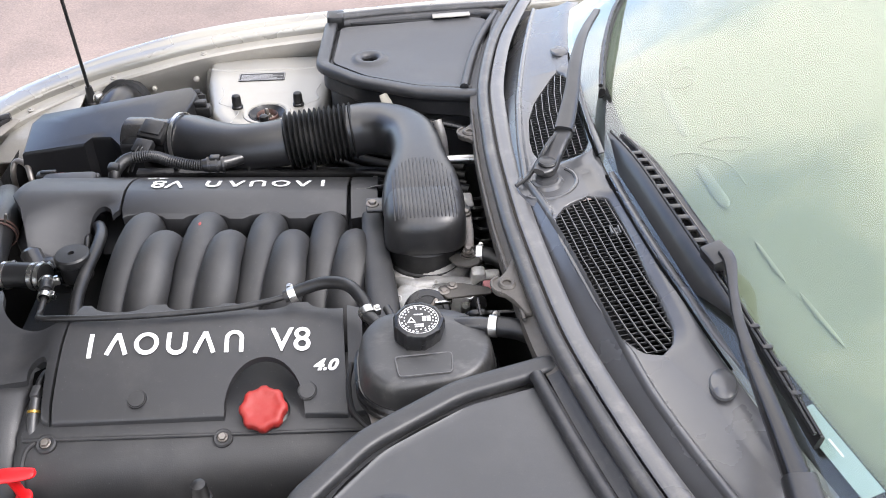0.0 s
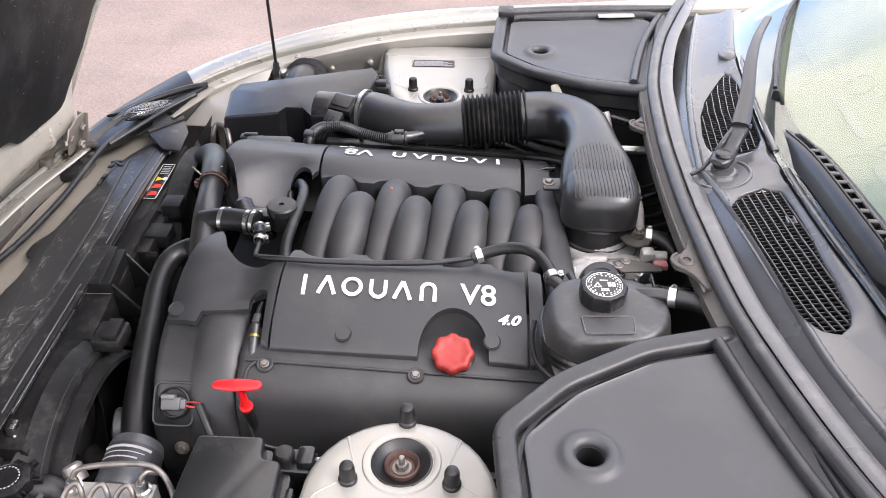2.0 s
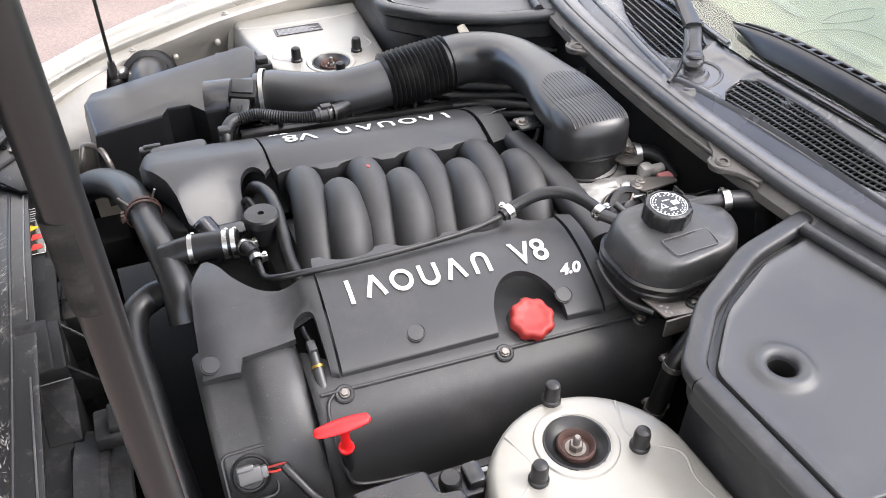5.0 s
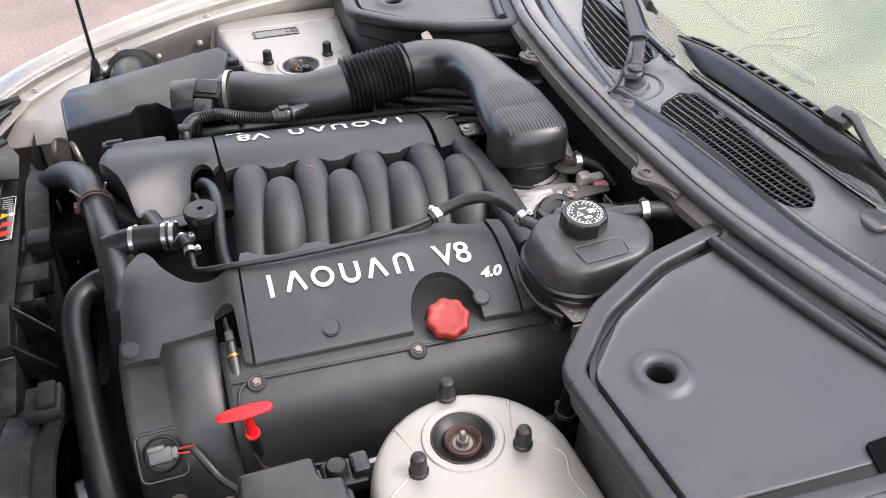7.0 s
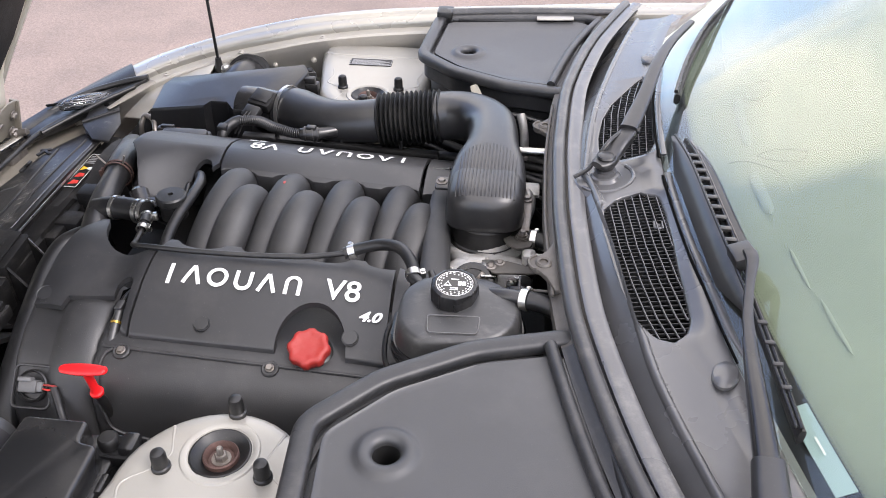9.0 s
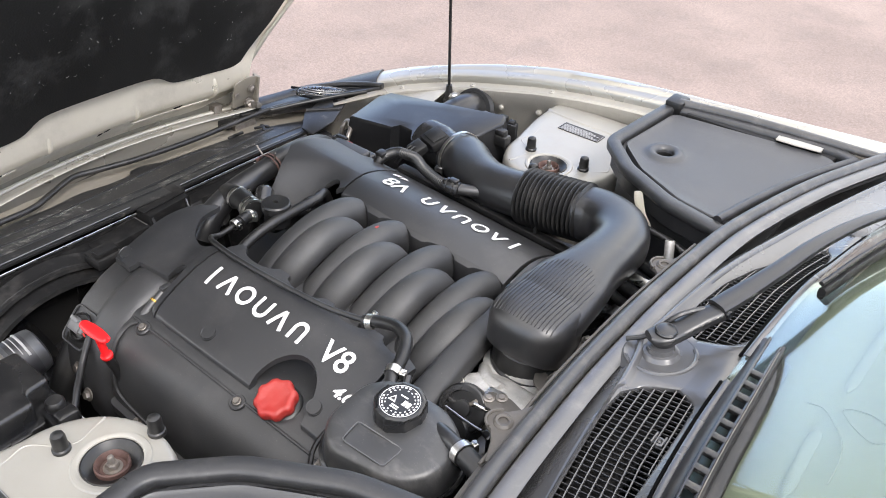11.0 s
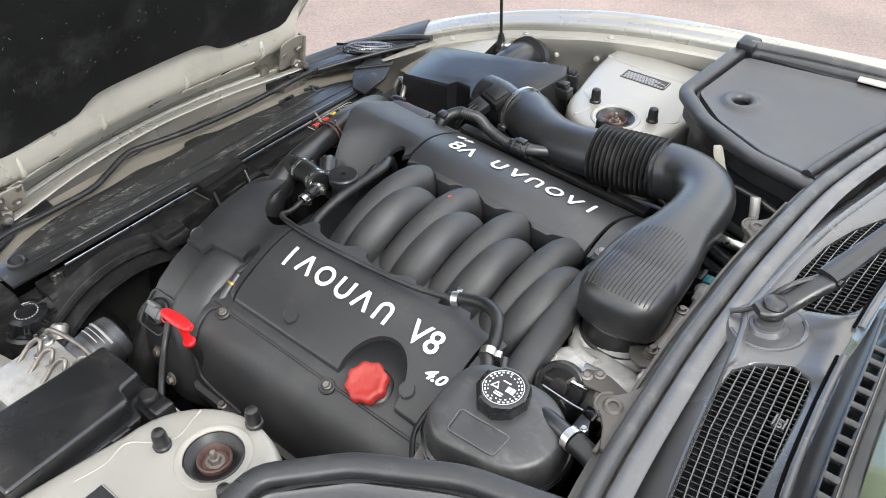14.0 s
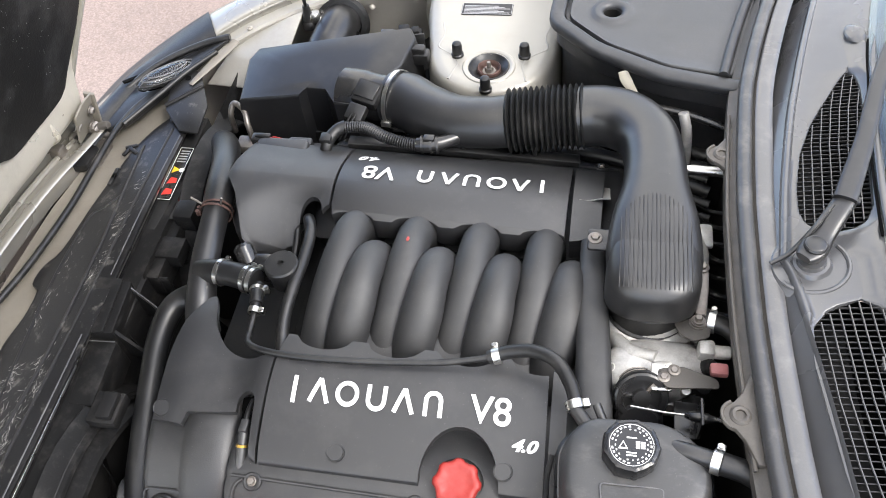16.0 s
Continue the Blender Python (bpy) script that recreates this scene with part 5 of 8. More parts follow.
def front_end():
    # painted crossmember
    o = [(-0.665, -0.49), (-0.670, 0.56), (-0.70, 0.60), (-0.80, 0.50), (-0.835, 0.36), (-0.855, 0.2), (-0.862, 0.0), (-0.855, -0.2), (-0.835, -0.36), (-0.80, -0.50), (-0.72, -0.56)]
    part("slam_panel", sheet(o, lambda x, y: slam_z(x, y) - 0.012, cuts_u=span(-0.85, -0.65, 8), cuts_v=span(-0.5, 0.5, 16), thick=0.01, bevel=0.003), M_GRIMY, car, "grimy champagne painted crossmember, darkened for the bonnet's shade")
    part("grille_gap", box(-0.885, -0.80, -0.45, 0.45, 0.50, 0.628, 0.004), M_DARK, car)
    rc = thing("radiator_cover", "dusty black plastic radiator cover with white dirt marks", "cover")
    front = spline([(-0.655, 0.49), (-0.70, 0.44), (-0.728, 0.37), (-0.742, 0.28), (-0.752, 0.19), (-0.762, 0.085), (-0.783, 0.045), (-0.785, 0.005), (-0.766, -0.012), (-0.762, -0.07), (-0.77, -0.13), (-0.758, -0.20), (-0.755, -0.26), (-0.745, -0.34), (-0.715, -0.42), (-0.67, -0.50)], 3)
    part("cover_panel", sheet([(-0.635, 0.49)] + [tuple(p) for p in front] + [(-0.605, -0.50)], lambda x, y: slam_z(x, y) + 0.003, cuts_u=span(-0.76, -0.625, 8), cuts_v=span(-0.45, 0.45, 14), thick=0.006, bevel=0.002), M_DUSTY, rc)
    for line, r in ((((-0.711, 0.368), (-0.698, 0.24), (-0.685, 0.11), (-0.676, -0.072), (-0.672, -0.20), (-0.676, -0.33), (-0.682, -0.46)), 0.0036),
                    (((-0.665, 0.42), (-0.660, 0.2), (-0.655, 0.0), (-0.650, -0.2), (-0.645, -0.46)), 0.0030),
                    (((-0.697, 0.225), (-0.722, 0.19), (-0.742, 0.165), (-0.746, 0.06), (-0.742, -0.03), (-0.728, -0.14), (-0.715, -0.24), (-0.71, -0.38)), 0.0026)):
        part("raised_fold", tube([(x, y, slam_z(x, y) + 0.003, r, r) for x, y in line], n=8), M_DUSTY, rc)
    part("worn_edge", tube([(x, y, slam_z(x, y) + 0.0045, 0.0016, 0.0012) for x, y in ((-0.640, 0.40), (-0.637, 0.2), (-0.632, 0.03))], n=6), M_LIP, rc, "edge worn pale")
    part("worn_edge", tube([(x, y, slam_z(x, y) + 0.0045, 0.0016, 0.0012) for x, y in ((-0.628, -0.10), (-0.622, -0.25), (-0.615, -0.42))], n=6), M_LIP, rc, "edge worn pale")
    # dusty end plate with a hole, beside the headlamp
    plate = [(-0.705, 0.545), (-0.672, 0.585), (-0.642, 0.565), (-0.600, 0.475), (-0.598, 0.40), (-0.642, 0.405), (-0.690, 0.46)]
    part("end_plate", sheet(plate, lambda x, y: 0.693 + 0.10 * (y - 0.45), cuts_v=(0.45, 0.5, 0.54), thick=0.006, bevel=0.0015), M_DUSTY, rc, "dusty black end plate")
    # no hole is cut: a black disc paints its shade
    part("plate_hole", lathe([(0.0065, 0.0), (0.0065, 0.0012), (0.0055, 0.0015), (0.001, 0.0012)], 14, Matrix.Translation((-0.668, 0.55, 0.7035))), M_RECESS_SHADE, rc)
    part("plate_fold", tube([(-0.695, 0.47, 0.696), (-0.655, 0.505, 0.700), (-0.625, 0.53, 0.7025)], 0.004, n=8), M_DUSTY, rc)
    for x, y, a in ((-0.738, 0.365, 20), (-0.728, 0.352, -35), (-0.742, 0.35, 70)):
        part("torn_clip", box(-0.013, 0.013, -0.004, 0.004, 0.0, 0.005, 0.0015), M_RUBBER, rc, "torn black clip", m=Matrix.Translation((x, y, slam_z(x, y) + 0.002)) @ pose(0, 0, 0, 0, 0, a))
    rng = random.Random(5)
    bm = bmesh.new()
    smears = [(rng.choice((-0.720, -0.664, -0.668, -0.70, -0.735)) + rng.gauss(0, 0.007), rng.triangular(-0.42, 0.30, -0.2), rng.uniform(0.3, 2.0)) for k in range(26)]
    for k in range(430):
        cx, cy, lean = smears[k % 26]
        x, y = cx + rng.gauss(0, 0.006), cy + rng.gauss(0, 0.018)
        if not (-0.742 < x < -0.645 and abs(y) < 0.42):
            continue
        a, q, w = rng.gauss(lean, 0.35), rng.uniform(0.001, 0.009), rng.uniform(0.0002, 0.0007)
        dx, dy = math.cos(a), math.sin(a)
        v = [(x - dx * q - dy * w, y - dy * q + dx * w), (x - dx * q + dy * w, y - dy * q - dx * w), (x + dx * q, y + dy * q)]
        bm.faces.new([bm.verts.new((p[0], p[1], slam_z(*p) + 0.0036)) for p in v])
    tagged(part("scuff_marks", bm, M_SCUFF, rc), "fine white scratches", kind="stuff")
    part("corner_block", box(-0.70, -0.60, -0.575, -0.50, 0.64, 0.694, 0.006), M_SHROUD, rc, "black corner moulding")
    for y in (0.45, -0.46):
        part("push_fastener", lathe([(0.019, -0.004), (0.019, 0.003), (0.015, 0.005), (0.010, 0.003), (0.009, 0.006), (0.003, 0.006)], 22, Matrix.Translation((-0.660, y, slam_z(-0.660, y) + (0.011 if y > 0 else 0.005)))), M_RUBBER, rc)
    for y0, y1 in ((0.245, 0.275), (0.262, 0.29)):
        part("tab", box(-0.735, -0.728, y0, y1, 0.684, 0.69, 0.001), M_RUBBER, rc)
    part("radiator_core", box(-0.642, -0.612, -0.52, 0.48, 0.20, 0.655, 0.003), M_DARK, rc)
    # bonnet front seal
    part("front_seal", tube([(-0.69, 0.56, 0.694), (-0.755, 0.485, 0.69), (-0.782, 0.40, 0.687), (-0.787, 0.30, 0.686), (-0.788, 0.20, 0.686), (-0.797, 0.10, 0.686), (-0.808, 0.02, 0.687), (-0.826, -0.06, 0.688), (-0.832, -0.11, 0.69), (-0.800, -0.18, 0.691), (-0.775, -0.24, 0.692), (-0.772, -0.35, 0.694), (-0.765, -0.45, 0.697), (-0.70, -0.55, 0.699)], 0.0068, n=10), M_RUBBER, rc, "black rubber bonnet seal")
    # shroud
    fs = thing("fan_shroud", "black plastic radiator fan shroud with a round duct", "fan shroud")
    part("top_rail", loft([[(x + 0.032 * (0.4 - y), y, z + 0.03 * (0.4 - y)) for x, z in ((-0.646, 0.58), (-0.646, 0.656), (-0.645, 0.658), (-0.643, 0.658), (-0.642, 0.648), (-0.604, 0.648), (-0.598, 0.642), (-0.598, 0.58))] for y in span(0.44, -0.46, 10)]), M_SHROUD, fs)
    part("chrome_edge", tube([(-0.6440 + 0.036 * (0.4 - y), y, 0.6600 + 0.03 * (0.4 - y), 0.0012, 0.003) for y in (0.42, 0.2, 0.0, -0.2, -0.40)], n=8), M_STEEL, fs, "thin bright metal edge")
    def skew(z0, z1, pts, r=0.004):
        return prism(rounded(pts, r), z0, z1, 0.003)
    part("step_block", skew(0.640, 0.686, [(-0.652, 0.022), (-0.590, 0.022), (-0.581, -0.086), (-0.636, -0.090)]), M_SHROUD, fs, "raised black block on the shroud")
    part("block_lid", skew(0.686, 0.690, [(-0.655, 0.025), (-0.606, 0.025), (-0.597, -0.088), (-0.639, -0.093)]), M_SHROUD, fs)
    part("block_foot", skew(0.600, 0.668, [(-0.628, -0.094), (-0.578, -0.092), (-0.570, -0.215), (-0.614, -0.215)]), M_SHROUD, fs)
    part("foot_edge", tube([(-0.627, -0.096, 0.6695, 0.0012, 0.0008), (-0.580, -0.094, 0.6695, 0.0012, 0.0008)], n=6, sub=2), M_LIP, fs, "pale worn edge")
    for y0, y1, x1 in ((0.012, 0.006, -0.535), (-0.075, -0.081, -0.528)):
        part("gusset", loft([[(-0.586, y0, 0.684), (x1, y0 - 0.015, 0.628), (-0.586, y0, 0.60)], [(-0.586, y1, 0.684), (x1, y1 - 0.015, 0.628), (-0.586, y1, 0.60)]]), M_SHROUD, fs, "thin triangular gusset")
    part("gusset_edge", tube([(-0.586, 0.009, 0.685), (-0.56, 0.002, 0.657), (-0.535, -0.006, 0.629)], 0.0012, n=6), M_LIP, fs)
    part("side_channel", box(-0.590, -0.565, 0.055, 0.20, 0.60, 0.655, 0.003), M_SHROUD, fs)
    for y in (0.06, 0.13, 0.195):
        part("channel_rib", box(-0.566, -0.548, y - 0.002, y + 0.002, 0.60, 0.65, 0.0008), M_SHROUD, fs)
    c = (-0.335, 0.455)
    n = 40
    def rim(q):
        return [(-0.588, c[0] + q * math.cos(2 * math.pi * j / n), c[1] + q * math.sin(2 * math.pi * j / n)) for j in range(n)]
    def sq(x):
        out = []
        for j in range(n):
            a = 2 * math.pi * j / n
            k = 1 / max(abs(math.cos(a)) / 0.30, abs(math.sin(a)) / 0.21)
            out.append((x, c[0] + k * math.cos(a), c[1] + k * math.sin(a)))
        return out
    def ringx(q, x):
        return [(x, p[1], p[2]) for p in rim(q)]
    part("duct_ring", loft([sq(-0.588), ringx(0.243, -0.580), ringx(0.236, -0.558), ringx(0.234, -0.540), ringx(0.228, -0.538), ringx(0.236, -0.55), ringx(0.222, -0.552), ringx(0.218, -0.515), ringx(0.210, -0.513), ringx(0.208, -0.56)], caps=False), M_SHROUD, fs, sharp=40)
    part("duct_ring", loft([[(x, 0.34 + (y - c[0]), z) for x, y, z in q] for q in (sq(-0.588), ringx(0.243, -0.580), ringx(0.236, -0.558), ringx(0.234, -0.540), ringx(0.228, -0.538), ringx(0.208, -0.56))], caps=False), M_SHROUD, fs, sharp=40)
    part("duct_back", box(-0.60, -0.59, -0.6, 0.6, 0.184, 0.62, 0), M_DARK, fs)
    part("clip_block", box(-0.55, -0.50, -0.255, -0.20, 0.676, 0.70, 0.004), M_SHROUD, fs)
    part("clip_top", box(-0.53, -0.505, -0.25, -0.205, 0.699, 0.712, 0.003), M_SHROUD, fs)
    part("clip_block", box(-0.575, -0.535, 0.18, 0.225, 0.640, 0.682, 0.004), M_SHROUD, fs)
    part("clip_block", box(-0.595, -0.54, 0.10, 0.15, 0.628, 0.660, 0.004), M_SHROUD, fs)
    for y in (-0.16, -0.06, 0.09, 0.24):
        part("rib", loft([[(-0.592, y, 0.662), (-0.592, y + 0.004, 0.662), (-0.592, y + 0.004, 0.50), (-0.592, y, 0.50)], [(-0.588, y, 0.655), (-0.588, y + 0.004, 0.655), (-0.555, y + 0.004, 0.50), (-0.555, y, 0.50)]]), M_SHROUD, fs)
    # fan
    fan = thing("cooling_fan", "black plastic cooling fan in its duct", "fan")
    part("hub", lathe([(0.055, -0.02), (0.055, 0.02), (0.045, 0.028), (0.01, 0.03)], 24, aim((-0.555, c[0], c[1]), (1, 0, 0))), M_PLASTIC, fan)
    part("hub_plate", lathe([(0.048, 0.0), (0.048, 0.012), (0.02, 0.014)], 24, aim((-0.525, c[0], c[1]), (1, 0, 0))), M_ZINC, fan)
    for k in range(7):
        a = 2 * math.pi * k / 7
        bl = loft([[(-0.57 + 0.03 * u, c[0] + q * math.cos(a + d + u * 0.28), c[1] + q * math.sin(a + d + u * 0.28)) for u, w in ((0, 0), (1, 0))] + [(-0.573 + 0.03 * u, c[0] + q * math.cos(a + d + u * 0.28), c[1] + q * math.sin(a + d + u * 0.28)) for u in (1, 0)] for q, d in ((0.05, 0.0), (0.12, 0.06), (0.195, 0.14))])
        part("blade", bl, M_PLASTIC, fan)
    # warning sticker
    st = thing("warning_label", "glossy black warning label with yellow and red symbols on the shroud", "label")
    part("backing", prism([(-0.6405, 0.2400), (-0.6095, 0.2400), (-0.6095, 0.3860), (-0.6405, 0.3860)], 0.6565, 0.6578, 0), M_STICKER, st)
    part("symbol", lathe([(0.006, 0), (0.006, 0.001), (0.001, 0.001)], 16, Matrix.Translation((-0.6150, 0.322, 0.6574))), M_WHITE, st)
    for x0, x1, y0, y1 in ((-0.6395, -0.6385, 0.2410, 0.3850), (-0.6115, -0.6105, 0.2410, 0.3850), (-0.6395, -0.6105, 0.2410, 0.2420), (-0.6395, -0.6105, 0.3840, 0.3850)):
        part("border", box(x0, x1, y0, y1, 0.6574, 0.6584, 0), M_WHITE, st)
    for y0, mt in ((0.2530, M_REDPRINT), (0.2830, M_REDPRINT), (0.3130, M_YELLOW)):
        part("symbol", prism([(-0.6345, y0), (-0.6145, y0 + 0.004), (-0.6165, y0 + 0.016), (-0.6305, y0 + 0.018)] if mt is M_REDPRINT else [(-0.6345, y0), (-0.6185, y0 + 0.009), (-0.6345, y0 + 0.018)], 0.6574, 0.6584, 0), mt, st)
    for k in range(5):
        part("print_line", box(-0.6345, -0.6155, 0.3440 + k * 0.0075, 0.3465 + k * 0.0075, 0.6574, 0.6584, 0), M_GREY, st)


front_end()


def headlamp(s):
    h = thing("headlamp", "clear headlamp unit in a black surround below the wing edge", "headlamp", "headlamps")
    o = [(-0.60, 0.655), (-0.655, 0.60), (-0.70, 0.53), (-0.755, 0.44), (-0.80, 0.40), (-0.855, 0.42), (-0.82, 0.52), (-0.75, 0.59), (-0.68, 0.63), (-0.62, 0.668)]
    part("surround", sheet([(x, s * y) for x, y in o], lambda x, y: 0.700 + 0.25 * (x + 0.72) * (1 if x > -0.72 else 0.6), thick=0.02, bevel=0.003), M_RUBBER, h)
    m = Matrix.Translation((-0.715, s * 0.555, 0.706)) @ pose(0, 0, 0, 0, 8, -s * -52)
    part("lens", lathe([(0.075, -0.006), (0.074, 0.004), (0.066, 0.010), (0.05, 0.015), (0.025, 0.018), (0.004, 0.019)], 32, m @ Matrix.Diagonal((1.0, 0.33, 1, 1))), M_LENS, h)
    part("reflector", lathe([(0.07, -0.005), (0.05, -0.001), (0.02, -0.002)], 32, m @ Matrix.Diagonal((1.0, 0.33, 1, 1))), M_SHROUD, h, "dark reflector")
    for q in (0.078, 0.062, 0.046):
        part("lens_rim", tube([m @ Vector((q * math.cos(a), 0.33 * q * math.sin(a), 0.006 if q > 0.07 else 0.012 + (0.062 - q) * 0.2)) for a in [2 * math.pi * k / 24 for k in range(25)]], 0.0016, n=6, sub=1), M_RUBBER if q > 0.07 else M_LIP, h)
    shell = []
    for a, b in zip(spline(INNER[2:8], 6), spline(OUTER[2:8], 6)):
        if not -0.90 < a[0] < -0.640:
            continue
        d = np.array([b[0] - a[0], b[1] - a[1]])
        k = np.linalg.norm(d)
        d /= k
        g = a[2] - b[2]
        prof = [(-0.012, -0.004), (0.0, 0.006), (0.03, 0.011), (0.55 * k, 0.013 - 0.5 * g), (0.8 * k, 0.011 - 0.85 * g), (k, 0.006 - g), (k + 0.016, -g - 0.008), (k + 0.024, -g - 0.05), (k + 0.020, -g - 0.12)]
        back = [(k + 0.016, -g - 0.12), (k + 0.019, -g - 0.05), (k + 0.010, -g - 0.012), (0.55 * k, 0.009 - 0.5 * g), (0.03, 0.007), (-0.008, -0.006)]
        shell.append([(a[0] + d[0] * u, s * (a[1] + d[1] * u), a[2] + w) for u, w in prof + back])
    part("housing", loft(shell), M_RUBBER, h, "black headlamp housing at the nose corner", sharp=50)
    # slot is a black bar on the surface, shade given by colour
    part("housing_slot", box(-0.028, 0.028, -0.005, 0.005, 0, 0.004, 0.001), M_RECESS_SHADE, h, m=Matrix.Translation((-0.800, s * 0.552, 0.6945)) @ pose(0, 0, 0, 0, 12, s * 55))
    part("outer_seal", tube([(-0.60, s * 0.662, 0.73), (-0.66, s * 0.645, 0.722), (-0.74, s * 0.60, 0.708), (-0.80, s * 0.54, 0.69), (-0.845, s * 0.45, 0.676)], 0.008, n=10), M_RUBBER, h)
    part("inner_seal", tube([(-0.62, s * 0.62, 0.722), (-0.67, s * 0.565, 0.712), (-0.72, s * 0.485, 0.703), (-0.77, s * 0.415, 0.69)], 0.006, n=10), M_RUBBER, h)
    part("wing_strip", tube([(-0.590, s * 0.662, 0.720, 0.012, 0.003), (-0.61, s * 0.62, 0.716, 0.014, 0.003), (-0.635, s * 0.57, 0.709, 0.010, 0.003), (-0.655, s * 0.53, 0.704, 0.006, 0.002)], n=12), M_GRIMY, h, "champagne painted strip")


headlamp(1)
headlamp(-1)


# ---- bonnet, raised on its front hinges ----
BW = smooth([(0.0, 0.395), (0.06, 0.395), (0.12, 0.415), (0.18, 0.455), (0.27, 0.535), (0.5, 0.695), (0.8, 0.80), (1.25, 0.84)])
BA = radians(70)


def bon(sv, y, lift=0.0):
    """A place on the raised bonnet: sv along it from its hinge, y across, lift towards the engine."""
    f = 0.05 * (y / 0.8) ** 2
    lx, lz = -0.925 + 0.045 * (y / 0.42) ** 2 * max(0, 1 - sv / 0.3), 0.70
    return Vector((lx + sv * math.cos(BA) + (lift + f) * math.sin(BA), y, lz + sv * math.sin(BA) - (lift + f) * math.cos(BA)))


FRAME_LIFT = smooth([(-0.02, -0.002), (0.02, 0.006), (0.05, 0.025), (0.074, 0.043), (0.092, 0.043), (0.125, 0.032), (0.165, 0.020), (0.25, 0.018), (1.3, 0.018)])


def build_bonnet():
    b = thing("bonnet", "raised champagne bonnet with a black foam liner under it", "bonnet")
    def skin(s0, s1, w, lift, thick, nu=26, nv=24, edge=0.0, front=None):
        bm = bmesh.new()
        g = []
        for i in range(nu + 1):
            row = []
            for j in range(nv + 1):
                t = -1 + 2 * j / nv
                a = s0 if front is None else front(t)
                sv = a + (s1 - a) * i / nu
                y = t * w(sv)
                row.append(bm.verts.new(bon(sv, y, (lift(sv) if callable(lift) else lift) - edge * (abs(t) ** 8))))
            g.append(row)
        for i in range(nu):
            for j in range(nv):
                bm.faces.new((g[i][j], g[i + 1][j], g[i + 1][j + 1], g[i][j + 1]))
        bmesh.ops.recalc_face_normals(bm, faces=bm.faces)
        old = bm.verts[:]
        bmesh.ops.extrude_face_region(bm, geom=bm.faces[:])
        for v in old:
            v.co += Vector((-math.sin(BA), 0, math.cos(BA))) * thick
        return bm
    part("outer_skin", skin(-0.03, 1.25, lambda q: BW(max(q, 0)) + 0.012, 0.0, 0.002), M_PAINT, b, "champagne painted bonnet skin")
    part("inner_frame", skin(-0.005, 1.24, lambda q: BW(max(q, 0)) - 0.004, FRAME_LIFT, 0.012, nu=90, edge=0.012), M_FRAME, b, "champagne painted inner frame", sharp=60)
    part("liner", skin(0.15, 1.20, lambda q: BW(q) - 0.045, 0.034, 0.016, 30, 60, edge=0.012, front=lambda t: 0.136 + 0.037 * (0.5 + 0.5 * math.tanh((0.42 - abs(t)) * 14)) - 0.02 * max(0, abs(t) - 0.7)), M_BONDLINER, b, "black foam bonnet liner with chalky scuffs")
    rng = random.Random(9)
    bm = bmesh.new()
    for k in range(330):
        cs, cy = ((0.42, 0.25), (0.33, -0.1), (0.30, 0.40), (0.55, 0.1), (0.5, -0.35))[k % 5]
        q, y = cs + rng.gauss(0, 0.07), cy + rng.gauss(0, 0.11)
        if q < 0.22 or abs(y) > 0.85 * BW(q) - 0.08:
            continue
        a, n, w = rng.uniform(0, math.pi), rng.uniform(0.0006, 0.0045), rng.uniform(0.0002, 0.0006)
        dx, dy = math.cos(a), math.sin(a)
        bm.faces.new([bm.verts.new(bon(q + u, y + v, 0.0346)) for u, v in ((-dx * n - dy * w, -dy * n + dx * w), (-dx * n + dy * w, -dy * n - dx * w), (dx * n, dy * n))])
    tagged(part("scuff_marks", bm, M_GREY, b), "chalky scuffs", kind="stuff")
    # pressed strip along the hinge edge, holes and dimples
    part("hem", tube([tuple(bon(-0.012, y, 0.014)) for y in span(-0.40, 0.40, 12)], 0.006, n=8, sub=1), M_PAINT, b)
    ax = Vector((math.sin(BA), 0, -math.cos(BA)))
    low = Vector((-0.58 * math.cos(BA) + 0.81 * math.sin(BA), 0, -0.58 * math.sin(BA) - 0.81 * math.cos(BA)))
    # frame stays uncut; black discs and bars paint the shade of its openings
    for y in (-0.25, 0.21):
        part("oval_hole", lathe([(0.0145, -0.002), (0.014, 0.0012), (0.012, 0.0016), (0.001, 0.0016)], 22, aim(bon(0.050, y, FRAME_LIFT(0.050)), low) @ Matrix.Diagonal((0.8, 1, 1, 1))), M_RECESS_SHADE, b, "black disc painting the shade of an oval access hole")
    for q, w in ((0.056, 0.014), (0.030, 0.010)):
        part("slot", box(-0.004, 0.004, -w, w, -0.001, 0.0016, 0.0008), M_RECESS_SHADE, b, m=aim(bon(q, 0.02 - 0.3 * (0.056 - q), FRAME_LIFT(q)), low))
    for y in (-0.33, -0.131, 0.089, 0.30):
        part("pressed_dimple", tube([tuple(bon(q, y, FRAME_LIFT(q) - 0.0045 + d)) for q, d in ((0.040, -0.004), (0.06, 0.0), (0.080, 0.0015), (0.098, 0.0), (0.115, -0.004))], 0.0065, n=10), M_FRAME, b)
    for y0, y1 in ((-0.36, -0.20), (0.10, 0.30)):
        part("pressed_bead", tube([tuple(bon(q, y, FRAME_LIFT(q) - 0.003)) for q, y in ((0.026, y0), (0.030, (y0 + y1) / 2), (0.036, y1))], 0.006, n=8), M_FRAME, b)
    for s in (1, -1):
        part("hinge_plate", prism(rounded([(-0.030, -0.040), (0.055, -0.044), (0.064, 0.0), (0.055, 0.036), (-0.030, 0.032)], 0.012), 0, 0.005, 0.002), M_GRIMY, b, m=aim(bon(0.045, s * 0.375, 0.042), ax) @ pose(0, 0, 0, 0, 0, 90 if s > 0 else -90))
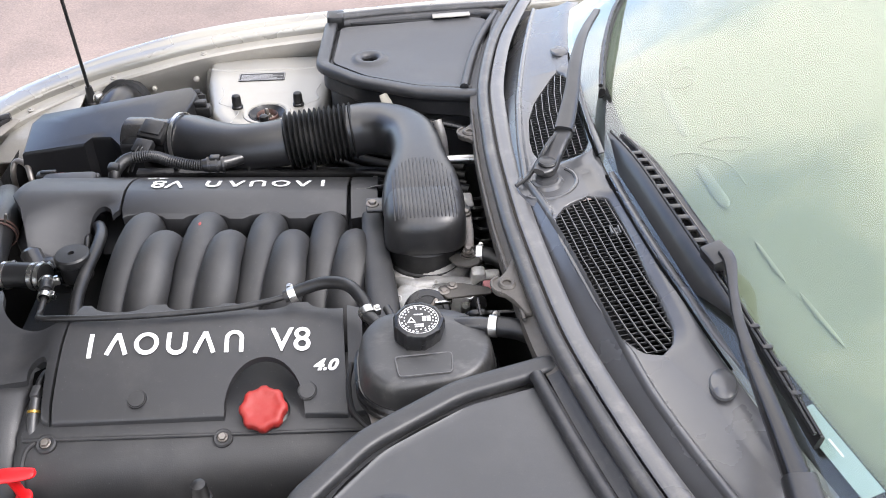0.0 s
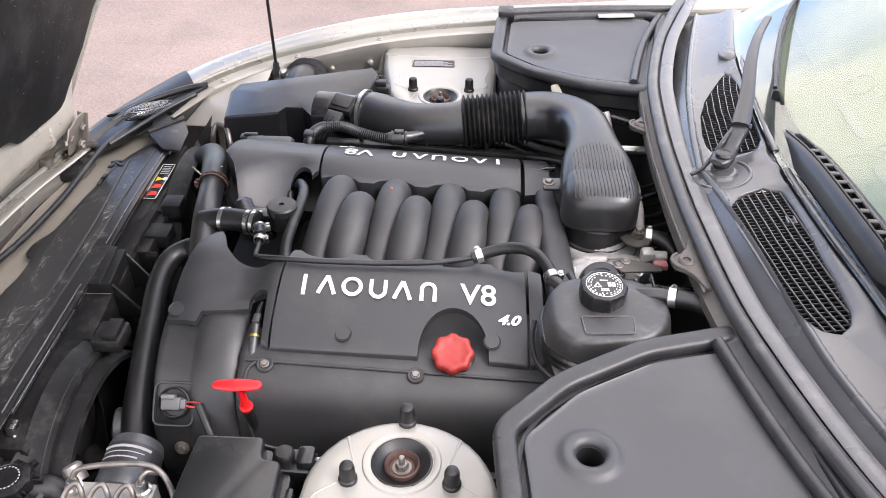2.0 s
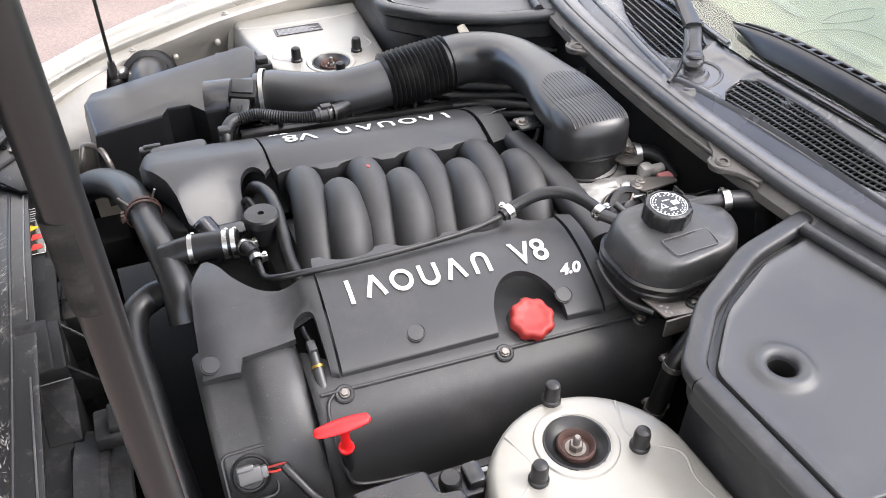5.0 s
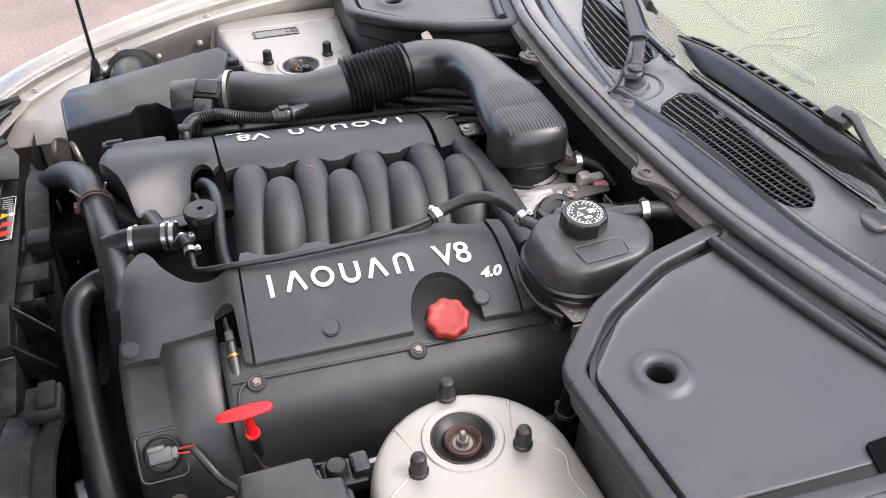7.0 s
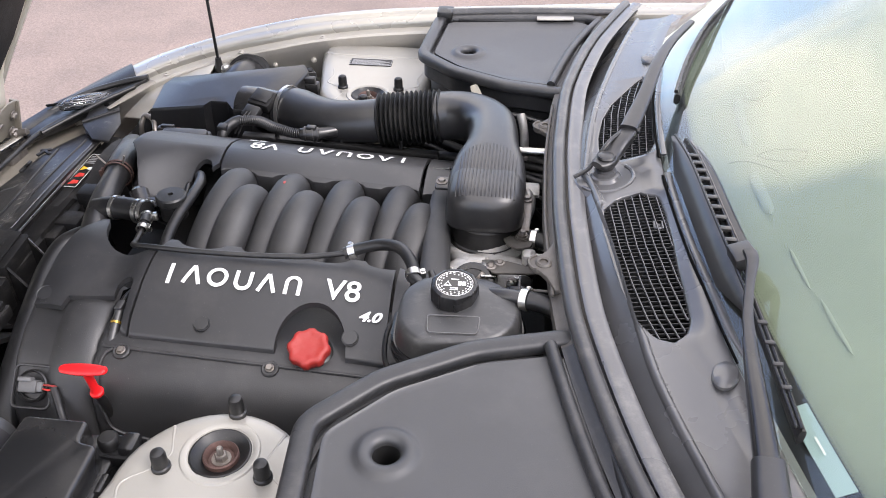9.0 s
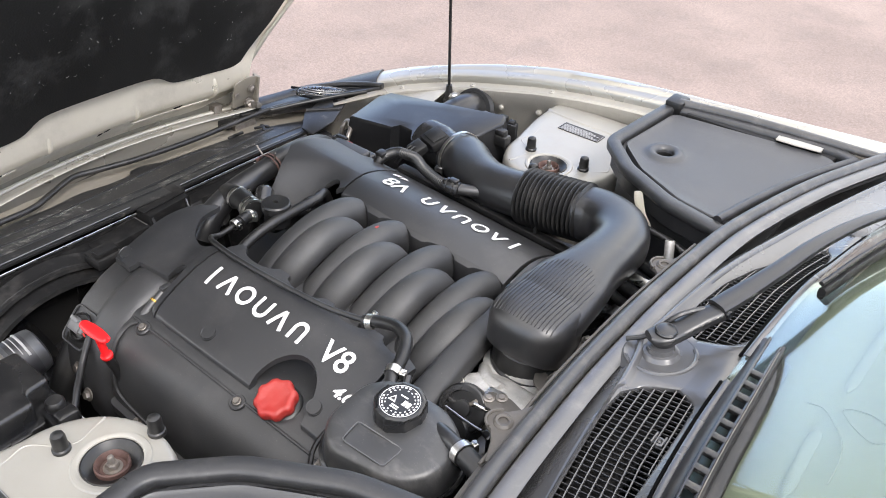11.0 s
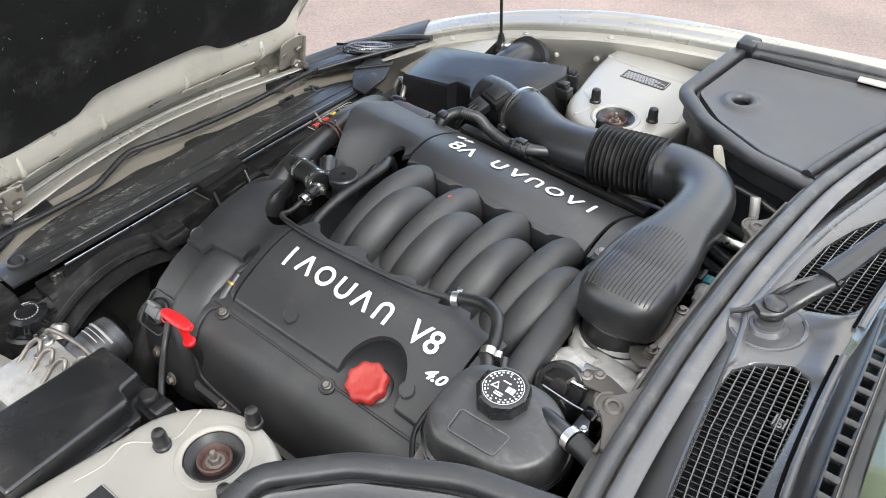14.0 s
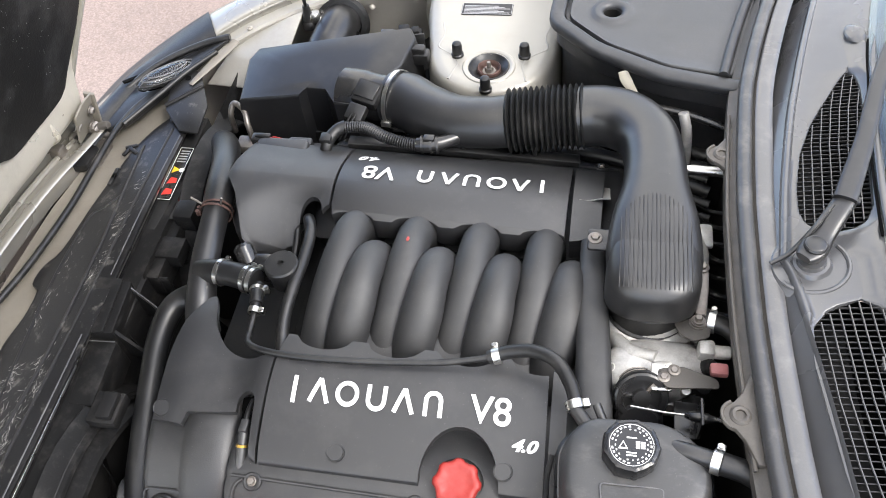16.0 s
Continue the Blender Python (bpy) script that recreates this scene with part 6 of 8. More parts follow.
        for dy, q in ((-0.024, 0.062), (0.020, 0.070), (0.012, 0.030)):
            bolt(bon(q, s * 0.375 + dy, 0.049), 0.008, 0.007, ax, 1.5, M_ZINC, b)
        part("plate_fold", tube([tuple(bon(q, s * 0.413, 0.040)) + (0.004, 0.012) for q in (-0.01, 0.03, 0.07, 0.10)], n=8, power=4, up=tuple(ax)), M_GRIMY, b)
        p = bon(0.015, s * 0.395, 0.045)
        part("hinge_arm", tube([tuple(p), (p.x + 0.03, s * 0.40, 0.700), (-0.84, s * 0.402, 0.681), (-0.806, s * 0.402, 0.668)], 0.0085, n=12), M_FLANGE, b, "grimy steel hinge arm")
        part("hinge_pivot", lathe([(0.013, -0.012), (0.015, -0.008), (0.015, 0.008), (0.008, 0.012)], 16, aim(tuple(p), (0, s, 0.2))), M_ZINC, b)
        part("hinge_link", tube([(p.x + 0.004, s * 0.388, 0.705, 0.010, 0.003), (-0.875, s * 0.375, 0.682, 0.009, 0.003), (-0.850, s * 0.36, 0.672, 0.007, 0.003)], n=10, power=4, up=(0, 1, 0)), M_ZINC, b, "flat steel hinge link")
        part("hinge_spring", tube([(-0.872 + 0.006 * math.cos(a), s * (0.385 - 0.0011 * a), 0.676 + 0.006 * math.sin(a)) for a in span(0, 30, 60)], 0.0016, n=6, sub=1), M_ZINC, b)
        bolt((-0.852, s * 0.358, 0.676), 0.007, 0.006, (0.2, 0, 1), 1.6, M_ZINC, b)
        part("hinge_cover", prism(rounded([(-0.862, s * 0.30), (-0.815, s * 0.305), (-0.812, s * 0.36), (-0.845, s * 0.375)], 0.006), 0.655, 0.674, 0.003), M_RUBBER, b, "black plastic hinge cover")
        part("hinge_bracket", joined(box(-0.91, -0.80, s * 0.37 - 0.05, s * 0.37 + 0.02, 0.64, 0.668, 0.006), box(-0.90, -0.87, s * 0.37 - 0.055, s * 0.37 - 0.03, 0.65, 0.70, 0.004)), M_ZINC, b, "grimy steel hinge bracket")
    # inner lip at the bonnet's side edges
    for s in (1, -1):
        part("edge_lip", tube([tuple(bon(q, s * (BW(q) - 0.004), 0.010)) for q in span(0.02, 1.2, 14)], 0.006, n=8, sub=1), M_PAINT, b)


build_bonnet()


def gas_strut():
    g = thing("gas_strut", "black gas strut holding up the bonnet", "gas strut")
    x, y = -0.424, -0.735
    part("sleeve", tube([(x, y, 1.110), (x, y, 1.125), (x, y, 1.55), (x - 0.02, y - 0.002, 1.70)], 0.0098, n=20, sub=2, up=(1, 0, 0)), M_STRUT, g)
    part("ferrule", tube([(x, y, 1.097), (x, y, 1.112)], 0.0108, n=20, sub=1, up=(1, 0, 0)), M_STRUT, g)
    part("piston_rod", tube([(x - 0.012, y + 0.004, 0.66), (x, y, 1.10)], 0.0046, n=14, sub=2, up=(1, 0, 0)), M_STRUT, g)
    part("ball_socket", lathe([(0.011, -0.02), (0.014, -0.01), (0.014, 0.008), (0.008, 0.014)], 16, Matrix.Translation((x - 0.012, y + 0.004, 0.665))), M_STRUT, g)
    part("scuffed_print", tube([(x, y, 1.325), (x, y, 1.375)], 0.0099, n=20, sub=1, up=(1, 0, 0)), M_SHROUD, g, "worn faded print")


gas_strut()


# ---- antenna ----
def antenna():
    a = thing("antenna", "thin black whip aerial on the wing edge", "aerial")
    part("mast", tube([(-0.4385, 0.742, 0.745, 0.0042), (-0.437, 0.72, 1.2, 0.0038), (-0.436, 0.70, 1.65, 0.003)], n=10, sub=4, up=(1, 0, 0)), M_PLASTIC, a)
    part("base", lathe([(0.013, -0.022), (0.013, 0.0), (0.0095, 0.012), (0.0075, 0.03)], 18, Matrix.Translation((-0.439, 0.743, 0.728))), M_RUBBER, a)
    part("nut", lathe([(0.016, -0.012), (0.017, 0.0), (0.012, 0.008)], 16, Matrix.Translation((-0.425, 0.748, 0.73))), M_STEEL, a, "bright aerial nut")
    part("grommet", lathe([(0.018, -0.02), (0.018, -0.008), (0.014, -0.002)], 18, Matrix.Translation((-0.439, 0.743, 0.722))), M_RUBBER, a)


antenna()


# ---- air filter box with its flow sensor ----
def airbox():
    a = thing("air_filter_box", "black plastic air filter box with a mass flow sensor", "air filter box")
    top = [(-0.490, 0.422), (-0.364, 0.428), (-0.352, 0.446), (-0.310, 0.440), (-0.285, 0.405), (-0.245, 0.395), (-0.205, 0.45), (-0.165, 0.50), (-0.15, 0.575), (-0.165, 0.604), (-0.488, 0.565), (-0.502, 0.535)]
    def tz(x, y):
        return 0.775 + 0.09 * (x + 0.43) + 0.10 * (y - 0.45)
    low = [(x * 1.0 + (-0.33 - x) * -0.06, y + (0.49 - y) * -0.06) for x, y in top]
    rings = []
    mid = [(x + (-0.33 - x) * -0.02, y + (0.49 - y) * -0.02) for x, y in top]
    for q, w in ((low, -0.16), (mid, -0.03), (top, -0.010), (top, -0.006)):
        rings.append([(x, y, tz(x, y) + w) for x, y in q])
    c = (-0.33, 0.49)
    for k, w in ((0.985, -0.002), (0.96, 0.0), (0.5, 0.001)):
        rings.append([(c[0] + (x - c[0]) * k, c[1] + (y - c[1]) * k, tz(x, y) * k + tz(*c) * (1 - k) + w) for x, y in top])
    part("lid", loft(rings), M_BOX, a, sharp=35)
    part("base", prism([(-0.48, 0.43), (-0.16, 0.45), (-0.14, 0.58), (-0.17, 0.60), (-0.48, 0.56)], 0.48, 0.67, 0.01), M_PLASTIC, a)
    part("outlet", lathe([(0.050, -0.03), (0.050, 0.02), (0.048, 0.025), (0.047, 0.045), (0.047, 0.09)], 30, aim((-0.245, 0.448, 0.768), (0.97, -0.22, 0.05))), M_PLASTIC, a)
    part("sensor_block", box(-0.026, 0.026, -0.024, 0.024, -0.004, 0.018, 0.005), M_SHROUD, a, m=Matrix.Translation((-0.210, 0.402, 0.808)) @ pose(0, 0, 0, 18, 6, -16))
    part("sensor_lid", box(-0.020, 0.020, -0.016, 0.018, 0.018, 0.022, 0.002), M_RUBBER, a, m=Matrix.Translation((-0.210, 0.402, 0.808)) @ pose(0, 0, 0, 18, 6, -16))
    part("sensor_plug", box(-0.02, 0.016, -0.062, -0.028, 0.002, 0.022, 0.004), M_RUBBER, a, m=Matrix.Translation((-0.210, 0.402, 0.808)) @ pose(0, 0, 0, 22, 6, -16))
    for dx in (-0.008, 0.0):
        part("wire", tube([(-0.222 + dx, 0.345, 0.815), (-0.232 + dx, 0.325, 0.80), (-0.245 + dx, 0.315, 0.775)], 0.002, n=6), M_RUBBER, a)
    k = Matrix.Translation((-0.176, 0.628, 0.772)) @ pose(0, 0, 0, 0, 0, 10)
    part("relay_block", joined(box(-0.030, 0.024, -0.014, 0.014, -0.05, 0.010, 0.004), box(-0.022, 0.000, -0.010, 0.010, 0.008, 0.024, 0.003), box(0.004, 0.020, -0.012, 0.008, 0.008, 0.019, 0.003)), M_SHROUD, a, m=k)
    part("relay_bracket", box(-0.036, 0.030, -0.019, -0.015, -0.06, 0.016, 0.001), M_RUBBER, a, m=k)
    for x, y in ((-0.215, 0.600), (-0.145, 0.555)):
        part("spring_clip", joined(box(x - 0.022, x + 0.022, y - 0.012, y + 0.014, 0.765, 0.79, 0.004), box(x - 0.015, x + 0.015, y - 0.008, y + 0.010, 0.788, 0.803, 0.003)), M_RUBBER, a)
    # snorkel behind the box
    part("snorkel", tube([(-0.39, 0.60, 0.665, 0.045), (-0.378, 0.66, 0.70, 0.046), (-0.368, 0.72, 0.712, 0.046), (-0.365, 0.77, 0.70, 0.046)], n=20, up=(1, 0, 0)), M_PLASTIC, a, "black curved snorkel pipe")
    part("snorkel_collar", lathe([(0.047, -0.012), (0.060, -0.010), (0.064, 0.0), (0.058, 0.010), (0.047, 0.012)], 32, aim((-0.366, 0.757, 0.702), (0.0, -0.9, 0.35)), closed=True), M_RUBBER, a)


airbox()


# ---- intake duct: smooth pipe, bellows, flattened ribbed elbow ----
def duct():
    d = thing("intake_duct", "black plastic intake duct with a ribbed bellows and flattened elbow", "intake duct")
    part("inlet_pipe", tube([(-0.178, 0.434, 0.774, 0.054, 0.050), (-0.145, 0.424, 0.778, 0.056, 0.052), (-0.10, 0.392, 0.783, 0.053, 0.050), (-0.04, 0.362, 0.791, 0.049, 0.047), (0.02, 0.352, 0.800, 0.048, 0.046), (0.066, 0.352, 0.806, 0.049, 0.047)], n=28), M_DUCT, d)
    pts = []
    n = 14
    for k in range(2 * n + 1):
        f = k / (2 * n)
        r = 0.0595 if k % 2 else 0.0490
        pts.append((0.058 + 0.138 * f, 0.352 + 0.004 * f, 0.806 + 0.016 * f, r, r * 0.97))
    dense = []
    for k in range(len(pts) - 1):
        a, b = np.array(pts[k]), np.array(pts[k + 1])
        for t in (0.0, 0.3, 0.7):
            dense.append(tuple(a + (b - a) * t * 1.0)[:3] + tuple((a + (b - a) * (0.5 - 0.5 * math.cos(math.pi * t)))[3:]))
    part("bellows", tube(dense + pts[-1:], n=32, sub=1), M_RUBBER, d, "black ribbed rubber bellows", sharp=60)
    part("elbow", tube([(0.186, 0.354, 0.822, 0.050, 0.048), (0.225, 0.352, 0.828, 0.050, 0.047), (0.268, 0.332, 0.834, 0.051, 0.045), (0.300, 0.286, 0.842, 0.049, 0.042), (0.310, 0.225, 0.850, 0.048, 0.039), (0.311, 0.16, 0.858, 0.051, 0.036),
                        (0.310, 0.10, 0.862, 0.0625, 0.034), (0.309, 0.05, 0.861, 0.0680, 0.0325), (0.309, 0.015, 0.858, 0.0685, 0.030), (0.309, -0.012, 0.852, 0.062, 0.022)], n=36, sub=6, power=2.6, level=True), M_DUCT, d, sharp=60)
    # skirt of the elbow over the throttle
    def crown(x, y):
        r = ((abs(x - 0.309) / 0.0675) ** 2.5 + (abs(min(0.0, y + 0.004)) / 0.062) ** 2.5) ** 0.4
        sink = 0.006 * min(1.0, max(0.0, y - 0.020) / 0.05)
        return 0.838 + (0.0545 - sink) * max(0.0, 1 - r ** 3.7) ** (1 / 3.7)
    prof = []
    for k, z in ((0.88, 0.822), (0.90, 0.804), (0.97, 0.803), (0.995, 0.806), (1.0, 0.812), (1.0, 0.838), (0.985, 0), (0.96, 0), (0.92, 0), (0.86, 0), (0.76, 0), (0.62, 0), (0.45, 0), (0.25, 0), (0.06, 0)):
        ring = []
        for a in [2 * math.pi * j / 44 for j in range(44)]:
            x = 0.309 + k * 0.0675 * math.copysign(abs(math.cos(a)) ** 0.8, math.cos(a))
            y = -0.004 + k * (0.075 if math.sin(a) > 0 else 0.062) * math.copysign(abs(math.sin(a)) ** 0.8, math.sin(a))
            ring.append((x, y, z - 0.02 * math.sin(a) * (z < 0.83) if z else crown(x, y)))
        prof.append(ring)
    part("elbow_skirt", loft(prof), M_DUCT, d, sharp=60)
    for k in range(17):
        x = 0.309 + (k - 8) * 0.0062
        e = math.sqrt(max(0, 1 - ((k - 8) / 9.0) ** 2))
        pts = []
        for y in span(-0.038 - 0.012 * e, 0.040 + 0.078 * e, 24):
            q = (x - 0.309) / lerp([(-0.02, 0.062), (0.015, 0.0685), (0.05, 0.068), (0.10, 0.0625)], y)
            h = (1 - abs(q) ** 2.6) ** (1 / 2.6)
            zc = lerp([(-0.02, 0.850), (0.005, 0.858), (0.04, 0.861), (0.10, 0.862), (0.16, 0.858)], y)
            hh = lerp([(-0.02, 0.020), (0.005, 0.029), (0.04, 0.032), (0.10, 0.034), (0.16, 0.036)], y)
            pts.append((x, y, max(zc + h * hh, crown(x, y)) + 0.0002))
        part("pad_rib", tube(pts, 0.0010, n=6, sub=1), M_DUCT, d)
    # wire clamp at the flow sensor
    part("hose_clamp", lathe([(0.0575, -0.004), (0.0595, -0.004), (0.0595, 0.004), (0.0575, 0.004)], 34, aim((-0.163, 0.430, 0.776), (0.94, -0.30, 0.08)) @ Matrix.Diagonal((0.95, 0.98, 1, 1)), closed=True), M_STEEL, d, "bright band clamp")
    part("clamp_screw", box(-0.01, 0.01, -0.006, 0.006, -0.006, 0.006, 0.002), M_STEEL, d, m=Matrix.Translation((-0.178, 0.378, 0.762)))
    part("support_bracket", prism(rounded([(0.213, 0.055), (0.262, 0.055), (0.262, 0.095), (0.213, 0.095)], 0.005), 0.826, 0.832, 0.002), M_PLASTIC, d)
    bolt((0.224, 0.076, 0.832), 0.007, 0.006, parent=d)
    part("foot_bracket", prism(rounded([(0.342, -0.040), (0.352, -0.064), (0.371, -0.074), (0.393, -0.066), (0.401, -0.020), (0.386, -0.012), (0.372, -0.028)], 0.006), 0.796, 0.801, 0.0015), M_FLANGE, d, "dark stained steel foot bracket")
    for k, r in enumerate((0.0125, 0.0105, 0.0085)):
        part("washer", lathe([(r, 0), (r, 0.0022), (r * 0.5, 0.0024)], 20, Matrix.Translation((0.377, -0.043, 0.801 + 0.0036 * k))), M_ZINC, d)
    bolt((0.377, -0.043, 0.811), 0.0055, 0.006, washer=1.0, parent=d)
    part("bracket_arm", tube([(0.380, -0.035, 0.810, 0.008, 0.003), (0.384, 0.0, 0.820, 0.007, 0.003), (0.382, 0.035, 0.828, 0.009, 0.003)], n=10, power=4), M_ZINC, d)
    bolt((0.382, 0.035, 0.831), 0.006, 0.006, parent=d)


duct()


def corrugated(name, pts, r, parent, label="", pitch=0.0055, n=12):
    """A convoluted hose."""
    s = spline(pts, 140)
    out, acc, k = [], 0.0, 0
    last = np.array(s[0][:3])
    out.append((*s[0][:3], r))
    for p in s[1:]:
        acc += np.linalg.norm(np.array(p[:3]) - last)
        last = np.array(p[:3])
        if acc >= pitch / 2:
            acc = 0
            k += 1
            out.append((*p[:3], r * (0.84 if k % 2 else 1.0)))
    return part(name, tube(out, n=n, sub=1), M_RUBBER, parent, label, sharp=70)


def breather():
    b = thing("breather_hose", "black corrugated breather hose into the intake duct", "hose")
    part("elbow_fitting", tube([(-0.268, 0.274, 0.750), (-0.268, 0.276, 0.772), (-0.267, 0.284, 0.790), (-0.260, 0.302, 0.798), (-0.249, 0.316, 0.802), (-0.236, 0.322, 0.804)], 0.0115, n=14, up=(0, 1, 0)), M_RUBBER, b)
    part("fitting_collar", lathe([(0.014, 0), (0.015, 0.006), (0.015, 0.018), (0.013, 0.022)], 18, Matrix.Translation((-0.270, 0.274, 0.755))), M_PLASTIC, b)
    part("elbow_lug", box(-0.278, -0.256, 0.280, 0.302, 0.794, 0.808, 0.004), M_RUBBER, b)
    corrugated("ribbed_hose", [(-0.240, 0.320, 0.803), (-0.20, 0.320, 0.805), (-0.16, 0.302, 0.802), (-0.12, 0.294, 0.796), (-0.093, 0.293, 0.795)], 0.0118, b, pitch=0.0042)
    part("end_fitting", tube([(-0.10, 0.293, 0.795, 0.0125), (-0.085, 0.294, 0.795, 0.0145), (-0.07, 0.296, 0.795, 0.0145), (-0.055, 0.301, 0.795, 0.0125), (-0.03, 0.318, 0.793, 0.0125)], n=14), M_PLASTIC, b)
    for x in (-0.090, -0.074, -0.062):
        part("fitting_rib", tube([(x - 0.002, 0.294, 0.795), (x + 0.002, 0.2945, 0.795)], 0.0162, n=16, sub=1), M_PLASTIC, b)
    part("fitting_lug", box(-0.086, -0.066, 0.288, 0.302, 0.806, 0.814, 0.002), M_PLASTIC, b)


breather()


# ---- expansion tank ----
def tank():
    t = thing("expansion_tank", "black plastic coolant expansion tank with a printed cap", "expansion tank")
    o = rounded([(0.188, -0.258), (0.218, -0.222), (0.335, -0.222), (0.386, -0.258), (0.392, -0.325), (0.352, -0.372), (0.238, -0.384), (0.192, -0.345)], 0.03, 5)
    c = (0.292, -0.302)
    def ring(k, z, slope=0.0):
        return [(c[0] + (x - c[0]) * k, c[1] + (y - c[1]) * k, z + slope * (y - c[1]) + 0.04 * (x - c[0])) for x, y in o]
    part("lower_half", loft([ring(0.70, 0.735), ring(0.86, 0.745), ring(0.92, 0.765), ring(0.94, 0.795)]), M_PLASTIC, t)
    part("weld_seam", loft([ring(0.97, 0.788), ring(1.0, 0.790), ring(1.0, 0.796), ring(0.98, 0.798), ring(0.98, 0.800), ring(1.0, 0.802), ring(1.0, 0.808), ring(0.96, 0.811)]), M_PLASTIC, t, sharp=25)
    part("upper_half", loft([ring(0.945, 0.806), ring(0.93, 0.820), ring(0.91, 0.835), ring(0.885, 0.845), ring(0.85, 0.851, 0.03), ring(0.80, 0.8545, 0.05), ring(0.60, 0.856, 0.05), ring(0.3, 0.857, 0.05)]), M_TANK, t, sharp=60)
    m = aim((0.281, -0.278, 0.850), (0, -0.05, 1))
    part("neck", lathe([(0.032, -0.012), (0.032, 0.004), (0.028, 0.008)], 28, m), M_PLASTIC, t)
    grip = lambda a: 1 + 0.035 * (math.cos(9 * a) > 0.75)
    cap = part("cap", lathe([(0.0335, 0.004), (0.0345, 0.006), (0.0345, 0.026), (0.0325, 0.030), (0.029, 0.0315), (0.0285, 0.0305), (0.002, 0.0305)], 108, m, grip), M_PLASTIC, t, "black screw cap with white printing", sharp=40)
    for r0, n, w, ph in ((0.0235, 26, 0.0030, 0.0), (0.0195, 20, 0.0022, 0.1)):
        for k in range(n):
            if k % 7 == 6:
                continue
            a = 2 * math.pi * k / n + ph
            part("print_bar", box(-w * 0.35, w * 0.35, -w / 2, w / 2, 0, 0.0005, 0), M_WHITE, cap, m=m @ Matrix.Translation((r0 * math.cos(a), r0 * math.sin(a), 0.0305)) @ pose(0, 0, 0, 0, 0, math.degrees(a)))
    part("print_ring", lathe([(0.0262, 0), (0.0268, 0), (0.0268, 0.0005), (0.0262, 0.0005)], 48, m @ Matrix.Translation((0, 0, 0.0305)), closed=True), M_WHITE, cap)
    part("warning_triangle", loft([[(x * k, y * k, z) for x, y in ((-0.006, -0.005), (0.006, -0.005), (0.0, 0.006))] for k, z in ((1, 0), (1, 0.0005), (0.62, 0.0005), (0.62, 0.0))], closed=True), M_WHITE, cap, m=m @ Matrix.Translation((-0.010, -0.001, 0.0305)))
    part("manual_symbol", joined(box(0.005, 0.010, -0.004, 0.005, 0, 0.0005, 0), box(0.0112, 0.0162, -0.004, 0.005, 0, 0.0005, 0)), M_WHITE, cap, m=m @ Matrix.Translation((0, 0, 0.0305)))
    for k in (0.009, -0.010, -0.0135):
        part("print_bar", box(-0.006, 0.006, k - 0.0009, k + 0.0009, 0, 0.0005, 0), M_WHITE, cap, m=m @ Matrix.Translation((0, 0, 0.0305)))
    # moulded label frame on the sloping face
    lab = [(0.246, -0.321), (0.322, -0.321), (0.320, -0.356), (0.250, -0.356)]
    lz = lambda x, y: 0.8560 + 0.05 * (y + 0.302) + 0.04 * (x - 0.292)
    p = rounded(lab, 0.006)
    part("label_frame", tube([(x, y, lz(x, y)) for x, y in p + p[:1]], 0.0010, n=6, sub=1), M_LIP, t, "pale moulded label outline")
    part("outlet_pipe", tube([(0.330, -0.262, 0.850), (0.36, -0.273, 0.858), (0.40, -0.285, 0.862)], 0.0115, n=14), M_DUCT, t)
    part("inlet_pipe", tube([(0.232, -0.244, 0.835), (0.218, -0.226, 0.837), (0.205, -0.21, 0.838)], 0.0095, n=14), M_DUCT, t)
    part("vent_stub", tube([(0.252, -0.238, 0.835), (0.243, -0.222, 0.842), (0.238, -0.212, 0.846)], 0.006, n=10), M_DUCT, t)
    clip_ring((0.384, -0.281, 0.861), (0.9, -0.3, 0.12), 0.0145, 0.011, t)
    part("outlet_hose", tube([(0.388, -0.282, 0.861), (0.42, -0.29, 0.858), (0.445, -0.30, 0.845), (0.455, -0.305, 0.80)], 0.0145, n=14), M_RUBBER, t)
    br = part("bracket", prism(rounded([(0.206, -0.350), (0.318, -0.356), (0.318, -0.402), (0.290, -0.410), (0.216, -0.400)], 0.004), 0.781, 0.785, 0.001), M_ZINC, t, "worn dark steel mounting bracket")
    part("bracket_lip", box(0.212, 0.290, -0.409, -0.405, 0.755, 0.785, 0.001), M_ZINC, br)
    part("bracket_boss", lathe([(0.012, 0), (0.0115, 0.003), (0.009, 0.004), (0.0085, 0.001), (0.001, 0.001)], 22, Matrix.Translation((0.268, -0.390, 0.785))), M_RUBBER, br)
    bolt((0.268, -0.390, 0.786), 0.0045, 0.003, washer=1.0, parent=br)
    for k in range(4):
        part("print_bar", box(-0.0025, 0.0025, -0.0016, 0.0016, 0, 0.0006, 0), M_GREY, br, m=Matrix.Translation((0.222 + 0.006 * (k % 2), -0.378 - 0.006 * k, 0.785)) @ pose(0, 0, 0, 0, 0, 25 * k))
    part("torn_foil", tube([(0.280, -0.407, 0.772, 0.012, 0.0015), (0.288, -0.410, 0.752, 0.018, 0.0015), (0.298, -0.412, 0.735, 0.014, 0.0015), (0.303, -0.416, 0.716, 0.008, 0.0015)], n=8, power=5, up=(0, 1, 0)), M_STEEL, t, "torn bright foil below the bracket")
    part("drain_hose", tube([(0.362, -0.345, 0.80), (0.375, -0.352, 0.815), (0.384, -0.350, 0.80), (0.388, -0.345, 0.74)], 0.007, n=10), M_DUCT, t)
    part("strap", tube([(0.185, -0.265, 0.79), (0.180, -0.30, 0.785), (0.186, -0.345, 0.78), (0.21, -0.38, 0.778)], 0.004, n=8), M_RUBBER, t)


tank()


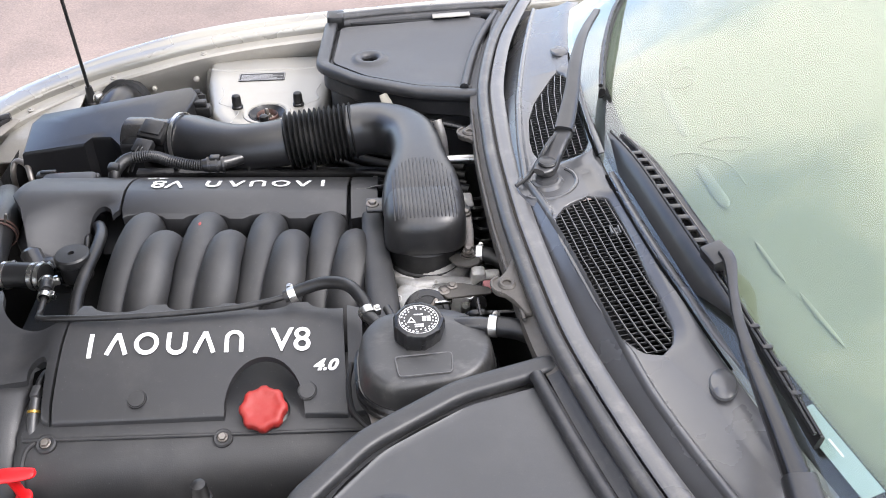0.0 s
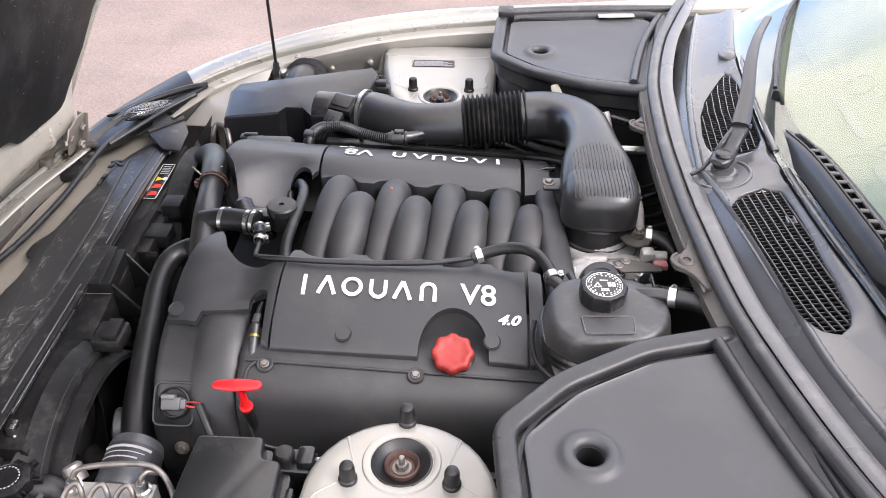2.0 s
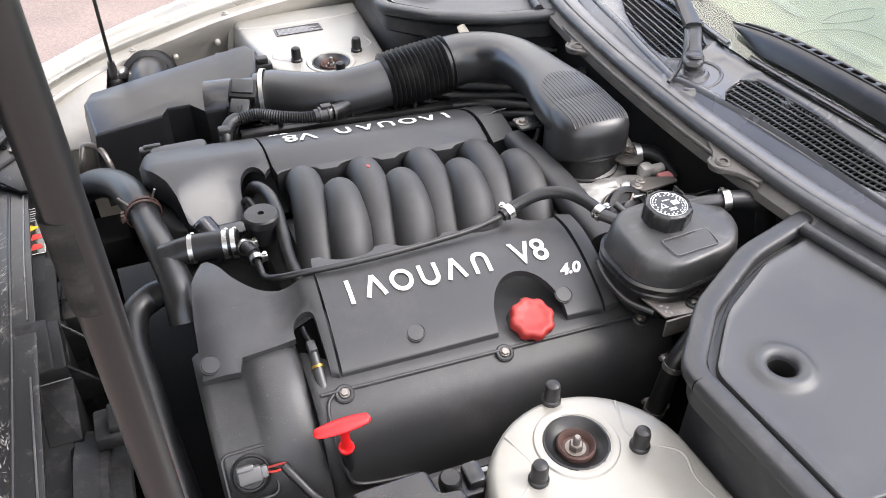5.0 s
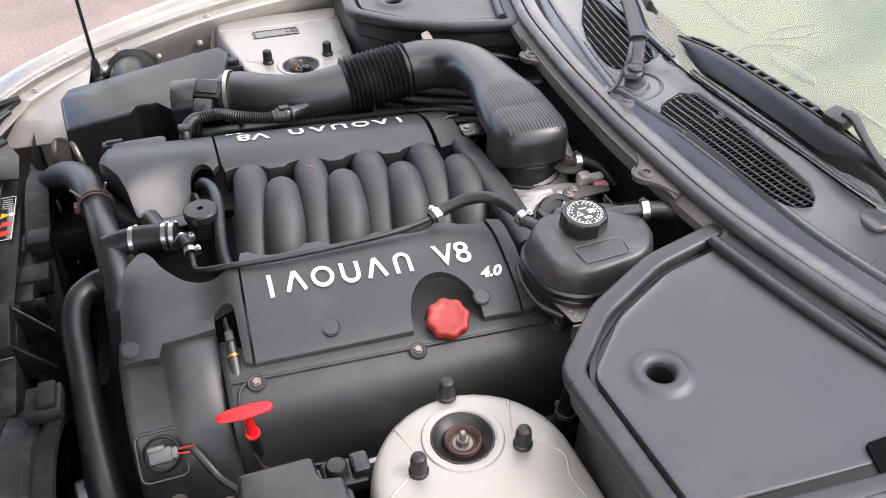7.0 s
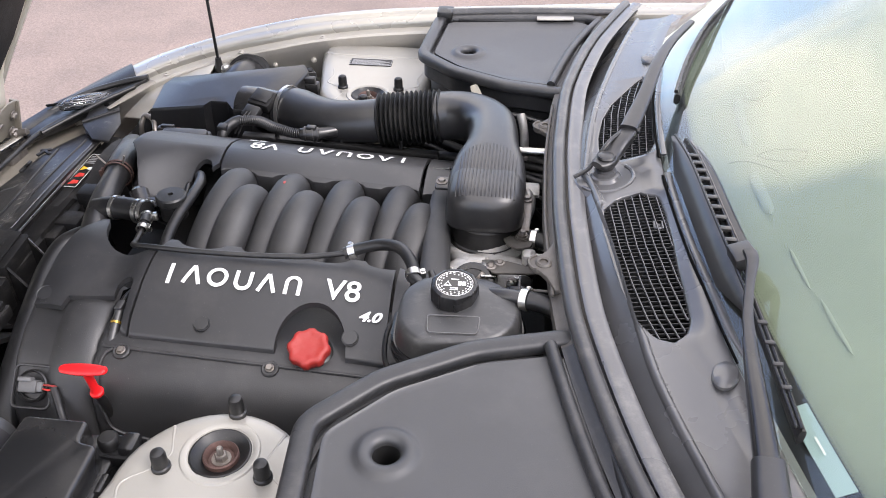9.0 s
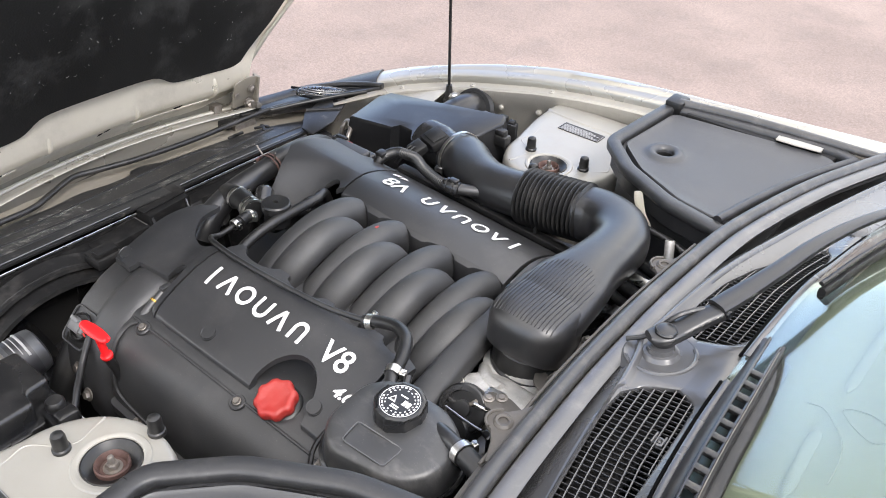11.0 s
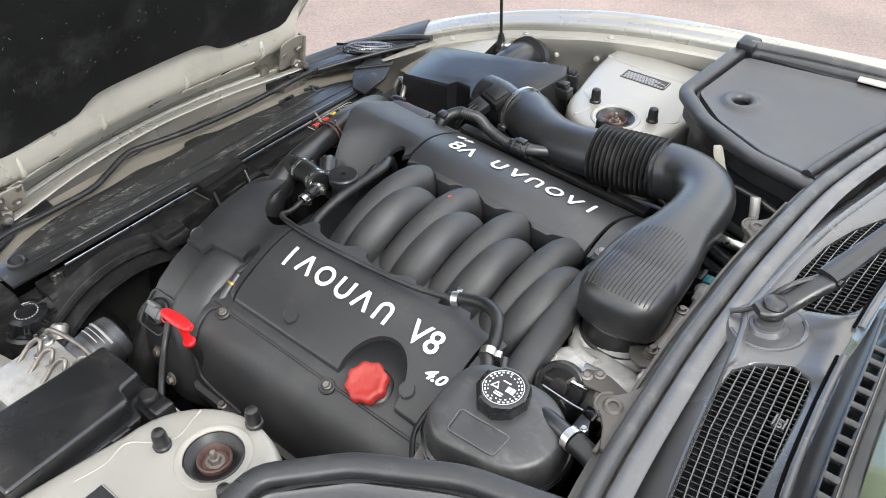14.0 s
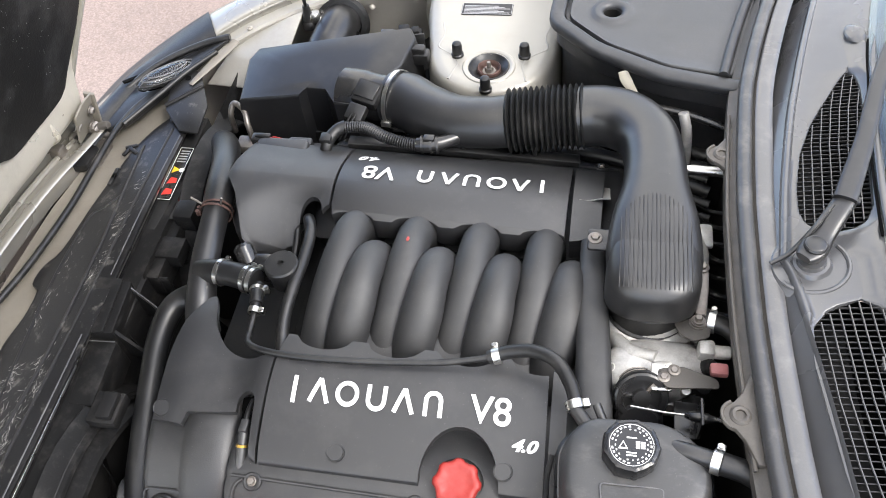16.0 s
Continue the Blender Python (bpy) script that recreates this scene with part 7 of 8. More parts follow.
# ---- throttle body and the fittings at the rear ----
def throttle():
    t = thing("throttle_body", "cast aluminium throttle body with a cable quadrant", "throttle body")
    part("casting", lathe([(0.070, -0.09), (0.071, -0.01), (0.074, 0.0), (0.074, 0.008), (0.068, 0.012), (0.058, 0.016), (0.05, 0.04)], 36, Matrix.Translation((0.313, -0.005, 0.758))), M_ALU, t, "pale cast aluminium throttle casting")
    part("linkage_housing", tube([(0.243, -0.118, 0.735, 0.018, 0.030), (0.262, -0.112, 0.745, 0.034, 0.030), (0.295, -0.104, 0.752, 0.046, 0.034), (0.335, -0.100, 0.752, 0.046, 0.034), (0.368, -0.088, 0.750, 0.036, 0.030), (0.392, -0.078, 0.748, 0.020, 0.024)], n=20, power=2.6), M_ALU, t, "rounded cast linkage housing")
    part("housing_web", tube([(0.26, -0.05, 0.755, 0.012, 0.014), (0.285, -0.085, 0.775, 0.012, 0.012), (0.32, -0.098, 0.786, 0.010, 0.010)], n=12), M_ALU, t)
    part("base_plate", prism(rounded([(0.238, -0.142), (0.375, -0.148), (0.402, -0.05), (0.398, 0.06), (0.25, 0.07)], 0.02), 0.70, 0.738, 0.005), M_ALU, t)
    part("rubber_collar", lathe([(0.060, 0.0), (0.064, 0.002), (0.064, 0.009), (0.0605, 0.011), (0.0595, 0.045), (0.055, 0.05)], 36, Matrix.Translation((0.309, 0.000, 0.768))), M_RUBBER, t)
    q = aim((0.300, -0.160, 0.784), (0.08, -0.78, 0.62))
    part("quadrant", lathe([(0.034, -0.006), (0.037, -0.004), (0.037, -0.001), (0.033, 0.0), (0.033, 0.003), (0.037, 0.004), (0.037, 0.008), (0.034, 0.010), (0.027, 0.0102), (0.026, 0.005), (0.013, 0.005), (0.013, 0.014), (0.005, 0.015)], 36, q), M_PLASTIC, t, "black cable quadrant", sharp=28)
    for k in range(6):
        part("return_spring", lathe([(0.028, 0), (0.0305, 0.0012), (0.028, 0.0024), (0.0265, 0.0012)], 24, q @ Matrix.Translation((0, 0, -0.010 - 0.0045 * k)), closed=True), M_ZINC if k % 2 else M_RUBBER, t)
    for k in range(3):
        part("quadrant_spoke", box(0.010, 0.030, -0.003, 0.003, 0.004, 0.009, 0.001), M_ZINC if k == 0 else M_PLASTIC, t, m=q @ pose(0, 0, 0, 0, 0, 50 + 120 * k))
    part("lever_plate", prism(rounded([(0.318, -0.130), (0.352, -0.122), (0.400, -0.138), (0.402, -0.152), (0.33, -0.158)], 0.008), 0.806, 0.810, 0.001), M_FLANGE, t, "dark stained lever plate")
    part("lever_post", tube([(0.332, -0.138, 0.77), (0.332, -0.138, 0.807)], 0.010, n=12, sub=2), M_ALU, t)
    part("stop_plate", prism(rounded([(0.312, -0.160), (0.340, -0.158), (0.340, -0.112), (0.312, -0.115)], 0.004), 0.797, 0.803, 0.001), M_STEEL, t)
    for x, y in ((0.328, -0.142), (0.342, -0.130)):
        bolt((x, y, 0.810), 0.0055, 0.004, parent=t)
    for x, y, z in ((0.252, -0.136, 0.766), (0.258, -0.112, 0.770), (0.372, -0.115, 0.770), (0.362, -0.140, 0.772)):
        part("cap_screw", lathe([(0.0075, -0.016), (0.0075, 0.006), (0.006, 0.008), (0.005, 0.008), (0.005, 0.004), (0.002, 0.004)], 16, aim((x, y, z), (0, -0.4, 1))), M_STEEL, t)
    for x, y, z, r in ((0.385, -0.125, 0.765, 0.014), (0.395, -0.10, 0.775, 0.012), (0.378, -0.15, 0.755, 0.012)):
        part("link_boss", lathe([(r, -0.02), (r, 0.004), (r * 0.8, 0.008), (r * 0.3, 0.009)], 18, aim((x, y, z), (0.3, -0.5, 0.8))), M_RUBBER, t)
    part("cable", tube([(0.285, -0.186, 0.800), (0.33, -0.192, 0.803), (0.365, -0.196, 0.808), (0.42, -0.205, 0.815)], 0.0016, n=6), M_STEEL, t, "bare steel cable")
    part("cable_end", tube([(0.355, -0.195, 0.806, 0.003), (0.366, -0.196, 0.808, 0.007), (0.384, -0.199, 0.811, 0.007), (0.392, -0.200, 0.812, 0.004), (0.44, -0.208, 0.818, 0.004)], n=12, sub=2), M_PLASTIC, t)
    part("cable_bracket", joined(box(0.374, 0.378, -0.214, -0.175, 0.775, 0.822, 0.001), box(0.345, 0.378, -0.214, -0.16, 0.772, 0.778, 0.002)), M_PLASTIC, t)
    part("sensor_body", joined(box(0.378, 0.402, -0.092, -0.066, 0.772, 0.798, 0.006), lathe([(0.010, 0), (0.010, 0.022), (0.008, 0.024)], 18, aim((0.400, -0.080, 0.785), (1, 0, 0)))), M_ALU, t, "pale cast sensor body")
    part("connector", box(0.393, 0.418, -0.122, -0.103, 0.784, 0.797, 0.004), surface("dusky_pink_plastic", (0.42, 0.16, 0.16), 0.5), t, "dusky pink connector")
    part("drum", lathe([(0.03, -0.03), (0.034, -0.02), (0.034, 0.02), (0.028, 0.028), (0.01, 0.03)], 26, aim((0.30, -0.172, 0.742), (0, -0.8, 0.6))), M_PLASTIC, t, "black drum below the quadrant")
    clip_ring((0.398, -0.036, 0.795), (0.9, -0.2, 0.1), 0.015, 0.01, t)
    part("vacuum_hose", tube([(0.36, -0.03, 0.79), (0.40, -0.036, 0.795), (0.43, -0.05, 0.79), (0.455, -0.08, 0.76)], 0.014, n=12), M_RUBBER, t)
    part("egr_pipe", tube([(0.37, 0.02, 0.77), (0.385, 0.06, 0.79), (0.385, 0.11, 0.79), (0.37, 0.15, 0.78)], 0.012, n=12), M_ALU, t)
    part("egr_flange", prism(rounded([(0.37, 0.10), (0.405, 0.10), (0.405, 0.145), (0.37, 0.145)], 0.006), 0.792, 0.800, 0.002), M_ALU, t)
    for k, (a, b) in enumerate((((0.25, -0.20, 0.735), (0.33, -0.245, 0.76)), ((0.255, -0.14, 0.735), (0.27, -0.05, 0.74)))):
        corrugated("loom", [a, tuple((np.array(a) + np.array(b)) / 2 + (0, 0, 0.008)), b], 0.010, t)
    for k in range(7):
        y = 0.02 + 0.035 * k
        part("wire", tube([(0.30 + 0.01 * (k % 3), y, 0.70), (0.36, y + 0.02 * (k % 2), 0.735 + 0.01 * (k % 4)), (0.42, y + 0.01, 0.72), (0.455, y - 0.02, 0.75)], 0.004 + 0.002 * (k % 2), n=8), M_RUBBER, t)


throttle()

# ---- hoses at the front of the engine ----
coolant = thing("coolant_hose", "black rubber radiator hoses with steel clamps", "hose")
part("upper_hose", tube([(-0.60, 0.44, 0.55), (-0.578, 0.428, 0.615), (-0.540, 0.39, 0.672), (-0.497, 0.325, 0.722), (-0.463, 0.25, 0.755), (-0.443, 0.18, 0.772), (-0.431, 0.125, 0.776)], 0.027, n=20), M_RUBBER, coolant)
part("metal_pipe", tube([(-0.433, 0.135, 0.776, 0.023), (-0.425, 0.08, 0.776, 0.023), (-0.416, 0.02, 0.774, 0.0235), (-0.408, -0.03, 0.764, 0.024), (-0.403, -0.065, 0.745, 0.026), (-0.402, -0.085, 0.715, 0.028)], n=18), M_DUCT, coolant, "satin black outlet pipe")
for dy in (-0.005, 0.004):
    clip_ring((-0.431, 0.125 + dy, 0.776), (-0.1, 1, 0.05), 0.0275, 0.004, coolant, M_RUST)
for dx, dz in ((-0.02, 0.028), (0.016, 0.03)):
    part("clamp_ear", tube([(-0.431 + dx, 0.122, 0.776 + dz * 0.8), (-0.431 + dx * 1.6, 0.118, 0.776 + dz * 1.5)], 0.002, n=6, sub=2), M_ZINC, coolant)
part("lower_hose", tube([(-0.415, -0.03, 0.735, 0.022), (-0.445, -0.022, 0.722, 0.022), (-0.474, -0.045, 0.715, 0.021), (-0.482, -0.10, 0.702, 0.020), (-0.476, -0.17, 0.682, 0.020), (-0.470, -0.25, 0.645, 0.023), (-0.464, -0.33, 0.59, 0.028), (-0.455, -0.40, 0.50, 0.028), (-0.45, -0.42, 0.38, 0.028)], n=20), M_RUBBER, coolant)

valve = thing("air_valve", "black idle air valve with short clamped hoses", "valve")
part("hose", tube([(-0.415, -0.005, 0.776), (-0.38, -0.010, 0.786), (-0.345, -0.016, 0.790), (-0.305, -0.028, 0.792)], 0.021, n=18), M_RUBBER, valve)
for x, y, z in ((-0.372, -0.011, 0.787), (-0.322, -0.023, 0.791), (-0.310, -0.027, 0.792)):
    clip_ring((x, y, z), (1, -0.2, 0.05), 0.0215, 0.007, valve)
part("damper", lathe([(0.024, -0.03), (0.024, 0.0), (0.0275, 0.003), (0.0275, 0.014), (0.025, 0.017), (0.005, 0.0175), (0.005, 0.012), (0.001, 0.012)], 32, Matrix.Translation((-0.262, -0.009, 0.806))), M_RUBBER, valve, "black round rubber damper")
part("valve_body", joined(box(-0.34, -0.285, 0.0, 0.035, 0.73, 0.79, 0.008), lathe([(0.018, 0), (0.018, 0.03), (0.012, 0.036)], 18, aim((-0.335, 0.018, 0.775), (-0.4, 0.6, 0.5)))), M_PLASTIC, valve)
part("side_bracket", loft([[(-0.40, -0.005, 0.80), (-0.40, 0.0, 0.80), (-0.40, 0.0, 0.77), (-0.40, -0.005, 0.77)], [(-0.372, -0.005, 0.80), (-0.372, 0.0, 0.80), (-0.385, 0.0, 0.765), (-0.385, -0.005, 0.765)]]), M_PLASTIC, valve)
part("outlet_stub", tube([(-0.300, -0.035, 0.79), (-0.294, -0.055, 0.798), (-0.289, -0.075, 0.800)], 0.0105, n=14), M_RUBBER, valve)
clip_ring((-0.297, -0.047, 0.795), (0.2, -1, 0.2), 0.0112, 0.007, valve)

vent = thing("vent_hose", "thin black coolant vent hose running across the engine cover", "hose")
part("thin_hose", tube([(-0.289, -0.078, 0.800), (-0.287, -0.10, 0.798), (-0.285, -0.125, 0.797), (-0.272, -0.152, 0.812), (-0.235, -0.168, 0.823), (-0.17, -0.172, 0.823), (-0.08, -0.166, 0.818), (0.01, -0.156, 0.814), (0.06, -0.146, 0.814), (0.095, -0.137, 0.816)], 0.0048, n=12), M_RUBBER, vent)
clip_ring((-0.288, -0.087, 0.800), (0.05, -1, -0.1), 0.0085, 0.009, vent)
part("hose_cuff", tube([(-0.292, -0.06, 0.799), (-0.288, -0.088, 0.800)], 0.0082, n=12, sub=2), M_RUBBER, vent)
part("thick_hose", tube([(0.085, -0.140, 0.815), (0.115, -0.132, 0.823), (0.15, -0.134, 0.834), (0.182, -0.152, 0.842), (0.203, -0.185, 0.842), (0.214, -0.217, 0.837)], 0.0098, n=14), M_RUBBER, vent, "thick black hose end")
clip_ring((0.097, -0.137, 0.817), (1, 0.25, 0.25), 0.0105, 0.011, vent)
clip_ring((0.211, -0.213, 0.838), (0.35, -1, -0.15), 0.0110, 0.012, vent)

feed = thing("fuel_feed_hose", "black hose passing through the cover's arch", "hose")
part("hose", tube([(-0.262, 0.125, 0.765), (-0.252, 0.105, 0.795), (-0.238, 0.07, 0.803), (-0.234, 0.02, 0.806), (-0.238, -0.04, 0.802), (-0.241, -0.09, 0.790), (-0.236, -0.135, 0.775), (-0.232, -0.16, 0.76)], 0.0098, n=14), M_RUBBER, feed)
part("second_hose", tube([(-0.275, 0.115, 0.76), (-0.268, 0.085, 0.785), (-0.262, 0.05, 0.785), (-0.262, 0.02, 0.775)], 0.006, n=10), M_RUBBER, feed)


# ---- brake unit, fuse box and filler bottle beside the near wing ----
def brake_unit():
    b = thing("brake_pressure_unit", "pale aluminium brake pressure unit with steel pipes", "brake unit")
    part("block", box(-0.480, -0.352, -0.64, -0.514, 0.60, 0.680, 0.004), M_BLOCK, b, "dull pale aluminium valve block")
    part("flange", box(-0.352, -0.315, -0.63, -0.528, 0.63, 0.662, 0.004), M_ALU, b)
    mm = aim((-0.413, -0.462, 0.655), (0.02, 0.98, 0.15))
    part("motor", lathe([(0.039, -0.05), (0.041, -0.04), (0.041, 0.020), (0.038, 0.030), (0.030, 0.034), (0.004, 0.035)], 36, mm), M_GREYMETAL, b, "grey pump motor with a label")
    part("motor_label", lathe([(0.0413, -0.020), (0.0417, -0.020), (0.0417, 0.014), (0.0413, 0.014)], 36, mm, closed=True), M_BLACKPRINT, b)
    for k, h in enumerate((0.0022, 0.0008, 0.0012)):
        part("print_line", tube([mm @ Vector((0.0418 * math.cos(a), 0.0418 * math.sin(a), 0.006 - 0.0085 * k)) for a in span(0.7, 2.5 - 0.2 * k, 10)], h, n=5, sub=1), M_GREY, b)
    part("feed_pipe", tube([(-0.466, -0.527, 0.68), (-0.466, -0.524, 0.698), (-0.455, -0.518, 0.711), (-0.42, -0.512, 0.715), (-0.37, -0.508, 0.714), (-0.345, -0.512, 0.706), (-0.327, -0.528, 0.685), (-0.320, -0.548, 0.655), (-0.318, -0.57, 0.60)], 0.0042, n=10), M_ZINC, b)
    for x in (-0.466, -0.368):
        part("corner_nut", lathe([(0.0125, 0), (0.0125, 0.006), (0.009, 0.008), (0.009, 0.016), (0.006, 0.020)], 20, Matrix.Translation((x, -0.528, 0.680))), M_STEEL, b)
    part("feed_pipe", tube([(-0.368, -0.528, 0.69), (-0.368, -0.524, 0.702), (-0.362, -0.516, 0.707), (-0.350, -0.510, 0.700)], 0.0042, n=10), M_ZINC, b)
    for x in (-0.455, -0.419, -0.383):
        part("loop_pipe", tube([(x - 0.012, -0.590, 0.67), (x - 0.013, -0.560, 0.692), (x - 0.006, -0.545, 0.705), (x + 0.004, -0.540, 0.708), (x + 0.012, -0.548, 0.700), (x + 0.014, -0.556, 0.682)], 0.0040, n=10), M_ZINC, b)
        part("union_nut", lathe([(0.0075, 0), (0.0075, 0.010), (0.005, 0.013)], 6, Matrix.Translation((x + 0.014, -0.557, 0.680))), M_STEEL, b)
    part("side_union", lathe([(0.015, -0.01), (0.015, 0.014), (0.011, 0.018), (0.004, 0.018)], 20, aim((-0.478, -0.500, 0.672), (-0.5, 0.5, 0.6))), M_ZINC, b)
    part("rusty_cap", joined(lathe([(0.012, 0), (0.014, 0.005), (0.012, 0.012), (0.006, 0.014)], 18, aim((-0.560, -0.466, 0.612), (-0.8, 0.2, 0.5))), tube([(-0.562, -0.466, 0.611), (-0.52, -0.485, 0.60), (-0.47, -0.53, 0.62)], 0.008, n=12, sub=4)), M_RUST, b, "rusty brown cap")


brake_unit()


def fuse_box():
    f = thing("fuse_box", "black plastic fuse box with a stepped lid", "fuse box")
    o = rounded([(-0.275, -0.513), (-0.185, -0.513), (-0.182, -0.548), (-0.155, -0.552), (-0.150, -0.74), (-0.285, -0.74)], 0.008, 4)
    part("lid", prism(o, 0.752, 0.792, 0.006, 3), M_PLASTIC, f)
    part("rim", prism(rounded([(-0.282, -0.507), (-0.178, -0.507), (-0.174, -0.541), (-0.146, -0.546), (-0.142, -0.746), (-0.292, -0.746)], 0.008), 0.742, 0.756, 0.003), M_PLASTIC, f)
    part("base", prism([(-0.276, -0.512), (-0.15, -0.512), (-0.148, -0.74), (-0.286, -0.74)], 0.55, 0.745, 0.004), M_PLASTIC, f)
    part("bolt_lug", joined(prism(rounded([(-0.178, -0.505), (-0.125, -0.505), (-0.122, -0.546), (-0.176, -0.543)], 0.006), 0.738, 0.758, 0.003), box(-0.142, -0.118, -0.54, -0.508, 0.74, 0.772, 0.006)), M_PLASTIC, f)
    part("knob", lathe([(0.013, 0), (0.014, 0.006), (0.014, 0.014), (0.011, 0.018), (0.003, 0.0185)], 22, Matrix.Translation((-0.159, -0.524, 0.757))), M_RUBBER, f)
    part("side_latch", box(-0.148, -0.138, -0.60, -0.57, 0.72, 0.76, 0.003), M_PLASTIC, f)
    part("side_latch", box(-0.150, -0.135, -0.68, -0.64, 0.71, 0.75, 0.003), M_PLASTIC, f)
    part("metal_strip", box(-0.175, -0.10, -0.507, -0.500, 0.71, 0.736, 0.001), M_ALU, f, "thin bright bracket strip")


fuse_box()


def bottle():
    b = thing("coolant_filler", "black ribbed filler cap by the radiator", "filler cap")
    m = Matrix.Translation((-0.584, -0.503, 0.648))
    part("cap", lathe([(0.034, -0.006), (0.036, 0.0), (0.034, 0.014), (0.024, 0.017), (0.023, 0.016), (0.002, 0.016)], 72, m, lambda a: 1 + 0.05 * (math.cos(8 * a) > 0.5)), M_PLASTIC, b)
    for k in range(22):
        a = 2 * math.pi * k / 22
        part("print_bar", box(-0.001, 0.001, -0.0015, 0.0015, 0, 0.0005, 0), M_GREY, b, m=m @ Matrix.Translation((0.0195 * math.cos(a), 0.0195 * math.sin(a), 0.016)) @ pose(0, 0, 0, 0, 0, math.degrees(a)))
    for k in range(8):
        part("cap_rib", joined(box(0.030, 0.047, -0.0045, -0.0025, -0.010, 0.008, 0.0008), box(0.030, 0.047, 0.0025, 0.0045, -0.010, 0.008, 0.0008), box(0.044, 0.048, -0.0045, 0.0045, -0.010, 0.006, 0.001)), M_PLASTIC, b, m=m @ pose(0, 0, 0, 0, 0, 45 * k + 12))
    part("collar", lathe([(0.052, -0.05), (0.054, -0.03), (0.052, -0.014), (0.046, -0.010), (0.044, -0.016)], 36, m), M_PLASTIC, b)
    part("neck", lathe([(0.05, -0.12), (0.05, -0.03), (0.036, -0.01)], 28, m), M_PLASTIC, b)
    part("hose", tube([(-0.565, -0.50, 0.625), (-0.535, -0.49, 0.622), (-0.51, -0.50, 0.60), (-0.50, -0.53, 0.54)], 0.022, n=16), M_RUBBER, b)
    part("clip", joined(box(-0.612, -0.596, -0.435, -0.415, 0.672, 0.690, 0.003), tube([(-0.60, -0.43, 0.675), (-0.592, -0.455, 0.655), (-0.59, -0.47, 0.63)], 0.003, n=6)), M_STEEL, b, "small bright spring clip")


bottle()


# ---- wipers ----
def wipers():
    w = thing("wiper", "black wiper resting at the foot of the windscreen", "wiper", "wipers")
    m = Matrix.Translation((0.505, -0.004, 0.939)) @ Matrix.Diagonal((0.84, 0.84, 1, 1))
    part("spindle_post", lathe([(0.018, -0.03), (0.0175, -0.008), (0.019, -0.004)], 26, m), M_DUCT, w)
    part("arm_root", tube([(0.489, -0.022, 0.942, 0.010, 0.004), (0.496, -0.014, 0.939, 0.016, 0.008), (0.505, -0.003, 0.940, 0.0185, 0.009), (0.517, 0.018, 0.944, 0.0165, 0.0095), (0.532, 0.042, 0.954, 0.0155, 0.010), (0.547, 0.066, 0.961, 0.0150, 0.010)], n=18, power=2.8), M_DUCT, w)
    part("spindle_cap", lathe([(0.0175, 0.006), (0.0185, 0.010), (0.0165, 0.0125), (0.0150, 0.0122), (0.0140, 0.0128), (0.002, 0.0132)], 28, m), M_DUCT, w, "flat round spindle cover")
    part("spring_rod", tube([(0.456, -0.010, 0.910), (0.48, 0.002, 0.922), (0.503, 0.018, 0.955), (0.516, 0.036, 0.962), (0.529, 0.053, 0.964)], 0.0036, n=8), M_DUCT, w)
    part("arm", tube([(0.543, 0.060, 0.968, 0.0150, 0.008), (0.552, 0.085, 0.972, 0.0155, 0.008), (0.577, 0.160, 0.985, 0.013, 0.0075), (0.606, 0.262, 0.999, 0.0115, 0.0065), (0.645, 0.37, 1.004, 0.009, 0.006), (0.70, 0.49, 1.0, 0.007, 0.005)], n=14, power=3), M_DUCT, w)
    part("hinge_pin", tube([(0.531, 0.071, 0.966), (0.563, 0.060, 0.966)], 0.0058, n=10, sub=2), M_PLASTIC, w)
    bl = [(0.640, 0.19, 0.965), (0.676, 0.32, 0.978), (0.735, 0.48, 0.988), (0.815, 0.64, 0.995)]
    part("blade", tube([(x, y, z, 0.006, 0.011) for x, y, z in bl], n=10, power=3), M_RUBBER, w)
    part("blade_frame", tube([(x - 0.004, y, z + 0.016, 0.004, 0.004) for x, y, z in bl], n=8), M_PLASTIC, w)

    n = thing("wiper", "black wiper with a broad spoiler blade lying across the windscreen foot", "wiper", "wipers")
    line = [(0.620, 0.048, 0.967), (0.625, -0.03, 0.980), (0.629, -0.10, 0.986), (0.634, -0.20, 0.989), (0.642, -0.30, 0.988), (0.651, -0.40, 0.984), (0.660, -0.50, 0.976), (0.668, -0.585, 0.966)]
    ride = spline(line, 6)
    def on_blade(y):
        return lerp([(q[1], q[0]) for q in ride[::-1]], y), lerp([(q[1], q[2]) for q in ride[::-1]], y)
    # a steep fin faces forward; its upper edge carries the blade
    fin = []
    for y in span(0.046, -0.43, 40):
        x, z = on_blade(y)
        h = 0.034 * min(1.0, (0.052 - y) / 0.10) * min(1.0, max(0.06, (y + 0.44) / 0.10))
        fin.append([(x - 0.004 - 0.40 * h, y, z - h), (x - 0.007 - 0.18 * h, y, z - 0.5 * h), (x - 0.003, y, z), (x + 0.001, y, z), (x - 0.003 - 0.14 * h, y, z - 0.5 * h), (x - 0.40 * h, y, z - h)])
    part("spoiler", loft(fin), M_DUCT, n, "steep curved spoiler fin", sharp=60)
    rail = [(*q[:2], q[2]) for q in ride]
    def depth(y):
        return lerp([(-0.6, 0.006), (-0.36, 0.007), (-0.32, 0.016), (0.05, 0.016)], y)
    part("front_rail", tube([(x, y, z + 0.0005, 0.0022, 0.003) for x, y, z in rail], n=8, sub=1), M_PLASTIC, n)
    part("rear_rail", tube([(x + depth(y), y, z - 0.001, 0.0022, 0.003) for x, y, z in rail[1:]], n=8, sub=1), M_PLASTIC, n)
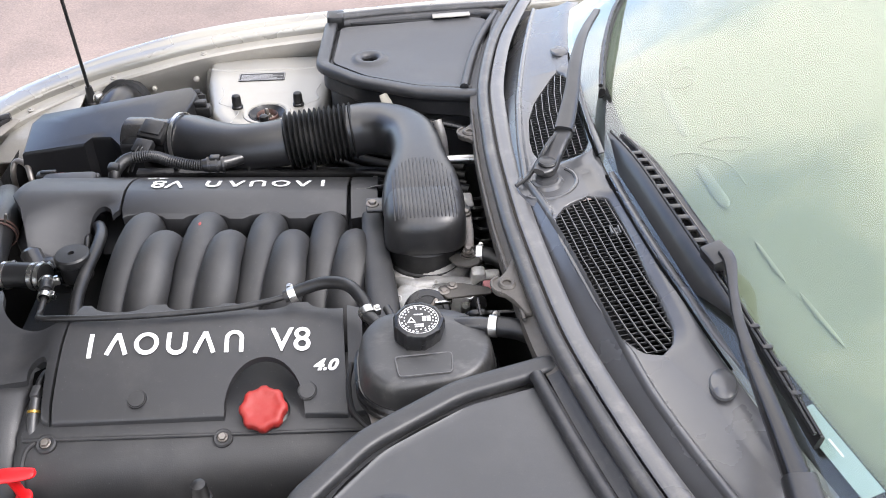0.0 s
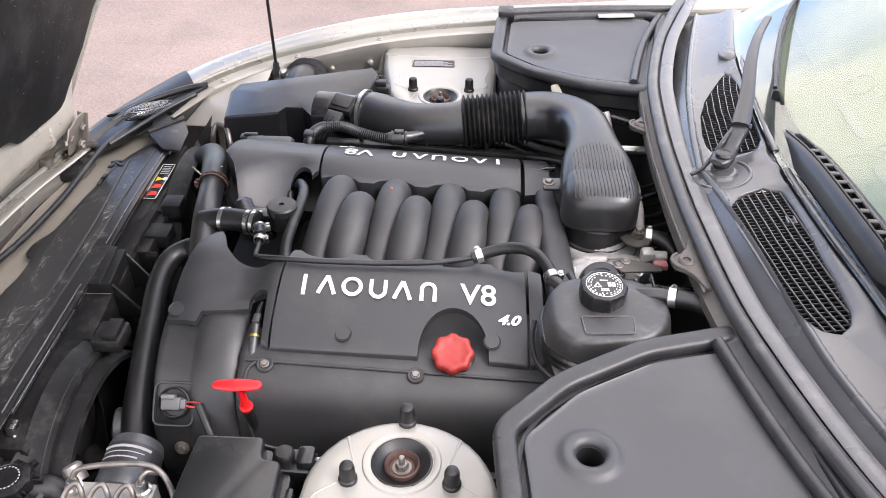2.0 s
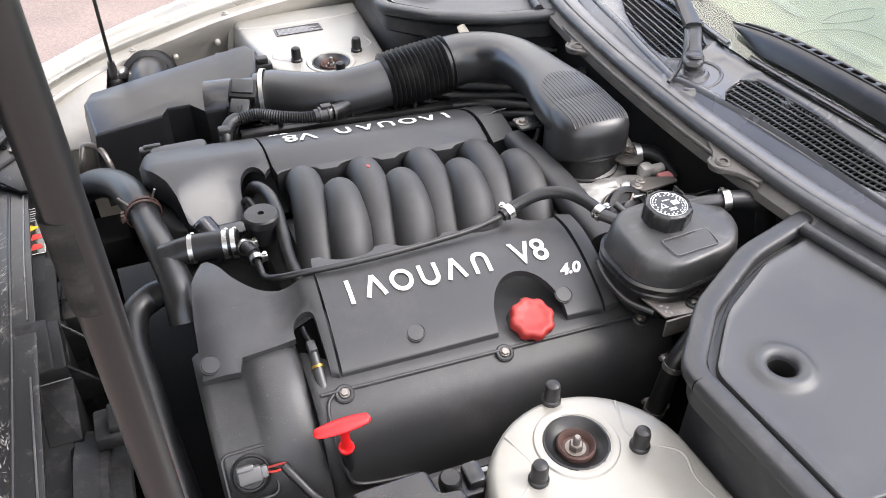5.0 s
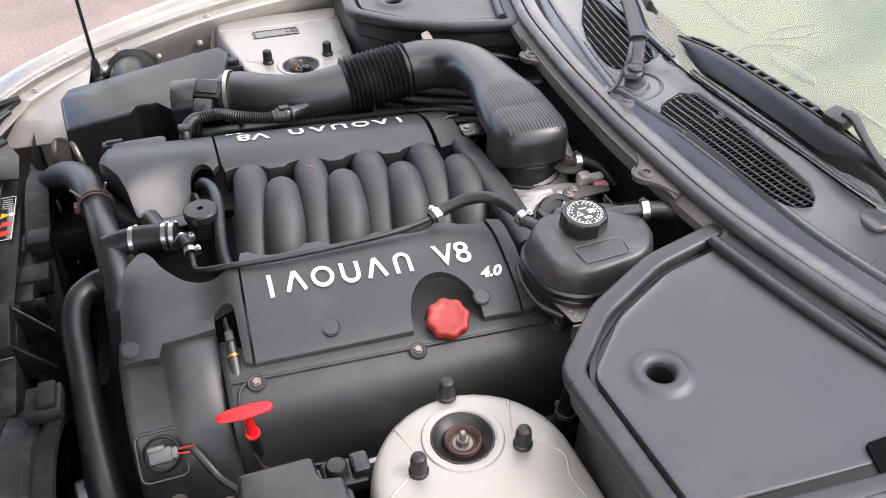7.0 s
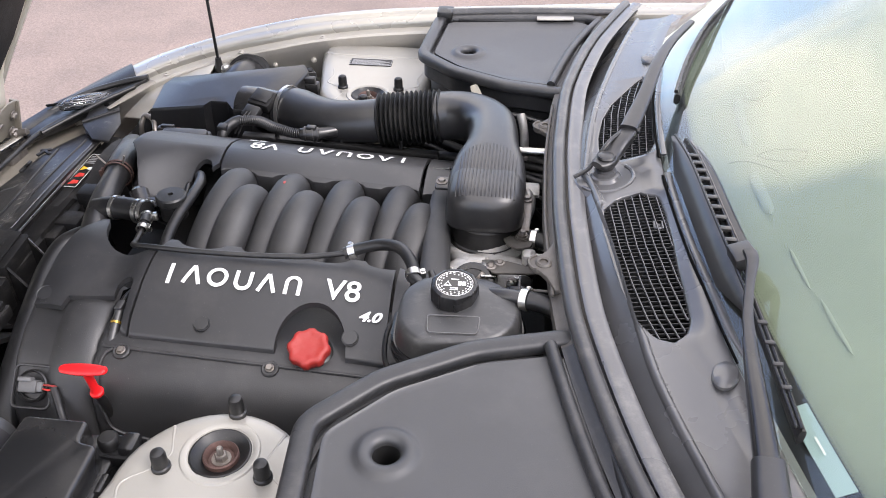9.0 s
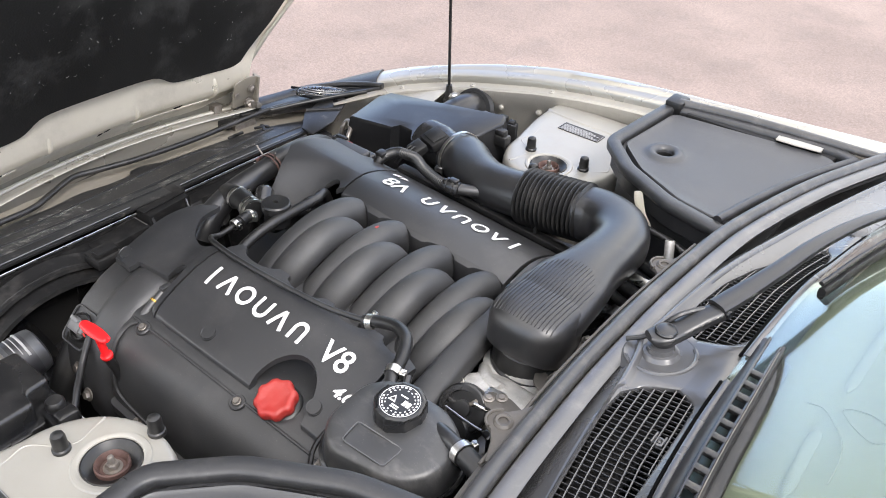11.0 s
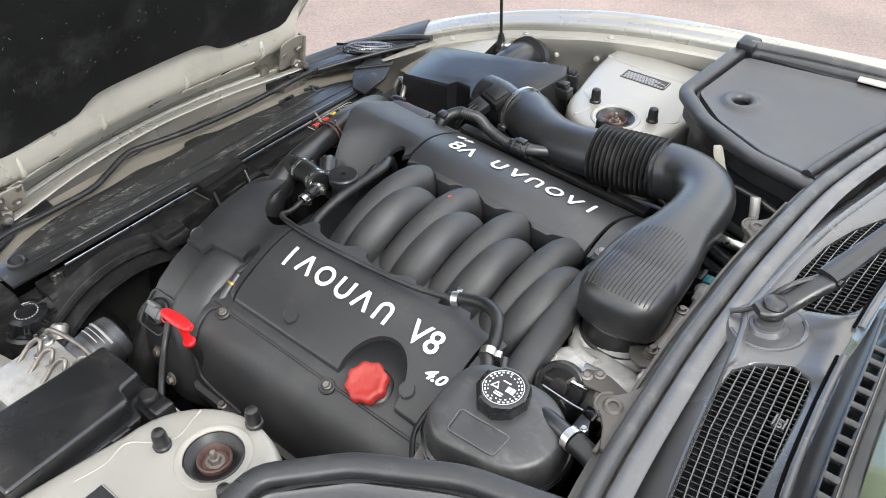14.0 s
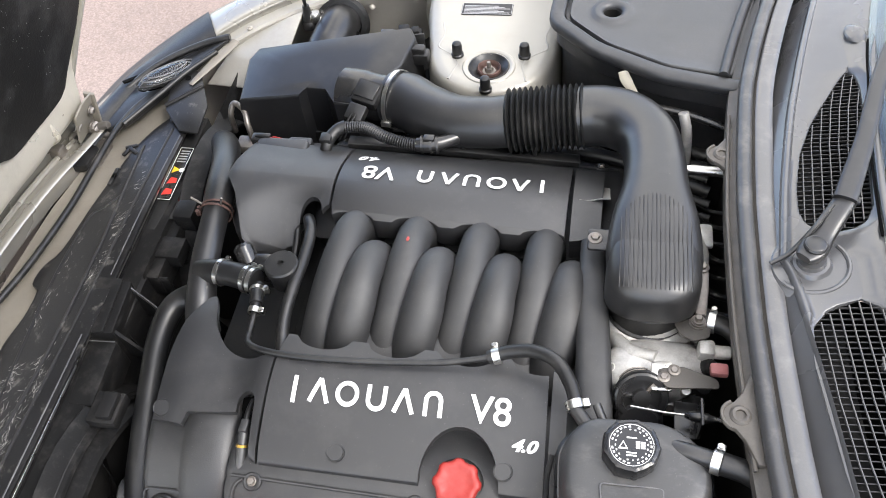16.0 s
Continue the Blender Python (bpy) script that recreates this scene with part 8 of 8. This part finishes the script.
    part("spring_strip", tube([(x + 0.0180, y, z + 0.0018, 0.0007, 0.0007) for x, y, z in rail[2:] if y > -0.30], n=6, sub=1), M_ZINC, n, "thin bright steel spring strip")
    part("rubber_blade", tube([(x + depth(y) + 0.003, y, z - 0.015, 0.004, 0.012) for x, y, z in rail], n=10, sub=1, power=3), M_RUBBER, n)
    part("rubber_wing", tube([(x + 0.028, y, z - 0.012, 0.010, 0.003) for x, y, z in rail[2:] if y > -0.31], n=10, sub=1), M_RUBBER, n)
    for k in range(10):
        y = -0.045 - 0.0262 * k
        x, z = on_blade(y)
        part("carrier_bridge", box(x - 0.001, x + 0.017, y - 0.0045, y + 0.0045, z - 0.004, z + 0.0025, 0.0012), M_PLASTIC, n)
    for k in range(4):
        y = -0.44 - 0.032 * k
        x, z = on_blade(y)
        part("carrier_bridge", box(x - 0.002, x + 0.010, y - 0.003, y + 0.003, z - 0.003, z + 0.0045, 0.001), M_PLASTIC, n)
    part("clip", box(-0.014, 0.016, -0.019, 0.019, -0.006, 0.014, 0.004), M_DUCT, n, m=Matrix.Translation((0.655, -0.325, 0.992)) @ pose(0, 0, 0, 0, -15, 10))
    part("arm_hook", tube([(0.660, -0.330, 1.008, 0.009, 0.004), (0.660, -0.350, 1.006, 0.008, 0.004), (0.652, -0.385, 0.996, 0.006, 0.004), (0.644, -0.43, 0.985, 0.0065, 0.004), (0.640, -0.475, 0.978, 0.008, 0.005)], n=12, power=3), M_DUCT, n)
    part("arm", tube([(0.640, -0.465, 0.979, 0.008, 0.005), (0.636, -0.52, 0.974, 0.010, 0.007), (0.633, -0.58, 0.967, 0.012, 0.009), (0.630, -0.64, 0.960, 0.014, 0.010)], n=14, power=3), M_PLASTIC, n)
    part("arm_root", tube([(0.631, -0.632, 0.962, 0.017, 0.012), (0.626, -0.69, 0.952, 0.019, 0.013), (0.622, -0.75, 0.940, 0.020, 0.012)], n=14, power=3), M_DUCT, n)


wipers()


# ---- small fittings on the far side ----
def far_side():
    r = thing("crossbar", "bare steel brace rod at the bulkhead", "brace rod")
    part("rod", tube([(0.33, 0.262, 0.800), (0.40, 0.257, 0.803), (0.455, 0.253, 0.805)], 0.009, n=14, sub=2), M_STEEL, r)
    h = thing("heat_shield", "crumpled bright foil heat shield behind the engine cover", "heat shield")
    bm = bmesh.new()
    g = [[bm.verts.new((0.195 + 0.017 * i, 0.185 + 0.028 * j, 0.795 - 0.02 * j + 0.012 * noise.noise(Vector((i * 1.8, j * 1.9, 3))))) for j in range(4)] for i in range(4)]
    for i in range(3):
        for j in range(3):
            bm.faces.new((g[i][j], g[i + 1][j], g[i + 1][j + 1], g[i][j + 1]))
    part("foil", thicken(bm, 0.002), M_ALU, h)
    s = thing("paper_tag", "cream paper tag hanging beside the side wall", "tag")
    part("tag", tube([(0.254, 0.431, 0.862, 0.008, 0.001), (0.262, 0.426, 0.845, 0.010, 0.001), (0.276, 0.420, 0.825, 0.007, 0.001), (0.288, 0.424, 0.80, 0.009, 0.001), (0.292, 0.422, 0.78, 0.004, 0.001)], n=8, power=4, up=(0, 1, 0)), surface("cream_paper", (0.62, 0.58, 0.48), 0.7), s)
    rm = thing("paint_mark", "small red paint mark on an intake runner", "paint mark")
    part("mark", lathe([(0.0042, -0.002), (0.0042, 0.0006), (0.001, 0.001)], 12, aim((-0.0685, 0.058, 0.8213), (0, 0.1, 1)) @ Matrix.Diagonal((0.6, 1.2, 1, 1))), M_RED, rm)
    tl = thing("teal_connector", "small teal plastic connector on the bulkhead loom", "connector")
    part("plug", box(0.362, 0.378, 0.165, 0.185, 0.772, 0.786, 0.003), surface("teal_plastic", (0.03, 0.22, 0.26), 0.4), tl)
    part("collar", box(0.348, 0.363, 0.160, 0.190, 0.768, 0.790, 0.003), M_RUBBER, tl)
    part("lead", tube([(0.35, 0.175, 0.778), (0.32, 0.19, 0.76), (0.30, 0.22, 0.72)], 0.006, n=10), M_RUBBER, tl)
    l = thing("injector_loom", "black wiring rail behind the far engine cover", "wiring loom")
    part("rail", tube([(-0.235, 0.318, 0.768, 0.012, 0.008), (0.0, 0.32, 0.757, 0.012, 0.008), (0.19, 0.32, 0.745, 0.012, 0.008)], n=10, power=4), M_RUBBER, l)
    for x in (-0.16, -0.02, 0.11):
        part("stud", lathe([(0.005, 0), (0.005, 0.018), (0.003, 0.02)], 10, Matrix.Translation((x, 0.318, 0.765 - 0.055 * x))), M_RUBBER, l)
    part("plug", joined(box(-0.418, -0.388, 0.291, 0.311, 0.772, 0.790, 0.004), box(-0.410, -0.380, 0.296, 0.306, 0.788, 0.794, 0.002)), M_RUBBER, l)
    part("red_wire", tube([(-0.388, 0.301, 0.782), (-0.374, 0.303, 0.786), (-0.358, 0.301, 0.784), (-0.344, 0.306, 0.770)], 0.0014, n=6), M_RED, l)
    e = thing("lifting_loop", "grimy bent steel loop by the air filter box", "loop")
    part("loop", tube([(-0.535, 0.44, 0.66), (-0.525, 0.43, 0.715), (-0.515, 0.44, 0.738), (-0.49, 0.425, 0.735), (-0.478, 0.40, 0.715), (-0.475, 0.395, 0.67)], 0.006, n=10), M_ZINC, e)
    part("plate", box(-0.51, -0.47, 0.375, 0.41, 0.66, 0.68, 0.004), M_ZINC, e)
    # dark clutter under the duct and by the side wall
    c = thing("wiring_loom", "black wiring looms and pipes in the shadow beside the engine", "wiring loom")
    for k in range(6):
        y = 0.33 + 0.03 * k
        part("loom", tube([(0.0, y + 0.05, 0.62), (0.12, y + 0.02 * (k % 2), 0.67 + 0.012 * k), (0.25, y - 0.03, 0.69 + 0.012 * (k % 3)), (0.42, y - 0.09, 0.70)], 0.008 + 0.003 * (k % 3), n=10), M_RUBBER, c)
    part("pipe", tube([(0.18, 0.42, 0.80), (0.26, 0.40, 0.815), (0.36, 0.375, 0.82), (0.44, 0.35, 0.81)], 0.007, n=10), M_PLASTIC, c)
    part("pipe", tube([(0.36, 0.36, 0.835), (0.37, 0.345, 0.80), (0.375, 0.335, 0.74)], 0.009, n=10), M_ALU, c)


far_side()


# ---- heater hose between the engine and the lid's side wall ----
heater = thing("heater_hose", "black rubber heater hose with a steel clamp beside the side wall", "hose")
part("hose", tube([(0.262, -0.425, 0.775), (0.236, -0.434, 0.762), (0.215, -0.440, 0.735), (0.207, -0.441, 0.70), (0.203, -0.441, 0.665), (0.197, -0.440, 0.625), (0.190, -0.43, 0.56), (0.185, -0.42, 0.45), (0.18, -0.42, 0.30), (0.18, -0.42, 0.186)], 0.0135, n=14), M_RUBBER, heater)
clip_ring((0.213, -0.4403, 0.729), (0.15, 0.02, 1), 0.0140, 0.009, heater)
clip_ring((0.199, -0.4405, 0.640), (0.15, 0.0, 1), 0.0140, 0.008, heater, M_ZINC)
